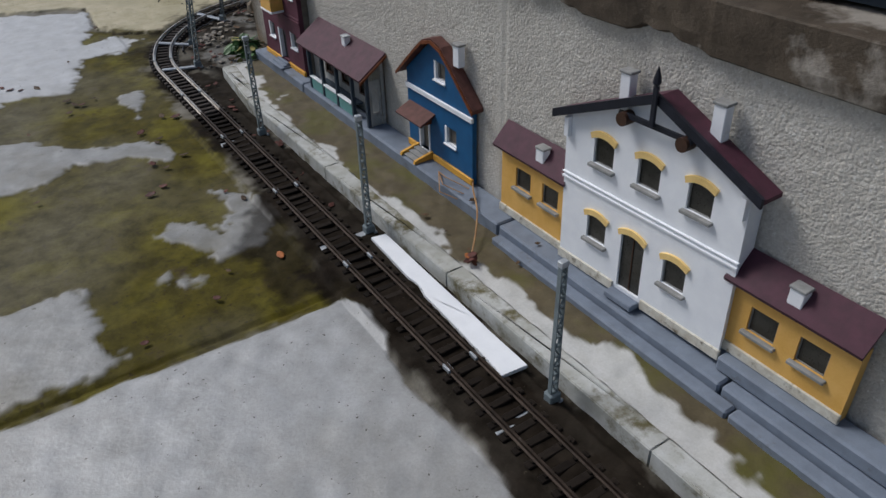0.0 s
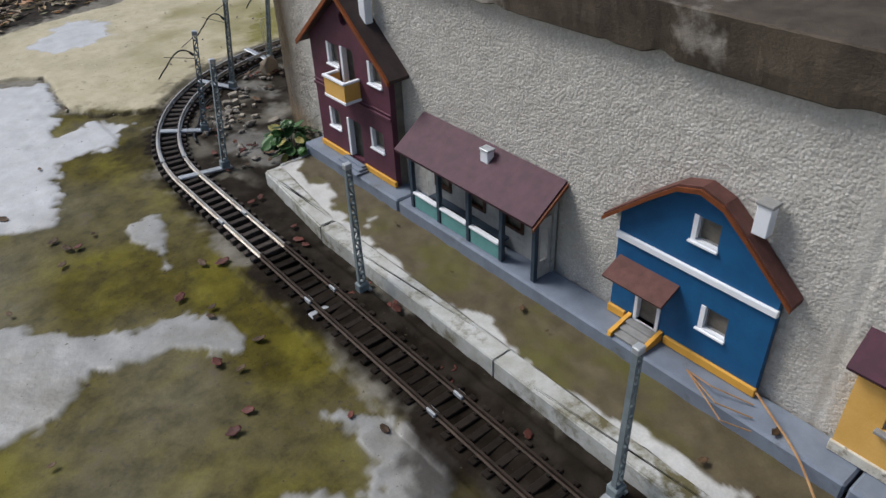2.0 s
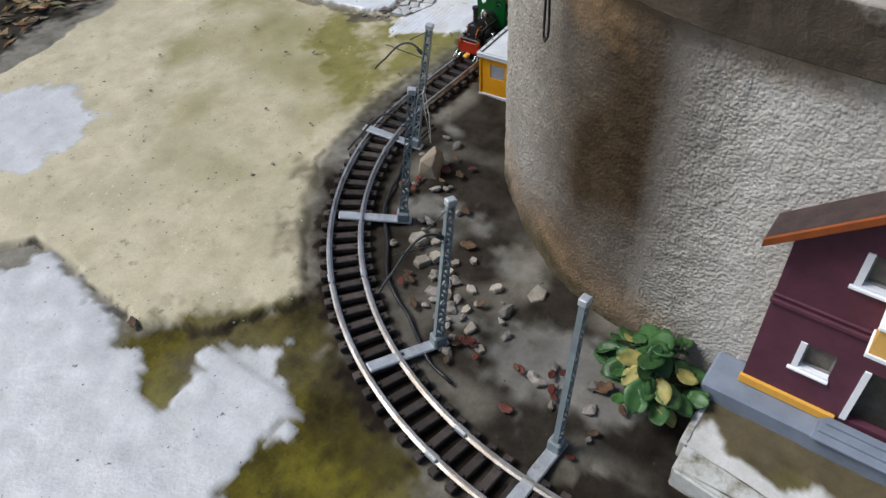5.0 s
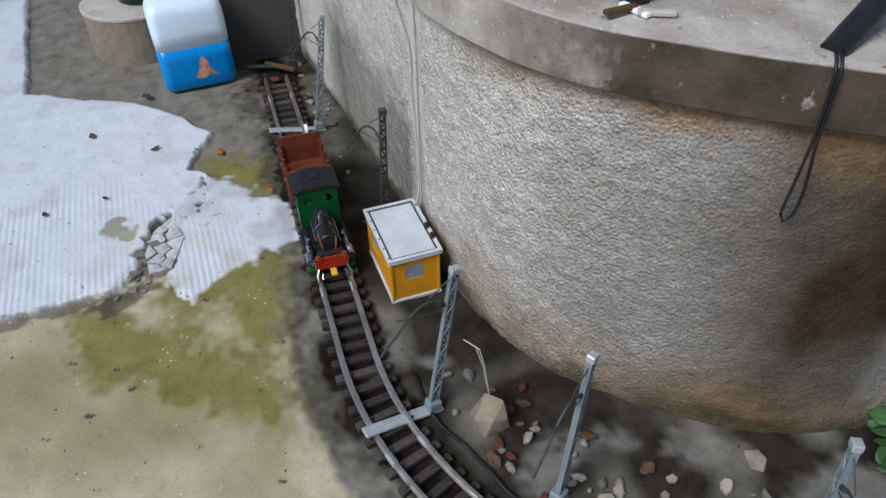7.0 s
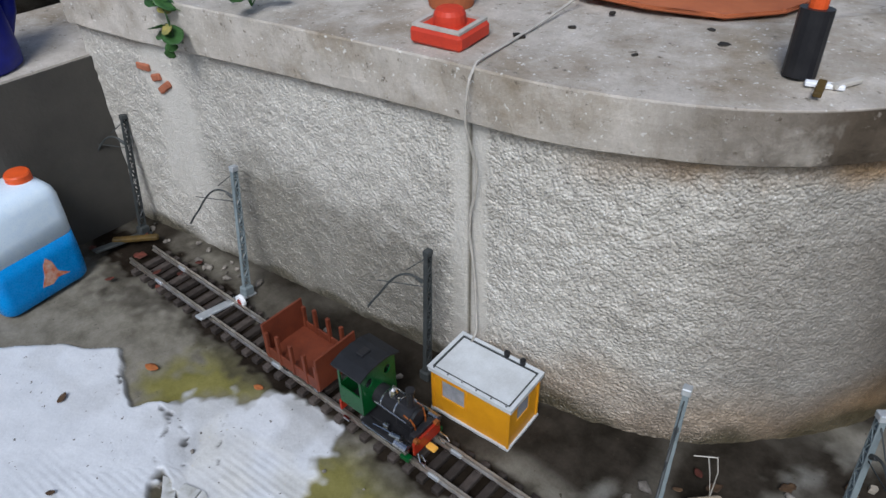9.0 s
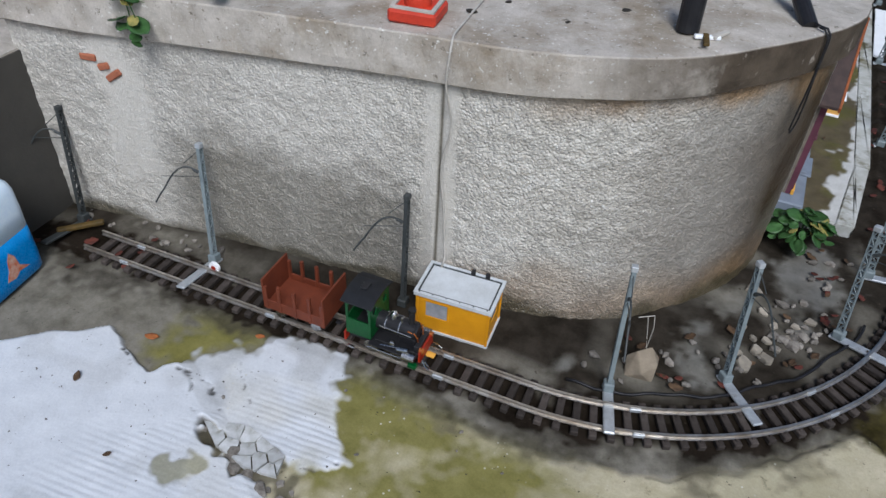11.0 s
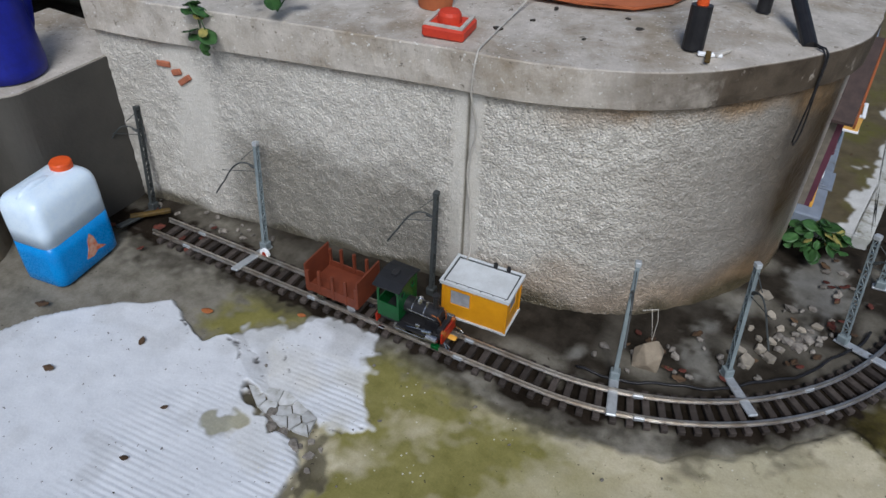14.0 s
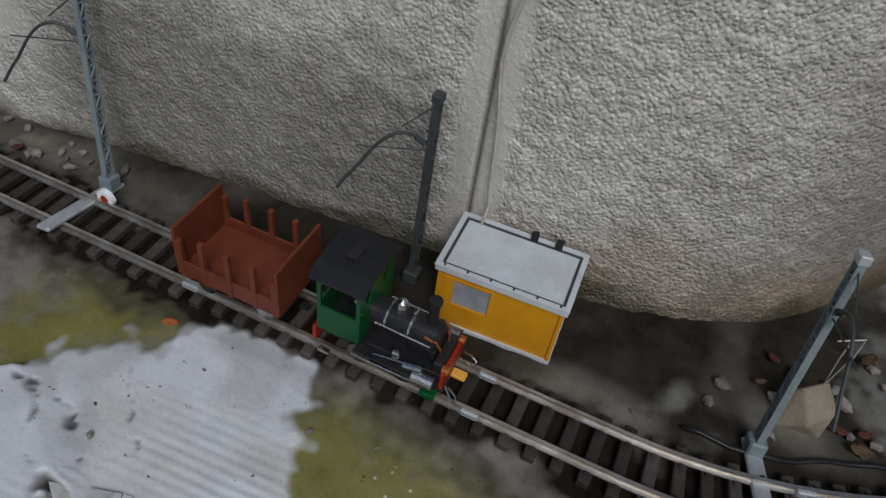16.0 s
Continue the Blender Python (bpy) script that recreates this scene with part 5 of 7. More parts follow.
def build_plum():
    h, depth = house_at("plum_house", 0.128, 1.4985, "plum-red two-storey model house with an orange balcony")
    half, eave, ridge = 0.127, 0.288, 0.388
    wins = ((-0.066, 0.247, -0.029, 0.287), (0.068, 0.245, 0.106, 0.284), (-0.085, 0.112, -0.049, 0.15), (0.058, 0.115, 0.097, 0.154))
    bdoor = (-0.018, 0.212, 0.022, 0.29)
    door = (-0.022, 0.068, 0.024, 0.148)
    outline = [(-half, 0.0545), (half, 0.0545), (half, eave), (0, ridge), (-half, eave)]
    ring = [(0.001 + 0.0125 * math.cos(a), 0.343 + 0.0125 * math.sin(a)) for a in (2 * math.pi * k / 14 for k in range(14))]
    part("wall", panel(outline, [rect(*w) for w in wins + (bdoor, door)] + [ring], 0, 0.012), M["plum"], h)
    part("backing", panel(outline, [], 0.0122, depth), M["drab"], h)
    part("attic_window", rod((0.001, 0.0085, 0.343), (0.001, 0.012, 0.343), 0.0135, n=16), M["glass_dark"], h, "round dark attic window")
    for w in wins:
        model_window(h, *w, depth=0.012, style="white")
    for d in (door, bdoor):
        leaf = part("door", box(d[0], 0.0095, d[1], d[2], 0.0115, d[3]), M["glass_dark"], h, "dark open doorway with a white jamb")
        part("jamb", box(d[0] - 0.001, -0.002, d[1], d[0] + 0.0055, 0.009, d[3]), M["white"], leaf, "white jamb")
    part("band", box(-half - 0.0015, -0.0035, 0.188, half + 0.0015, 0.002, 0.194, 0.0008), M["plum"], h)
    part("band", box(-half - 0.0015, -0.0025, 0.198, half + 0.0015, 0.002, 0.201, 0.0008), M["plum"], h)
    for u0, u1 in ((-half - 0.002, -0.026), (0.028, half + 0.002)):
        part("plinth", box(u0, -0.004, 0.0545, u1, 0.002, 0.067, 0.001), M["ochre"], h, "orange plinth")
    roof = [(-half - 0.024, eave - 0.02), (0, ridge + 0.004), (half + 0.024, eave - 0.02)]
    gable_roof(h, roof, 0.006, -0.014, depth, M["roof_dark"], label="dark brown roof")
    gable_roof(h, [(u, v - 0.003) for u, v in roof], 0.009, -0.019, -0.0145, M["rust_edge2"], "bargeboard", "rust-orange bargeboard")
    bal = part("balcony", box(-0.034, -0.036, 0.2, 0.038, 0.0, 0.2055, 0.0008), M["white"], h, "orange balcony with white rails")
    part("front_panel", box(-0.032, -0.0345, 0.2055, 0.036, -0.0315, 0.238), M["ochre_light"], bal, "orange board")
    for u in (-0.032, 0.033):
        part("side_panel", box(u, -0.0312, 0.2055, u + 0.003, -0.0005, 0.238), M["ochre_light"], bal)
    part("handrail", box(-0.0345, -0.037, 0.238, 0.0385, -0.0295, 0.2425, 0.0008), M["white"], bal)
    for u in (-0.0345, 0.0315):
        part("handrail", box(u, -0.0292, 0.238, u + 0.007, -0.0005, 0.2425, 0.0008), M["white"], bal)
    for k in range(3):
        part("stair", box(-0.04 + 0.004 * k, -0.034 + 0.01 * k, 0.0545, 0.042 - 0.004 * k, -0.0045, 0.0585 + 0.004 * k, 0.001), M["step"], h, "blue-grey stair")
    chimney(h, -0.006, 0.016, 0.386, 0.406, 0.019)
    chimney(h, 0.056, 0.014, 0.345, 0.4, 0.019)


M["roof_dark"] = mat("dark_brown_roof", (0.06, 0.04, 0.036), (0.04, 0.028, 0.026), 0.7)
M["rust_edge2"] = mat("rust_orange_paint", (0.26, 0.07, 0.016), (0.18, 0.05, 0.014), 0.6, scale=40)
build_station()
build_annex(0.4655, (-0.025, 0.044), 0.0195)
build_annex(-0.016, (-0.036, 0.032), -0.004, 0.006, 0.0715)
build_blue()
build_shelter()
build_plum()

# ---- the train ----


def wheel(parent, x, y, r, red=True):
    s = 1 if y > 0 else -1
    w = part("wheel", rod((x, y - s * 0.003, r + 0.0195), (x, y + s * 0.002, r + 0.0195), r, n=20), M["black"], parent)
    part("rim", lathe([(r * 0.8, 0), (r * 1.0, 0), (r * 1.0, 0.001), (r * 0.8, 0.001)], 20), M["steel"], w).matrix_local = Matrix.Translation((x, y + s * 0.0022, r + 0.0195)) @ Matrix.Rotation(math.pi / 2, 4, "X")
    return w


def on_track(s, flip):
    p, d = track_at(s)
    return Matrix.Translation((p.x, p.y, 0.0)) @ Matrix.Rotation(math.atan2(d.y, d.x) + (math.pi if flip else 0), 4, "Z")


def s_of_x(x):
    return ARC + (x - CENTRE[0] - RADIUS * math.cos(ARC_END)) / math.sin(ARC_END)


def build_loco():
    """Small four-wheeled steam engine, front towards local +x."""
    e = thing("steam_locomotive", on_track(s_of_x(0.69), True), "small green and black model steam engine on the track", "locomotive")
    part("frame", box(-0.066, -0.021, 0.024, 0.06, 0.021, 0.036, 0.001), M["black"], e)
    for x in (-0.022, 0.024):
        for y in (-0.0245, 0.0245):
            wheel(e, x, y, 0.0125)
    for y in (-0.031, 0.031):
        s = 1 if y > 0 else -1
        part("coupling_rod", box(-0.028, y - 0.001, 0.029, 0.034, y + 0.001, 0.033, 0.0006), M["steel"], e, "bright steel rod")
        c = part("cylinder", rod((0.036, y, 0.034), (0.057, y, 0.034), 0.0075, n=14), M["steel"], e, "bright steel cylinder")
        part("piston_rod", rod((0.008, y + s * 0.0025, 0.034), (0.036, y, 0.034), 0.0014, n=6), M["steel"], c)
        part("footplate", box(-0.024, y - 0.006, 0.0365, 0.058, y + 0.006, 0.039, 0.0006), M["black"], e)
        part("front_tank", box(0.046, y - 0.005, 0.022, 0.061, y + 0.004, 0.0295, 0.0008), M["green"], e, "green valve cover")
        part("lever", rod((-0.005, y, 0.0395), (0.028, y, 0.046), 0.0012, n=6), M["steel"], e)
    b = part("boiler", rod((-0.02, 0, 0.06), (0.046, 0, 0.06), 0.0155, n=24), M["black"], e, "black boiler", smooth=False)
    for x in (-0.004, 0.02):
        part("band", lathe([(0.0156, -0.001), (0.0163, -0.001), (0.0163, 0.001), (0.0156, 0.001)], 24), M["steel"], b, "bright boiler band").matrix_local = Matrix.Translation((x, 0, 0.06)) @ Matrix.Rotation(math.pi / 2, 4, "Y")
    part("smokebox_door", rod((0.046, 0, 0.06), (0.0495, 0, 0.06), 0.0135, 0.011, n=20), M["roof_black"], b)
    part("saddle", box(0.02, -0.012, 0.036, 0.048, 0.012, 0.05, 0.001), M["black"], e)
    part("dome", lathe([(0.0065, 0), (0.0065, 0.008), (0.005, 0.013), (0.001, 0.0155)], 14, at=(0.006, 0, 0.0725)), M["steel"], b, "bright dome")
    ch = part("chimney", lathe([(0.006, 0), (0.0048, 0.004), (0.0048, 0.026), (0.0064, 0.028), (0.0064, 0.033), (0.004, 0.033)], 14, at=(0.037, 0, 0.073)), M["black"], e, "short black chimney")
    part("whistle", rod((0.022, -0.006, 0.074), (0.022, -0.006, 0.085), 0.0016, n=8), M["steel"], e)
    for y in (-0.009, 0.009):
        part("pipe", tube([(0.036, y * 1.5, 0.068), (0.047, y * 1.4, 0.066), (0.052, y * 1.2, 0.056), (0.053, y, 0.044), (0.05, y, 0.037)], 0.0013, 6), M["brass"], e, "orange copper pipe")
    part("buffer_beam", box(0.06, -0.026, 0.022, 0.064, 0.026, 0.045, 0.0008), M["red"], e, "bright red buffer beam")
    part("front_plate", box(0.05, -0.02, 0.042, 0.0598, 0.02, 0.058, 0.001), M["black"], e, "black front plate")
    for s in (-1, 1):
        part("chain", tube([(0.066, s * 0.022, 0.034), (0.074, s * 0.027, 0.026), (0.08, s * 0.026, 0.022), (0.076, s * 0.019, 0.021), (0.068, s * 0.018, 0.028)], 0.0011, 6), M["steel"], e, "bright loose coupling chain")
        part("handrail", rod((-0.012, s * 0.0175, 0.075), (0.044, s * 0.0175, 0.073), 0.0011, n=6), M["steel"], e)
        part("pump", rod((0.026, s * 0.03, 0.05), (0.044, s * 0.029, 0.053), 0.0042, n=10), M["steel"], e, "bright steel pump")
        part("step", box(-0.062, s * 0.0335 - 0.002, 0.02, -0.05, s * 0.0335 + 0.002, 0.0235), M["steel"], e)
        part("lubricator", box(0.012, s * 0.027 - 0.003, 0.05, 0.02, s * 0.027 + 0.003, 0.06, 0.001), M["steel"], e)
    part("rear_beam", box(-0.07, -0.032, 0.022, -0.066, 0.032, 0.041, 0.0008), M["red"], e)
    part("coupling", box(0.064, -0.005, 0.026, 0.079, 0.005, 0.031, 0.0012), M["ochre"], e, "yellow coupling hook")
    for y in (-0.02, 0.02):
        part("lamp", rod((0.06, y, 0.046), (0.066, y, 0.046), 0.0042, n=12), M["brass"], e)
    # cab: side sheets with openings, front and back with round windows, roof
    cab = part("cab", box(-0.064, -0.031, 0.036, -0.02, 0.031, 0.0385), M["black"], e, "green cab with open sides")
    for y in (-0.0325, 0.0305):
        part("side_sheet", panel(rect(-0.064, 0.038, -0.02, 0.094), [[(-0.06, 0.064), (-0.024, 0.064), (-0.024, 0.086), (-0.028, 0.0905), (-0.056, 0.0905), (-0.06, 0.086)]], y, y + 0.002), M["green"], cab, "green side sheet")
    for x in (-0.064, -0.022):
        rings = [[(c + 0.0062 * math.cos(a), 0.079 + 0.0062 * math.sin(a)) for a in (2 * math.pi * k / 12 for k in range(12))] for c in (-0.017, 0.017)]
        part("end_sheet", panel(rect(-0.0302, 0.038, 0.0302, 0.094) if x > -0.05 else rect(-0.0302, 0.038, 0.0302, 0.066), rings if x > -0.05 else [], x, x + 0.002, to=lambda u, v, d: (d, u, v)), M["green"], cab, "green end sheet with round windows")
    prof = [(-0.037, 0.0935), (-0.02, 0.0985), (0, 0.1), (0.02, 0.0985), (0.037, 0.0935)]
    roof = part("roof", panel(prof + [(u, v + 0.0022) for u, v in prof][::-1], [], -0.07, -0.015, to=lambda u, v, d: (d, u, v)), M["roof_black"], cab, "black arched cab roof")
    part("roof_hatch", box(-0.05, -0.008, 0.1005, -0.038, 0.008, 0.1045, 0.0008), M["black"], e)
    part("backhead", box(-0.03, -0.016, 0.04, -0.0225, 0.016, 0.072, 0.002), M["black"], cab)
    for k, (y, z) in enumerate(((-0.014, 0.066), (0.012, 0.07), (0.0, 0.058))):
        part("gauge", rod((-0.034, y, z), (-0.03, y, z), 0.0032, n=10), M["steel"], cab, "bright gauge")
    for o in e.children:
        n = o.name.split(".")[0]
        if n in ("cab", "roof_hatch"):
            for c in (o, *o.children):
                c.data.transform(Matrix.Translation((0, 0, 0.05)) @ Matrix.Diagonal((1, 1, 1.25, 1)) @ Matrix.Translation((0, 0, -0.036)))
        elif n in ("boiler", "saddle", "chimney", "whistle", "pipe"):
            o.location.z += 0.011
        elif n in ("frame", "footplate", "buffer_beam", "rear_beam", "lamp", "lever", "cylinder"):
            o.location.z += 0.008


def build_wagon():
    w = thing("stake_wagon", on_track(s_of_x(0.85), True), "red-brown model timber wagon with stakes and end boards", "wagon")
    deck = part("floor", box(-0.058, -0.034, 0.034, 0.058, 0.034, 0.0385, 0.0006), M["wagon"], w)
    part("underframe", box(-0.05, -0.012, 0.024, 0.05, 0.012, 0.034), M["black"], w)
    for x in (-0.058, 0.0545):
        part("end_board", box(x, -0.038, 0.03, x + 0.0035, 0.038, 0.092, 0.0008), M["wagon"], w, "solid red-brown end board")
    for y in (-0.037, 0.0345):
        part("side_beam", box(-0.054, y, 0.029, 0.054, y + 0.0025, 0.05, 0.0005), M["wagon"], w)
        for x in (-0.0545, -0.029, 0.0, 0.028, 0.0505):
            part("stake", box(x, y - 0.0015, 0.029, x + 0.0055, y + 0.004, 0.078 if abs(x) > 0.05 else 0.085, 0.0006), M["wagon"], w, "upright stake")
    for x in (-0.034, 0.034):
        for y in (-0.0245, 0.0245):
            wheel(w, x, y, 0.0095)
    for o in w.children:
        if o.name.split(".")[0] in ("floor", "end_board", "side_beam", "stake"):
            o.location.z += 0.016
        elif o.name.startswith("underframe"):
            o.location.z += 0.012
    for x in (-0.067, 0.058):
        part("coupler", box(x, -0.004, 0.026, x + 0.009, 0.004, 0.03, 0.0008), M["black"], w)


build_loco()
build_wagon()

# ---- yellow shed and the things round the far track ----


def build_shed():
    h = thing("shed", pose(0.6185, 2.2435, 0, 0, 0, 184.5), "yellow model hut with a pale grey flat roof", "hut")
    hx, hy, top = 0.063, 0.037, 0.08
    # local +y faces away from the track, -y faces it
    part("front_wall", panel(rect(-hx, 0.004, hx, top), [rect(-0.057, 0.032, -0.006, 0.072)], -hy, -hy + 0.003), M["yellow"], h)
    win = part("window", panel(rect(-0.057, 0.032, -0.006, 0.072), [rect(-0.047, 0.0355, -0.0085, 0.0695)], -hy - 0.0012, -hy + 0.0008), M["yellow"], h)
    part("pane", box(-0.0475, -hy + 0.001, 0.0345, -0.008, -hy + 0.0022, 0.07), M["pane"], win, "milky grey pane")
    part("back_wall", box(-hx, hy - 0.003, 0.004, hx, hy, top), M["yellow"], h)
    for x in (-hx, hx - 0.003):
        part("side_wall", panel(rect(-hy + 0.0032, 0.004, hy - 0.0032, top), [rect(-0.016, 0.04, 0.014, 0.068)] if x > 0 else [], x, x + 0.003, to=lambda u, v, d: (d, u, v)), M["yellow"], h)
    part("pane", box(hx - 0.0025, -0.016, 0.04, hx - 0.001, 0.014, 0.068), M["pane"], h, "milky grey side pane")
    for x in (-hx, hx):
        for y in (-hy, hy):
            part("corner_post", box(x - 0.002, y - 0.002, 0.003, x + 0.002, y + 0.002, top, 0.0006), M["yellow"], h)
    part("sill_beam", panel(rect(-hx - 0.003, -hy - 0.003, hx + 0.003, hy + 0.003), [rect(-hx + 0.004, -hy + 0.004, hx - 0.004, hy - 0.004)], 0.0, 0.0045, to=lambda u, v, d: (u, v, d)), M["shed_roof"], h, "pale base frame")
    r = part("roof", box(-hx - 0.005, -hy - 0.005, top, hx + 0.005, hy + 0.005, top + 0.0065, 0.0008), M["shed_roof"], h, "pale grey weathered flat roof")
    part("roof_rim", panel(rect(-hx - 0.0055, -hy - 0.0055, hx + 0.0055, hy + 0.0055), [rect(-hx, -hy, hx, hy)], top + 0.0066, top + 0.0085, to=lambda u, v, d: (u, v, d)), M["shed_roof"], r)
    part("groove", panel(rect(-hx - 0.0005, -hy - 0.0005, hx + 0.0005, hy + 0.0005), [rect(-hx + 0.003, -hy + 0.003, hx - 0.003, hy - 0.003)], top + 0.0062, top + 0.0072, to=lambda u, v, d: (u, v, d)), M["mast_dark"], r, "dirt-filled groove inside the rim")
    for x in (0.01, 0.036):
        part("vent", rod((x, hy + 0.001, top + 0.003), (x, hy + 0.001, top + 0.016), 0.0042, n=10), M["black"], h, "black stub on the roof edge")
    for k in range(6):
        part("bolt", rod((-hx + 0.004 + k * (2 * hx - 0.008) / 5, -hy - 0.002, top + 0.008), (-hx + 0.004 + k * (2 * hx - 0.008) / 5, -hy - 0.002, top + 0.0095), 0.0012, n=8), M["black"], h)


build_shed()


def build_can():
    can = thing("jerrycan", pose(1.387, 2.542, 0.004, 0, 0, 8) @ Matrix.Diagonal((1, 1, 0.94, 1)), "translucent plastic jerrycan half full of bright blue fluid", "jerrycan")

    def shell(levels):
        """Rounded box from rings: height and inset of each."""
        bm = bmesh.new()
        rings = []
        for z, d in levels:
            hx, hy, r = 0.05 - d, 0.078 - d, max(0.004, 0.02 - d * 0.4)
            rings.append([bm.verts.new((sx * (hx - r) + r * math.cos(a), sy * (hy - r) + r * math.sin(a), z)) for q, (sx, sy) in enumerate(((1, 1), (-1, 1), (-1, -1), (1, -1))) for a in (math.pi / 2 * (q + k / 5) for k in range(6))])
        for a, b in zip(rings, rings[1:]):
            for k in range(len(a)):
                bm.faces.new((a[k], a[(k + 1) % len(a)], b[(k + 1) % len(a)], b[k]))
        bm.faces.new(rings[0][::-1])
        bm.faces.new(rings[-1])
        return bm
    part("fluid_body", shell([(0, 0.008), (0.003, 0.003), (0.008, 0), (0.03, -0.0008), (0.075, -0.0008), (0.104, 0)]), M["can_blue"], can, "bright blue fluid behind plastic", smooth=True)
    up = part("upper_body", shell([(0.104, 0), (0.14, -0.0006), (0.18, 0), (0.194, 0.003), (0.203, 0.009), (0.209, 0.018), (0.212, 0.032), (0.213, 0.045)]), M["can_white"], can, "milky pale blue upper half", smooth=True)
    part("handle", tube([(0, 0.06, 0.2), (0, 0.05, 0.208), (0, 0.025, 0.212), (0, 0.0, 0.209), (0, -0.014, 0.202)], 0.0085, 10), M["can_white"], up, smooth=True)
    neck = part("neck", rod((0, -0.045, 0.19), (0, -0.045, 0.206), 0.017, n=20), M["can_white"], can)
    cap = lathe([(0.0205, 0), (0.0205, 0.018), (0.0185, 0.021), (0.004, 0.0215)], 24, at=(0, -0.045, 0.2045))
    part("cap", cap, M["orange"], can, "red-orange screw cap")
    part("label", panel([(-0.03, 0.03), (-0.012, 0.026), (0.0, 0.034), (0.022, 0.03), (0.004, 0.046), (0.0, 0.07), (-0.008, 0.082), (-0.016, 0.07), (-0.02, 0.05)], [], -0.0512, -0.0504, to=lambda u, v, d: (d, -u - 0.02, v)), M["label"], can, "torn remains of a paper label")


build_can()
can2 = thing("watering_can", pose(1.535, 2.448, 0.3385, 0, 0, 20), "deep blue plastic watering can on the side wall", "watering can")
body = part("body", lathe([(0.06, 0), (0.066, 0.004), (0.067, 0.02), (0.058, 0.15), (0.054, 0.165), (0.046, 0.168), (0.045, 0.16)], 32), M["deep_blue"], can2, smooth=True)
part("spout", tube([(0, -0.05, 0.02), (0, -0.085, 0.07), (0, -0.105, 0.13), (0, -0.115, 0.2)], lambda u: 0.018 - 0.009 * u, 14), M["deep_blue"], can2, smooth=True)
part("handle", tube([(0, 0.055, 0.04), (0, 0.11, 0.08), (0, 0.115, 0.15), (0, 0.07, 0.21), (0, 0.0, 0.215), (0, -0.04, 0.165)], 0.009, 12), M["deep_blue"], can2, smooth=True)
part("rose", lathe([(0.01, 0), (0.024, 0.018), (0.024, 0.022), (0.004, 0.025)], 20, at=(0, -0.116, 0.2)), M["deep_blue"], can2)

bm = bmesh.new()
for p in ((-0.026, -0.016, 0), (0.02, -0.02, 0), (0.028, 0.008, 0), (-0.016, 0.02, 0), (-0.028, -0.008, 0.03), (0.024, -0.016, 0.026), (0.006, 0.02, 0.02), (-0.014, -0.014, 0.05), (0.012, -0.006, 0.047), (-0.02, 0.012, 0.034)):
    bm.verts.new(p)
bmesh.ops.convex_hull(bm, input=list(bm.verts))
bmesh.ops.bevel(bm, geom=list(bm.edges), offset=0.0013, segments=1, affect="EDGES")
single("boulder", bm, M["stone"], pose(0.303, 2.207, -0.002, 0, 0, 25), "angular beige stone lying behind the mast", "stone")
single("wire_hook", tube([(0.318, 2.232, 0.128), (0.296, 2.219, 0.13), (0.292, 2.213, 0.1), (0.293, 2.206, 0.045), (0.3, 2.212, 0.09), (0.305, 2.221, 0.126)], 0.0008, 6), M["cord"], pose(0.012, 0, 0.012), label="thin bent wire resting on the stone", category="wire")
cable = []
for k in range(40):
    a = math.pi * (0.9 - 0.36 * k / 39)
    r = 0.54 + 0.004 * math.sin(k * 0.6)
    cable.append((CENTRE[0] + r * math.cos(a), CENTRE[1] + r * math.sin(a), 0.006 + 0.002 * math.sin(k * 1.7)))
single("cable", tube(cable, 0.0026, 8), M["black"], label="black cable lying inside the curve of the track", category="cable", smooth=True)
single("stick", box(-0.042, -0.006, 0, 0.042, 0.006, 0.009, 0.002), M["yellow_wood"], pose(1.365, 2.36, 0.0125, 0, 0, 48), "short yellow wooden stick across the track end", "stick")
tag = thing("round_tag", pose(1.062, 2.34, 0.0), "small white and red round tag beside the mast", "tag")
part("disc", rod((0, -0.003, 0.022), (0, 0.003, 0.022), 0.011, n=18), M["white"], tag)
part("spot", rod((0, 0.0032, 0.022), (0, 0.0042, 0.022), 0.005, n=12), M["red"], tag, "red spot")
part("leg", rod((0, 0, 0), (0, 0, 0.012), 0.002, n=8), M["steel"], tag)
# white board beside the track
bm = panel([(-0.1, 0.24), (-0.056, 0.236), (-0.056, 0.33), (-0.0545, 0.36), (-0.053, 0.5), (-0.05, 0.655), (-0.079, 0.66), (-0.086, 0.52), (-0.083, 0.49), (-0.09, 0.46), (-0.095, 0.33)], [], 0.002, 0.0085, to=lambda u, v, d: (u, v, d))
bmesh.ops.bevel(bm, geom=list(bm.edges), offset=0.0008, segments=1, affect="EDGES")
single("white_board", bm, M["board_white"], pose(0.004, 0, 0.006, 0, 0, 0), "narrow white painted board lying beside the track", "board")



def flat_shard(r, thick, seed):
    """A broken flat piece with an angular outline and a chipped upper edge."""
    rn = random.Random(seed)
    n = rn.randint(5, 7)
    ring = [(r * rn.uniform(0.75, 1.2) * math.cos(a), r * rn.uniform(0.6, 0.95) * math.sin(a)) for a in (2 * math.pi * (k + rn.uniform(-0.28, 0.28)) / n for k in range(n))]
    bm = bmesh.new()
    low = [bm.verts.new((u, v, 0)) for u, v in ring]
    mid_ = [bm.verts.new((u * 1.03, v * 1.03, thick * 0.72)) for u, v in ring]
    top = [bm.verts.new((u * 0.9, v * 0.9, thick * rn.uniform(0.9, 1.1))) for u, v in ring]
    for p, q in ((low, mid_), (mid_, top)):
        for k in range(n):
            bm.faces.new((p[k], p[(k + 1) % n], q[(k + 1) % n], q[k]))
    bm.faces.new(low[::-1])
    bm.faces.new(top)
    return bm


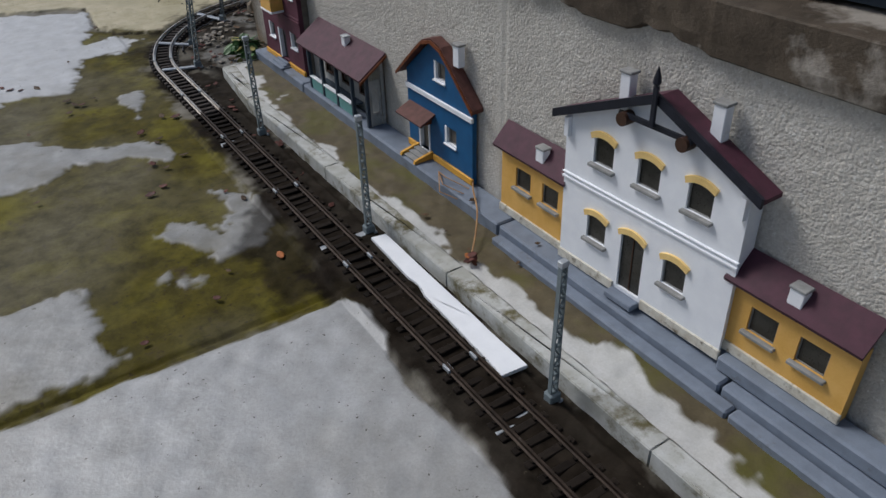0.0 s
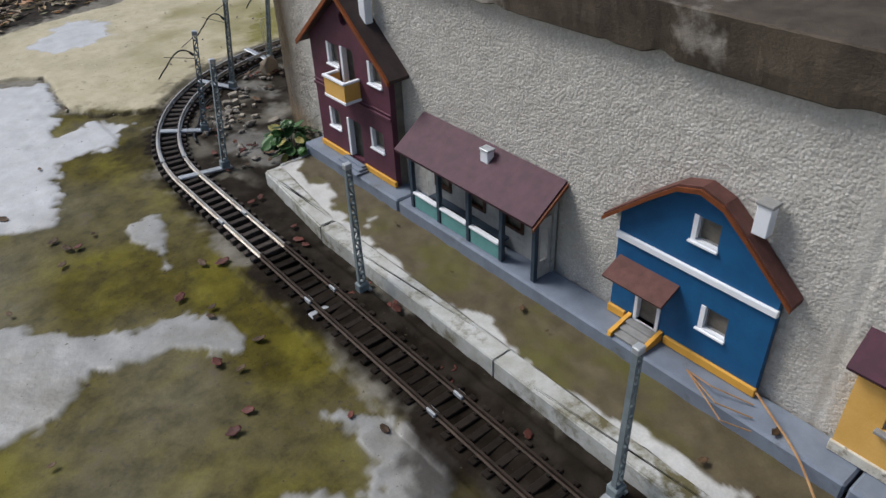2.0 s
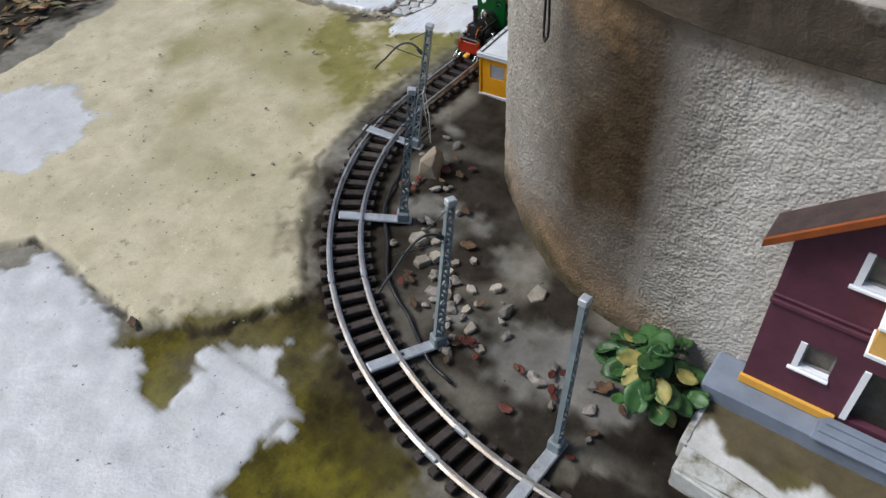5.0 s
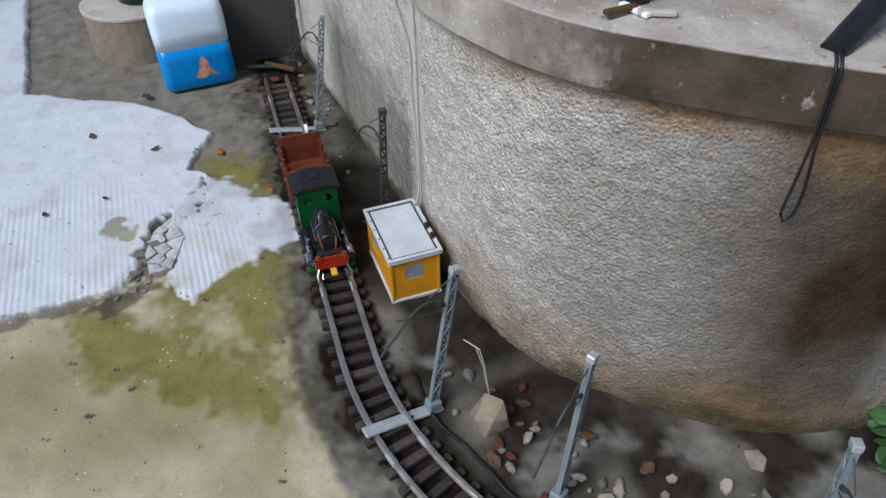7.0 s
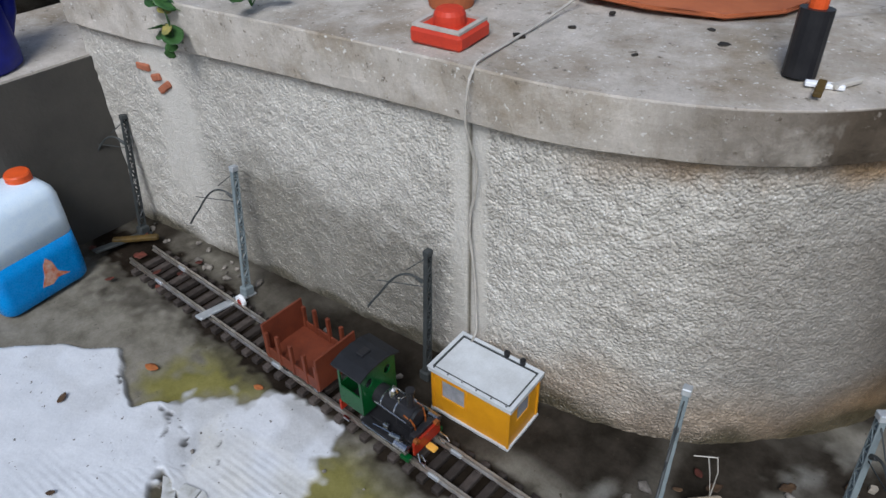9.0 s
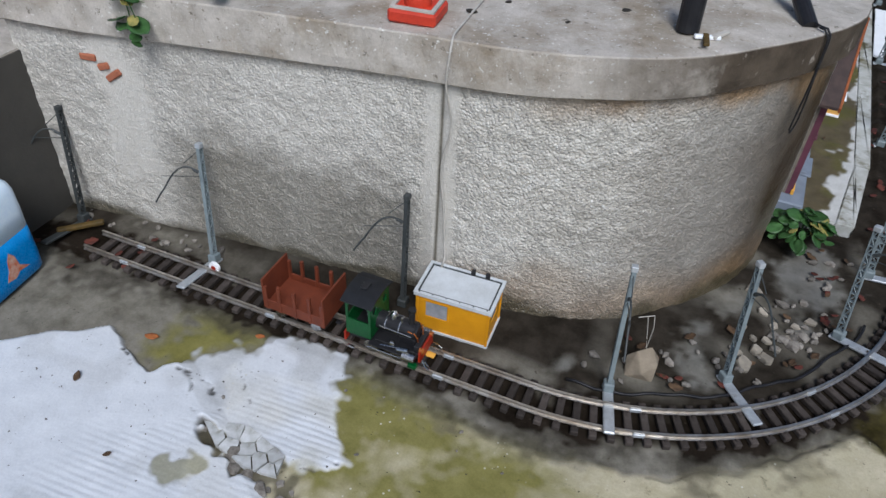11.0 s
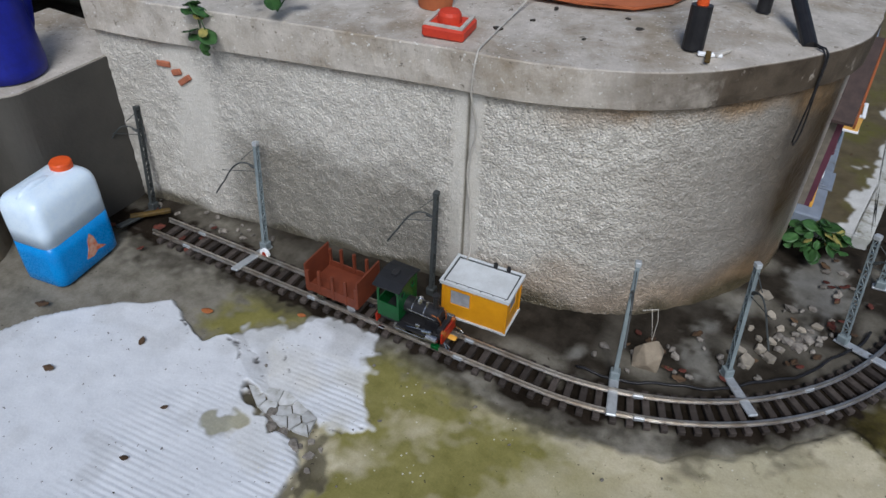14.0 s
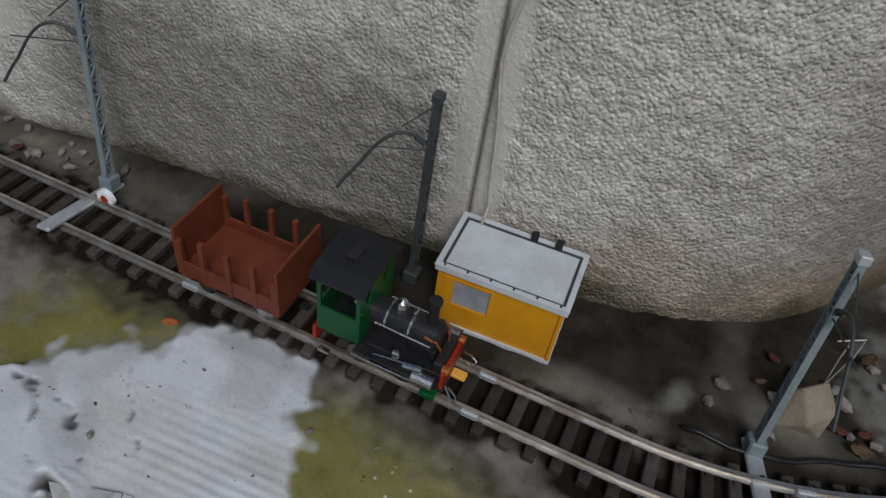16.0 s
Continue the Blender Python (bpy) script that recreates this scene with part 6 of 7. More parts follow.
def clip_outline(poly, px, py, nx, ny):
    """The part of a convex outline on the inner side of a line."""
    out = []
    for (ax, ay), (bx, by) in zip(poly, poly[1:] + poly[:1]):
        da, db = (ax - px) * nx + (ay - py) * ny, (bx - px) * nx + (by - py) * ny
        if da <= 0:
            out.append((ax, ay))
        if da * db < 0:
            out.append((ax + (bx - ax) * da / (da - db), ay + (by - ay) * da / (da - db)))
    return out


rnd_f = random.Random(8)
BROKEN = [(0.872, 2.608), (0.806, 2.586), (0.73, 2.606), (0.722, 2.64), (0.772, 2.648), (0.83, 2.636)]
cells = [(0.855, 2.613), (0.838, 2.625), (0.82, 2.607), (0.808, 2.63), (0.797, 2.6), (0.785, 2.622), (0.768, 2.602), (0.762, 2.63), (0.745, 2.612), (0.738, 2.634), (0.776, 2.643), (0.725, 2.62)]
cells = [(cx + rnd_f.uniform(-0.003, 0.003), cy + rnd_f.uniform(-0.003, 0.003)) for cx, cy in cells]
for cx, cy in cells:
    cell = [(cx - 0.022, cy - 0.022), (cx + 0.022, cy - 0.022), (cx + 0.022, cy + 0.022), (cx - 0.022, cy + 0.022)]
    for ox, oy in cells:
        if (ox, oy) != (cx, cy):
            d = math.hypot(ox - cx, oy - cy)
            nx, ny, gap_ = (ox - cx) / d, (oy - cy) / d, rnd_f.uniform(0.0005, 0.0018)
            cell = clip_outline(cell, (cx + ox) / 2 - nx * gap_, (cy + oy) / 2 - ny * gap_, nx, ny)
    for (ax, ay), (bx, by) in zip(BROKEN, BROKEN[1:] + BROKEN[:1]):
        d = math.hypot(bx - ax, by - ay)
        cell = clip_outline(cell, ax, ay, -(by - ay) / d, (bx - ax) / d) if len(cell) > 2 else cell
    if len(cell) > 2:
        bm = panel([(u - cx, v - cy) for u, v in cell], [], -0.006, rnd_f.uniform(-0.001, 0.0045), to=lambda u, v, d: (u, v, d))
        single("concrete_fragment", bm, M["fragment"], pose(cx, cy, 0.005, rnd_f.uniform(-4, 4), rnd_f.uniform(-4, 4), 0), "pale broken slab fragment lying in the crack", "fragment", "concrete fragments")
for x, y, r in ((0.712, 2.645, 0.007), (0.7, 2.668, 0.009), (0.69, 2.65, 0.005), (0.722, 2.66, 0.005), (0.685, 2.69, 0.006), (0.863, 2.618, 0.005)):
    single("concrete_crumb", flat_shard(r, 0.005, rnd_f.randint(0, 999)), M["rubble"], pose(x, y, -0.002, 3, -4, rnd_f.uniform(0, 180)), "grey concrete crumb lying in the crack", "fragment", "concrete fragments")
for x, y, r, h in ((0.149, 2.113, 0.02, 0.016), (0.133, 2.07, 0.014, 0.014), (0.115, 2.083, 0.017, 0.012), (0.16, 2.09, 0.012, 0.01), (0.153, 1.907, 0.021, 0.008), (0.132, 1.96, 0.013, 0.009), (0.1, 2.05, 0.011, 0.009), (0.12, 2.035, 0.012, 0.01), (0.085, 2.015, 0.013, 0.01), (0.14, 2.04, 0.009, 0.008), (0.11, 1.99, 0.012, 0.007), (0.05, 1.95, 0.014, 0.008), (0.03, 1.92, 0.011, 0.007), (0.075, 1.975, 0.01, 0.008), (0.16, 2.02, 0.01, 0.009)):
    single("stone_shard", flat_shard(r * 0.78, h * 0.75, rnd_f.randint(0, 999)), M["shard"], pose(x, y, 0.0, rnd_f.uniform(-9, 9), rnd_f.uniform(-9, 9), rnd_f.uniform(0, 180)), "pale beige broken stone shard inside the curve", "stone", "stone shards")

# ---- on the terrace ----
knob = thing("plastic_foot", pose(0.752, 2.158, 0.4945, 0, 0, 8), "square red plastic foot with a round knob on the coping", "plastic foot")
part("base", box(-0.036, -0.034, 0, 0.036, 0.034, 0.02, 0.004), M["bell_red"], knob)
part("rim", panel(rect(-0.033, -0.031, 0.033, 0.031), [rect(-0.027, -0.025, 0.027, 0.025)], 0.0201, 0.0235, to=lambda u, v, d: (u, v, d)), M["cord"], knob, "dusty pale rim")
part("knob", lathe([(0.02, 0.0201), (0.019, 0.032), (0.016, 0.037), (0.004, 0.038)], 20), M["bell_red"], knob)
bm = panel([(0.745, 1.945), (0.69, 1.958), (0.608, 1.95), (0.519, 1.922), (0.47, 1.86), (0.455, 1.8), (0.46, 1.6), (0.9, 1.55), (0.93, 1.9)], [], 0.0, 0.006, to=lambda u, v, d: (u, v, d))
bmesh.ops.bevel(bm, geom=list(bm.edges), offset=0.002, segments=2, affect="EDGES")
single("paving_slab", bm, M["terracotta"], pose(0, 0, 0.504), "worn rust-red terracotta slab on the terrace", "slab")
for k, (x, y, r) in enumerate(((0.69, 2.105, 0.009), (0.654, 2.045, 0.005), (0.641, 1.975, 0.006), (0.515, 1.965, 0.006), (0.485, 2.0, 0.008), (0.55, 2.08, 0.004))):
    i = near_wall(x, y + 0.12)
    single("dead_leaf", flat_shard(r, 0.0025, 40 + k), M["leaf_dark"], pose(x, y, float(cap_top(WALL_S[i])) + 0.001, 4, -3, 50 * k), "dark shrivelled leaf on the concrete terrace", "leaf", "dead leaves")
pot2 = thing("flower_pot", pose(0.835, 2.06, 0.493), "small terracotta flower pot", "flower pot")
part("bowl", lathe([(0.03, 0), (0.04, 0.07), (0.045, 0.07), (0.045, 0.085), (0.038, 0.085)], 24), M["terracotta"], pot2)
for (x, y, tip, top_m, label) in ((0.389, 2.04, (0.02, -0.06, 0.55), M["orange"], "thick black sleeve of an upright orange pole"), (0.232, 1.935, (0.24, -0.5, 0.22), M["steel"], "slim black sleeve with a bright steel pole leaning"), (0.325, 1.82, (0.02, -0.05, 0.5), M["black"], "slim black pole foot")):
    pl = thing("pole", pose(x, y, 0.5115), label + " on the terrace", "pole")
    big = top_m is M["orange"]
    tv = Vector(tip).normalized()
    part("sleeve", rod((0, 0, 0), tv * (0.066 if big else 0.11), 0.0165 if big else 0.012, n=16), M["black"], pl)
    part("shaft", rod(tv * 0.06, tv * 0.6, 0.009 if big else 0.005, n=12), top_m, pl)
for k, (dx, dy, a) in enumerate(((-0.03, 0.02, 20), (-0.045, 0.005, 65), (-0.03, 0.035, 100))):
    single("wood_scrap", box(-0.018, -0.004, 0, 0.018, 0.004, 0.005, 0.001), (M["white"], M["cord"], M["yellow_wood"])[k], pose(0.389 + dx, 2.035 + dy, 0.512 + 0.001 * k, 0, 0, a), "small pale wood scrap beside the pole foot", "scrap", "wood scraps")
wire = [(0.69, 1.97, 0.513), (0.69, 2.06, 0.501), (0.682, 2.15, 0.5), (0.676, 2.202, 0.5), (0.672, 2.218, 0.488), (0.674, 2.222, 0.435), (0.67, 2.205, 0.36), (0.684, 2.201, 0.28), (0.676, 2.2, 0.2), (0.672, 2.2, 0.14), (0.667, 2.205, 0.1), (0.668, 2.214, 0.085)]
single("power_cord", tube(spline(wire, 0.012), 0.0018, 6), M["cord"], label="thin grey cord hanging down the wall to the hut", category="cord", smooth=True)
k = near_wall(0.222, 1.94)
sp, sn = WALL[k], WALL_N[k]
drop = lambda o, z, side: (sp.x + sn.x * o - sn.y * side, sp.y + sn.y * o + sn.x * side, z)
loop = [(0.232, 1.933, 0.52), drop(0.005, 0.519, 0), drop(0.021, 0.512, 0.002), drop(0.022, 0.45, 0.003), drop(0.021, 0.39, 0.008), drop(0.02, 0.36, 0.006), drop(0.02, 0.352, 0.0), drop(0.02, 0.36, -0.004), drop(0.021, 0.4, -0.002), drop(0.022, 0.45, 0.0), drop(0.021, 0.51, -0.002), drop(0.004, 0.518, -0.003)]
single("strap", tube(spline(loop, 0.008), 0.0016, 6), M["black"], label="dark looped strap hanging over the coping", category="strap", smooth=True)

# broken plaster that bares brick near the end wall
for k, (x, z, w) in enumerate(((1.315, 0.345, 0.03), (1.29, 0.332, 0.022), (1.272, 0.318, 0.034))):
    i = near_wall(x, 2.27)
    p, n = WALL[i], WALL_N[i]
    single("bare_brick", box(-w / 2, -0.003, -0.006, w / 2, 0.004, 0.006, 0.002), M["brick"], Matrix.Translation((p.x + n.x * 0.002, p.y + n.y * 0.002, z)) @ Matrix.Rotation(math.atan2(n.y, n.x) - math.pi / 2, 4, "Z") @ Matrix.Rotation(0.3 * k, 4, "Y"), "bare red brick in the broken plaster", "brick", "bare bricks")

# ---- leaves, rubble and plants ----


def leaf_mesh(name, length, width, curl, material_, lobes=0):
    bm = bmesh.new()
    rows = 7
    grid = []
    for i in range(rows):
        t = i / (rows - 1)
        w = width * math.sin(math.pi * min(1, t * 0.92 + 0.05)) ** 0.8 * (1 + 0.25 * lobes * math.sin(t * 14))
        row = []
        for j in (-1, -0.5, 0, 0.5, 1):
            row.append(bm.verts.new((length * (t - 0.5), w * j, 0.55 * curl * length * ((t - 0.5) ** 2 * 1.2 + abs(j) * 0.22 * (1 + 0.5 * math.sin(i * 2.1))))))
        grid.append(row)
    for a, b in zip(grid, grid[1:]):
        for j in range(4):
            bm.faces.new((a[j], a[j + 1], b[j + 1], b[j]))
    r = bmesh.ops.extrude_face_region(bm, geom=list(bm.faces))
    for v in r["geom"]:
        if isinstance(v, bmesh.types.BMVert):
            v.co.z += 0.0006
    return mesh_of(name, bm, material_, True)


def scatter(name, meshes, spots, label, category, group, lift=0.002, tilt=0.18, seed=1, size=(0.8, 1.25)):
    rnd = random.Random(seed)
    for x, y, z in spots:
        ob = new(name, rnd.choice(meshes))
        k = rnd.uniform(*size)
        ob.matrix_world = Matrix.Translation((x, y, z + lift)) @ Euler((rnd.uniform(-tilt, tilt), rnd.uniform(-tilt, tilt), rnd.uniform(0, 6.28))).to_matrix().to_4x4() @ Matrix.Scale(k, 4)
        tagged(ob, label, category, group)


rnd = random.Random(11)


def spots_in(n, x0, x1, y0, y1, z=0.0, keep=lambda x, y: True):
    out = []
    while len(out) < n:
        x, y = rnd.uniform(x0, x1), rnd.uniform(y0, y1)
        if keep(x, y):
            out.append((x, y, z))
    return out


RED = [leaf_mesh("dead_leaf", 0.021, 0.007, 0.22, M["leaf_red"], 1), leaf_mesh("dead_leaf", 0.015, 0.005, 0.3, M["leaf_red"])]
BROWN = [leaf_mesh("dead_leaf", 0.022, 0.0065, 0.3, M["leaf_brown"], 1), leaf_mesh("dead_leaf", 0.015, 0.0045, 0.4, M["leaf_brown"])]
ORANGE = [leaf_mesh("dead_leaf", 0.02, 0.006, 0.12, M["leaf_orange"])]
yard = [(-0.362, 1.079), (-0.282, 1.32), (-0.524, 1.901), (-0.345, 1.696), (-0.202, 1.446), (-0.3, 1.18), (-0.33, 1.1), (-0.27, 1.34), (-0.3, 1.4), (-0.25, 1.22), (-0.5, 1.88), (-0.46, 1.87), (-0.54, 1.93), (-0.41, 1.72), (-0.38, 1.67), (-0.21, 0.95), (-0.23, 1.0)]
scatter("dead_leaf", BROWN, [(x, y, 0.003) for x, y in yard[1::2]], "brown curled dead leaf on the mossy concrete", "leaf", "dead leaves", seed=2)
scatter("dead_leaf", RED, [(x, y, 0.003) for x, y in yard[::2]], "dark red dead leaf on the mossy concrete", "leaf", "dead leaves", seed=3)
scatter("dead_leaf", BROWN, spots_in(9, -0.6, -0.2, 0.65, 2.4, 0.004), "brown curled dead leaf on the mossy concrete", "leaf", "dead leaves", seed=4)
scatter("dead_leaf", RED, spots_in(3, -0.55, -0.2, 0.6, 1.6, 0.004), "dark red dead leaf on the mossy concrete", "leaf", "dead leaves", seed=14)
scatter("dead_leaf", ORANGE, [(-0.228, 0.72, 0.002), (1.056, 2.514, 0.006), (0.9, 2.43, 0.003)], "orange dead leaf lying flat", "leaf", "dead leaves", seed=5, lift=0.001, tilt=0.06)
scatter("dead_leaf", RED, spots_in(16, -0.09, -0.045, 0.75, 1.75, 0.004) + spots_in(8, 1.2, 1.42, 2.31, 2.46, 0.006) + [(1.3, 2.45, 0.008), (1.24, 2.39, 0.018)], "dark red dead leaf beside the track", "leaf", "dead leaves", seed=6)
scatter("dead_leaf", BROWN, [(1.093, 2.635, 0.012), (1.18, 2.76, 0.012), (0.93, 2.82, 0.012), (1.33, 2.66, 0.006), (0.95, 2.72, 0.012)], "dark curled leaf on the pale slab", "leaf", "dead leaves", seed=7)
inside_curve = lambda x, y: 0.33 < math.hypot(x - CENTRE[0], y - CENTRE[1]) < 0.53 and y > 1.7 and math.hypot(x - 0.55, y - 1.72) > 0.47
scatter("dead_leaf", BROWN + RED, spots_in(34, -0.06, 0.35, 1.72, 2.25, 0.005, inside_curve), "dead leaf among the rubble inside the curve", "leaf", "dead leaves", seed=8)
scatter("dead_leaf", BROWN, [(0.03, 0.5 + 0.07 * k, 0.033) for k in range(3)] + [(0.06, 0.92, 0.033), (0.07, 0.98, 0.033), (0.05, 1.12, 0.033), (0.075, 0.42, 0.033), (0.11, 0.6, 0.056), (0.115, 0.42, 0.056), (0.07, 1.3, 0.033)], "brown dead leaf on the platform", "leaf", "dead leaves", seed=9, size=(0.4, 0.8))
stones = [mesh_of("rubble_stone", rock(0.011, (1.3, 0.9, 0.6), s, 1), M["rubble"]) for s in (1.1, 4.7, 8.3, 12.9)]
spread = [(0.07 + rnd.gauss(0, 0.035), 2.02 + rnd.gauss(0, 0.04), 0.003) for _ in range(18)]
spread = [s for s in spread if inside_curve(s[0], s[1])]
scatter("rubble_stone", stones, spread, "grey broken rubble stone inside the curve", "stone", "rubble stones", seed=10, size=(0.4, 1.1))
scatter("rubble_stone", stones, spots_in(40, -0.06, 0.4, 1.72, 2.25, 0.003, inside_curve), "small grey rubble stone on bare earth", "stone", "rubble stones", seed=11, size=(0.25, 0.8))
scatter("rubble_stone", stones, spots_in(22, 0.75, 1.4, 2.25, 2.33, 0.002, lambda x, y: y > 2.235 + (x - 0.7) * 0.07), "small grey stone between wall and track", "stone", "rubble stones", seed=12, size=(0.2, 0.7))
scatter("rubble_stone", stones, spots_in(40, -0.08, 0.9, 2.42, 3.0, 0.004, lambda x, y: math.hypot(x - CENTRE[0], y - CENTRE[1]) > 0.68), "pale crumb of concrete on the yard", "stone", "concrete crumbs", seed=13, size=(0.12, 0.35))
scatter("rubble_stone", [mesh_of("rubble_stone", rock(0.03, (1.2, 0.85, 0.3), 5.5, 2), M["rubble"])], [(0.785, 2.655, 0.002), (0.76, 2.66, 0.001), (0.8, 2.635, 0.002), (0.735, 2.67, 0.001)], "broken flat piece of the cracked slab", "stone", "slab pieces", seed=15, tilt=0.12, size=(0.35, 0.8))


def build_plant(at, n, spread_, seed, label, overhang=False):
    pl = thing("plant", pose(*at), label, "plant")
    r = random.Random(seed)
    big = [leaf_mesh("leaf", 0.036, 0.014, 0.35, M["leaf_green"]), leaf_mesh("leaf", 0.026, 0.011, 0.5, M["leaf_green"]), leaf_mesh("leaf", 0.03, 0.01, 0.4, M["leaf_yellow"])]
    for k in range(n):
        a, u = r.uniform(0, 6.28), r.random() ** 0.6
        tip = Vector((math.cos(a) * u * spread_, math.sin(a) * u * spread_, (0.075 * (1 - 0.6 * u) + r.uniform(-0.01, 0.012)) if not overhang else -r.uniform(-0.01, 0.07)))
        if k % 3 == 0:
            part("stem", tube([(0, 0, 0), tip * 0.5 + Vector((0, 0, 0.012)), tip], 0.0011, 5), M["leaf_green"], pl)
        ob = new("leaf", big[2] if r.random() < 0.12 else r.choice(big[:2]))
        ob.parent = pl
        ob.matrix_local = Matrix.Translation(tip) @ Euler((r.uniform(-0.5, 0.5), r.uniform(-0.2, 0.7), a)).to_matrix().to_4x4() @ Matrix.Scale(r.uniform(0.7, 1.2), 4)


build_plant((0.095, 1.715, 0.0), 62, 0.062, 21, "bushy green weed with a few yellow leaves at the wall foot")
build_plant((1.19, 2.285, 0.477), 14, 0.03, 22, "small green weed hanging over the coping", True)
build_plant((1.06, 2.22, 0.484), 16, 0.045, 23, "green leafy weed on the terrace edge")

# dried flower hanging from the step over the platform
flower = thing("dried_flower", pose(0, 0, 0), "dried flower on a bent stalk across the platform", "flower")
part("stalk", tube(spline([(0.15, 0.655, 0.062), (0.125, 0.62, 0.066), (0.095, 0.565, 0.058), (0.055, 0.515, 0.046), (0.02, 0.478, 0.038)], 0.01), 0.0016, 6), M["stem"], flower, "pale dry stalk")
for k in range(9):
    ob = new("petal", RED[k % 2] if k % 3 else ORANGE[0])
    ob.parent = flower
    ob.matrix_local = Matrix.Translation((0.012 + 0.006 * math.cos(k * 2.4), 0.468 + 0.008 * math.sin(k * 2.4), 0.036 + 0.0012 * k)) @ Euler((0.5 * math.sin(k), 0.5 * math.cos(k * 1.3), k * 0.7)).to_matrix().to_4x4() @ Matrix.Scale(0.8, 4)
for k in range(3):
    part("twig", tube([(0.13 - 0.02 * k, 0.64 - 0.01 * k, 0.057), (0.11 - 0.02 * k, 0.69 - 0.02 * k, 0.066), (0.12, 0.73, 0.058)], 0.001, 5), M["stem"], flower)

# ---- far side of the yard ----
block = [(1.63 + 0.125 * math.cos(a), 2.665 + 0.125 * math.sin(a)) for a in (2 * math.pi * k / 40 for k in range(40))]
bm = panel(block, [], -0.01, 0.108, to=lambda u, v, d: (u, v, d))
single("low_wall", bm, M["stone"], label="low round concrete block behind the jerrycan", category="wall", kind="structure")
bm = lathe([(0.127, 0.1085), (0.1275, 0.114), (0.124, 0.1165), (0.02, 0.1168)], 40, at=(1.63, 2.665, 0))
single("block_slab", bm, M["cap"], label="pale worn slab on the round block", category="slab", kind="structure")
bucket = thing("bucket", pose(1.63, 2.645, 0.117), "dark green plastic bucket on the round block", "bucket")
part("body", lathe([(0.054, 0), (0.057, 0.002), (0.06, 0.02), (0.061, 0.022), (0.098, 0.19), (0.094, 0.19), (0.056, 0.01)], 32), M["bucket_green"], bucket, smooth=True)
part("rim", lathe([(0.098, 0.186), (0.103, 0.187), (0.103, 0.196), (0.094, 0.197)], 32), M["bucket_green"], bucket)


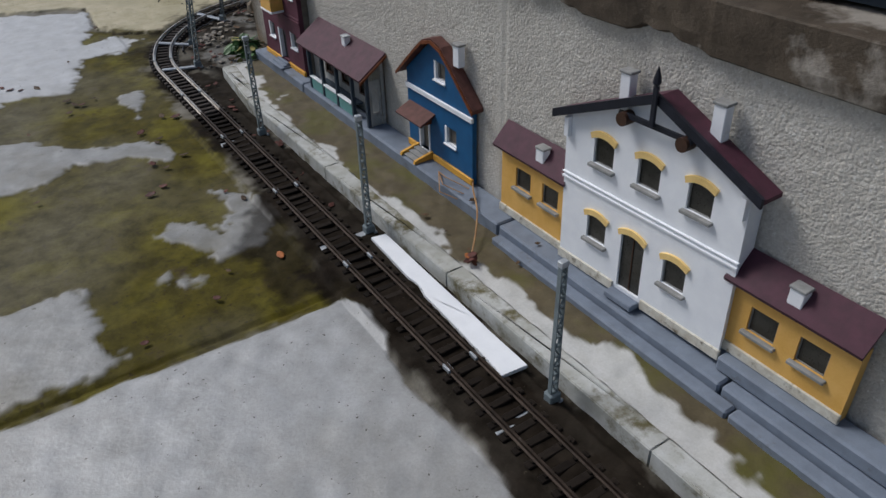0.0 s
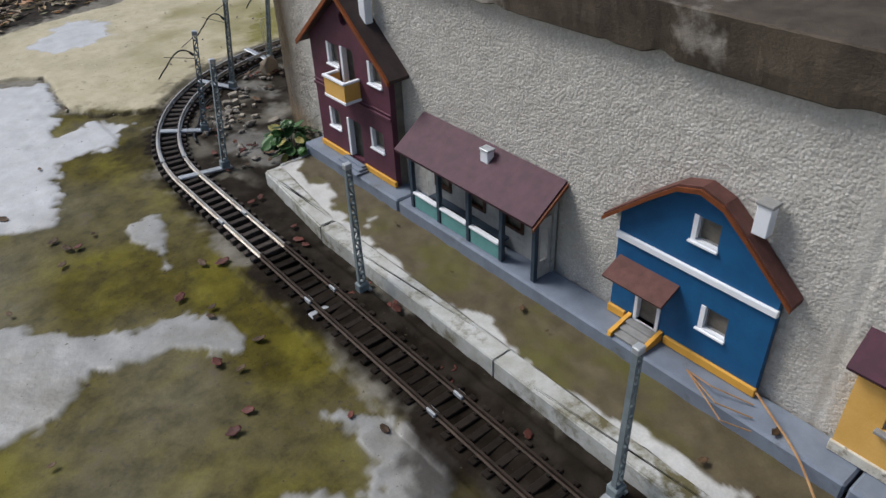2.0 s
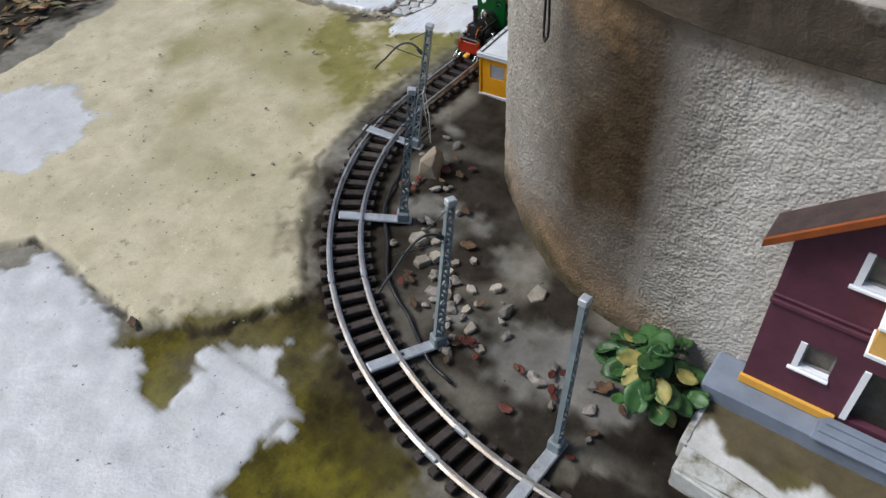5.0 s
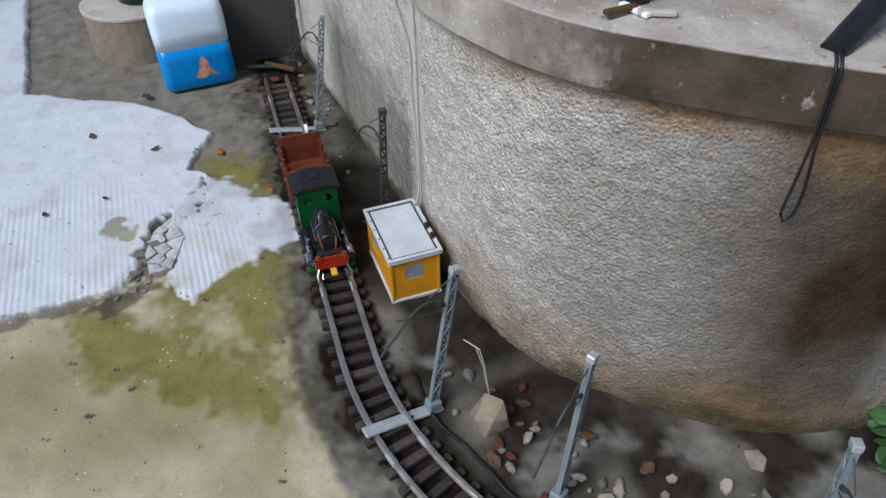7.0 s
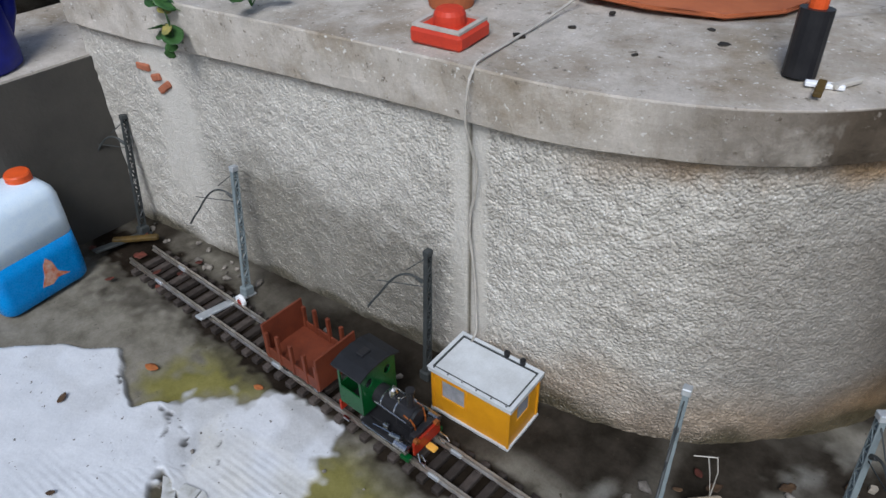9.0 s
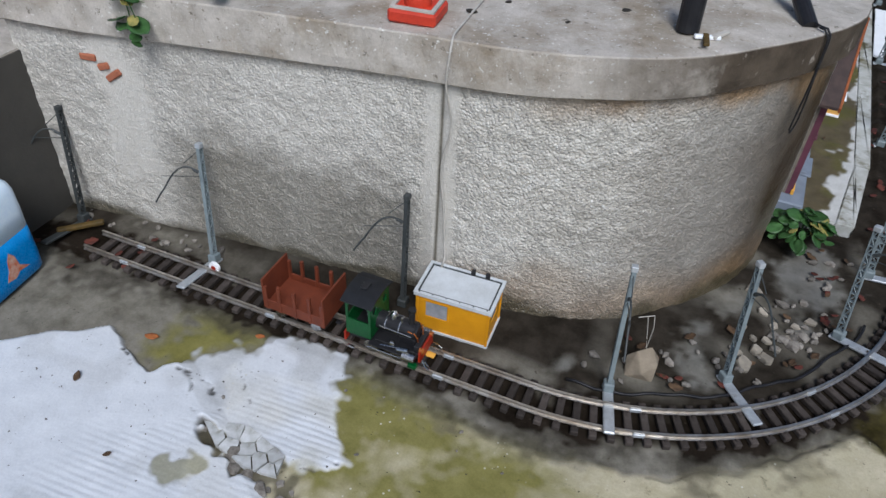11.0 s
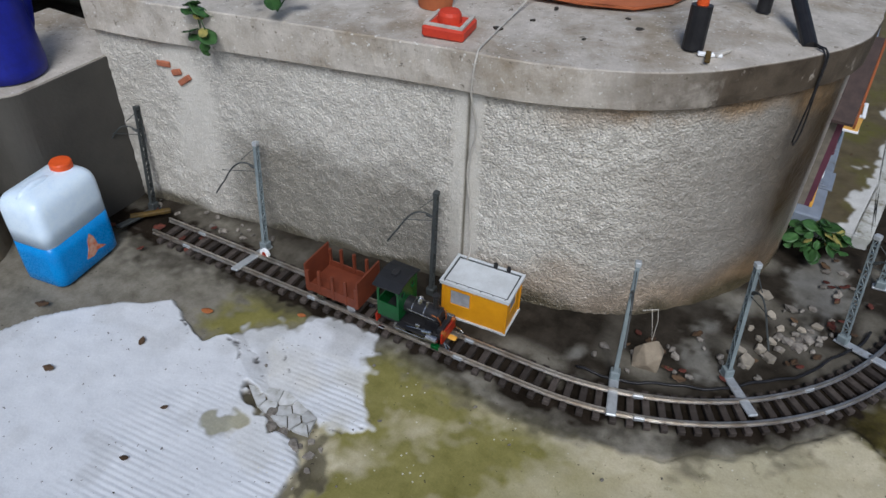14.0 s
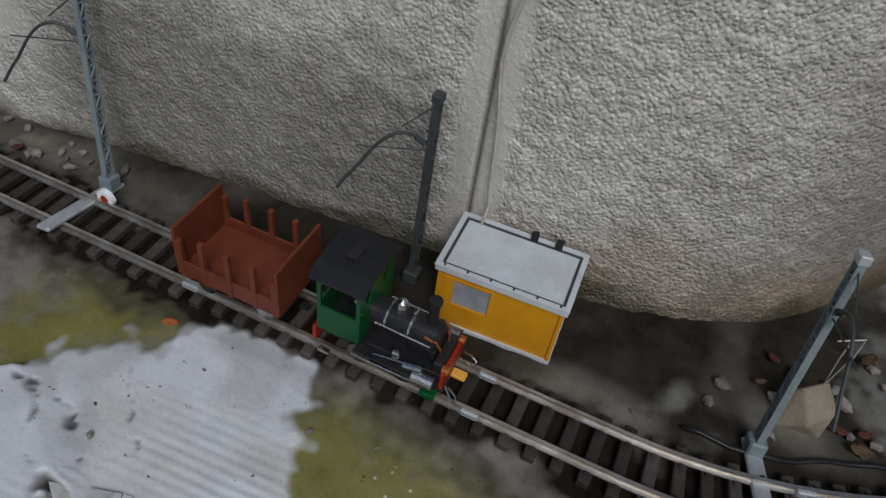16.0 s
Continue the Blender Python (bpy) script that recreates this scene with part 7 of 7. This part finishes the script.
def build_litter():
    """Fallen leaves and crumbs heaped along the far edge of the yard."""
    r = random.Random(31)
    verts, faces = [], []
    while len(faces) < 5200:
        x, y = r.uniform(-1.2, 0.95), r.uniform(3.1, 4.3)
        if y < 3.16 + 0.28 * (x + 0.3) + r.gauss(0, 0.02) or y < 3.1:
            continue
        a, l, w, z, t = r.uniform(0, 6.28), r.uniform(0.012, 0.03), r.uniform(0.005, 0.011), r.uniform(0.002, 0.016), r.uniform(-0.006, 0.008)
        c, s = math.cos(a), math.sin(a)
        k = len(verts)
        for u, v, h in ((-l, 0, 0), (-l * 0.2, -w, t), (l, 0, 0.002), (0, w, t)):
            verts.append((x + c * u - s * v, y + s * u + c * v, z + h))
        faces += [(k, k + 1, k + 2), (k, k + 2, k + 3)]
    me = bpy.data.meshes.new("leaf_litter")
    me.from_pydata(verts, [], faces)
    m, nt, p, co = material("leaf_litter")
    geo = nt.nodes.new("ShaderNodeNewGeometry")
    rp = nt.nodes.new("ShaderNodeValToRGB")
    for k, (pos, c) in enumerate(((0.0, (0.05, 0.03, 0.015)), (0.35, (0.16, 0.1, 0.035)), (0.6, (0.1, 0.1, 0.03)), (0.8, (0.3, 0.12, 0.03)), (1.0, (0.35, 0.26, 0.12)))):
        e = rp.color_ramp.elements[k] if k < 2 else rp.color_ramp.elements.new(pos)
        e.position, e.color = pos, rgba(c)
    nt.links.new(geo.outputs["Random Per Island"], rp.inputs["Fac"])
    nt.links.new(rp.outputs["Color"], p.inputs["Base Color"])
    p.inputs["Roughness"].default_value = 0.6
    me.materials.append(m)
    tagged(new("leaf_litter", me), "brown and orange fallen leaves along the yard edge", "leaves", kind="stuff")


build_litter()
boat = thing("toy_boat", pose(0.46, 3.53, 0.012, 0, 0, 8), "white and blue plastic toy boat among fallen leaves", "toy boat")
hull = [(-0.13, -0.05), (0.08, -0.05), (0.15, 0.0), (0.08, 0.05), (-0.13, 0.05)]
bm = panel(hull, [], 0.0, 0.03, to=lambda u, v, d: (u, v, d))
bmesh.ops.bevel(bm, geom=list(bm.edges), offset=0.006, segments=2, affect="EDGES")
part("hull", bm, M["deep_blue"], boat, "dark blue hull")
bm = panel([(u * 0.97, v * 0.97) for u, v in hull], [], 0.0302, 0.06, to=lambda u, v, d: (u, v, d))
bmesh.ops.bevel(bm, geom=list(bm.edges), offset=0.006, segments=2, affect="EDGES")
part("deck", bm, M["white"], boat, "white deck")
tray = thing("flat_wagon", pose(-0.13, 3.6, 0.014, 0, 0, 14), "rust-brown model flat wagon lying in the leaves", "wagon")
part("deck", box(-0.12, -0.035, 0.02, 0.12, 0.035, 0.03, 0.001), M["wagon"], tray)
for y in (-0.035, 0.032):
    part("side_board", box(-0.12, y, 0.0302, 0.12, y + 0.003, 0.046, 0.0008), M["leaf_orange"], tray, "orange-brown side board")
    for k in range(5):
        part("stake", box(-0.11 + 0.052 * k, y - 0.002, 0.02, -0.104 + 0.052 * k, y + 0.005, 0.05), M["wagon"], tray)
for x in (-0.08, 0.08):
    part("bogie", box(x - 0.02, -0.025, 0.0, x + 0.02, 0.025, 0.0198, 0.002), M["black"], tray)

crate = thing("storage_box", pose(0.42, 0.02, 0.5125, 0, 0, 4), "dark navy plastic storage box on the terrace", "box")
bm = box(-0.2, -0.22, 0, 0.2, 0.22, 0.16)
bmesh.ops.bevel(bm, geom=list(bm.edges), offset=0.012, segments=2, affect="EDGES")
part("body", bm, M["slate"], crate)
part("lid", box(-0.205, -0.225, 0.1602, 0.205, 0.225, 0.185, 0.006), M["black_blue"], crate)
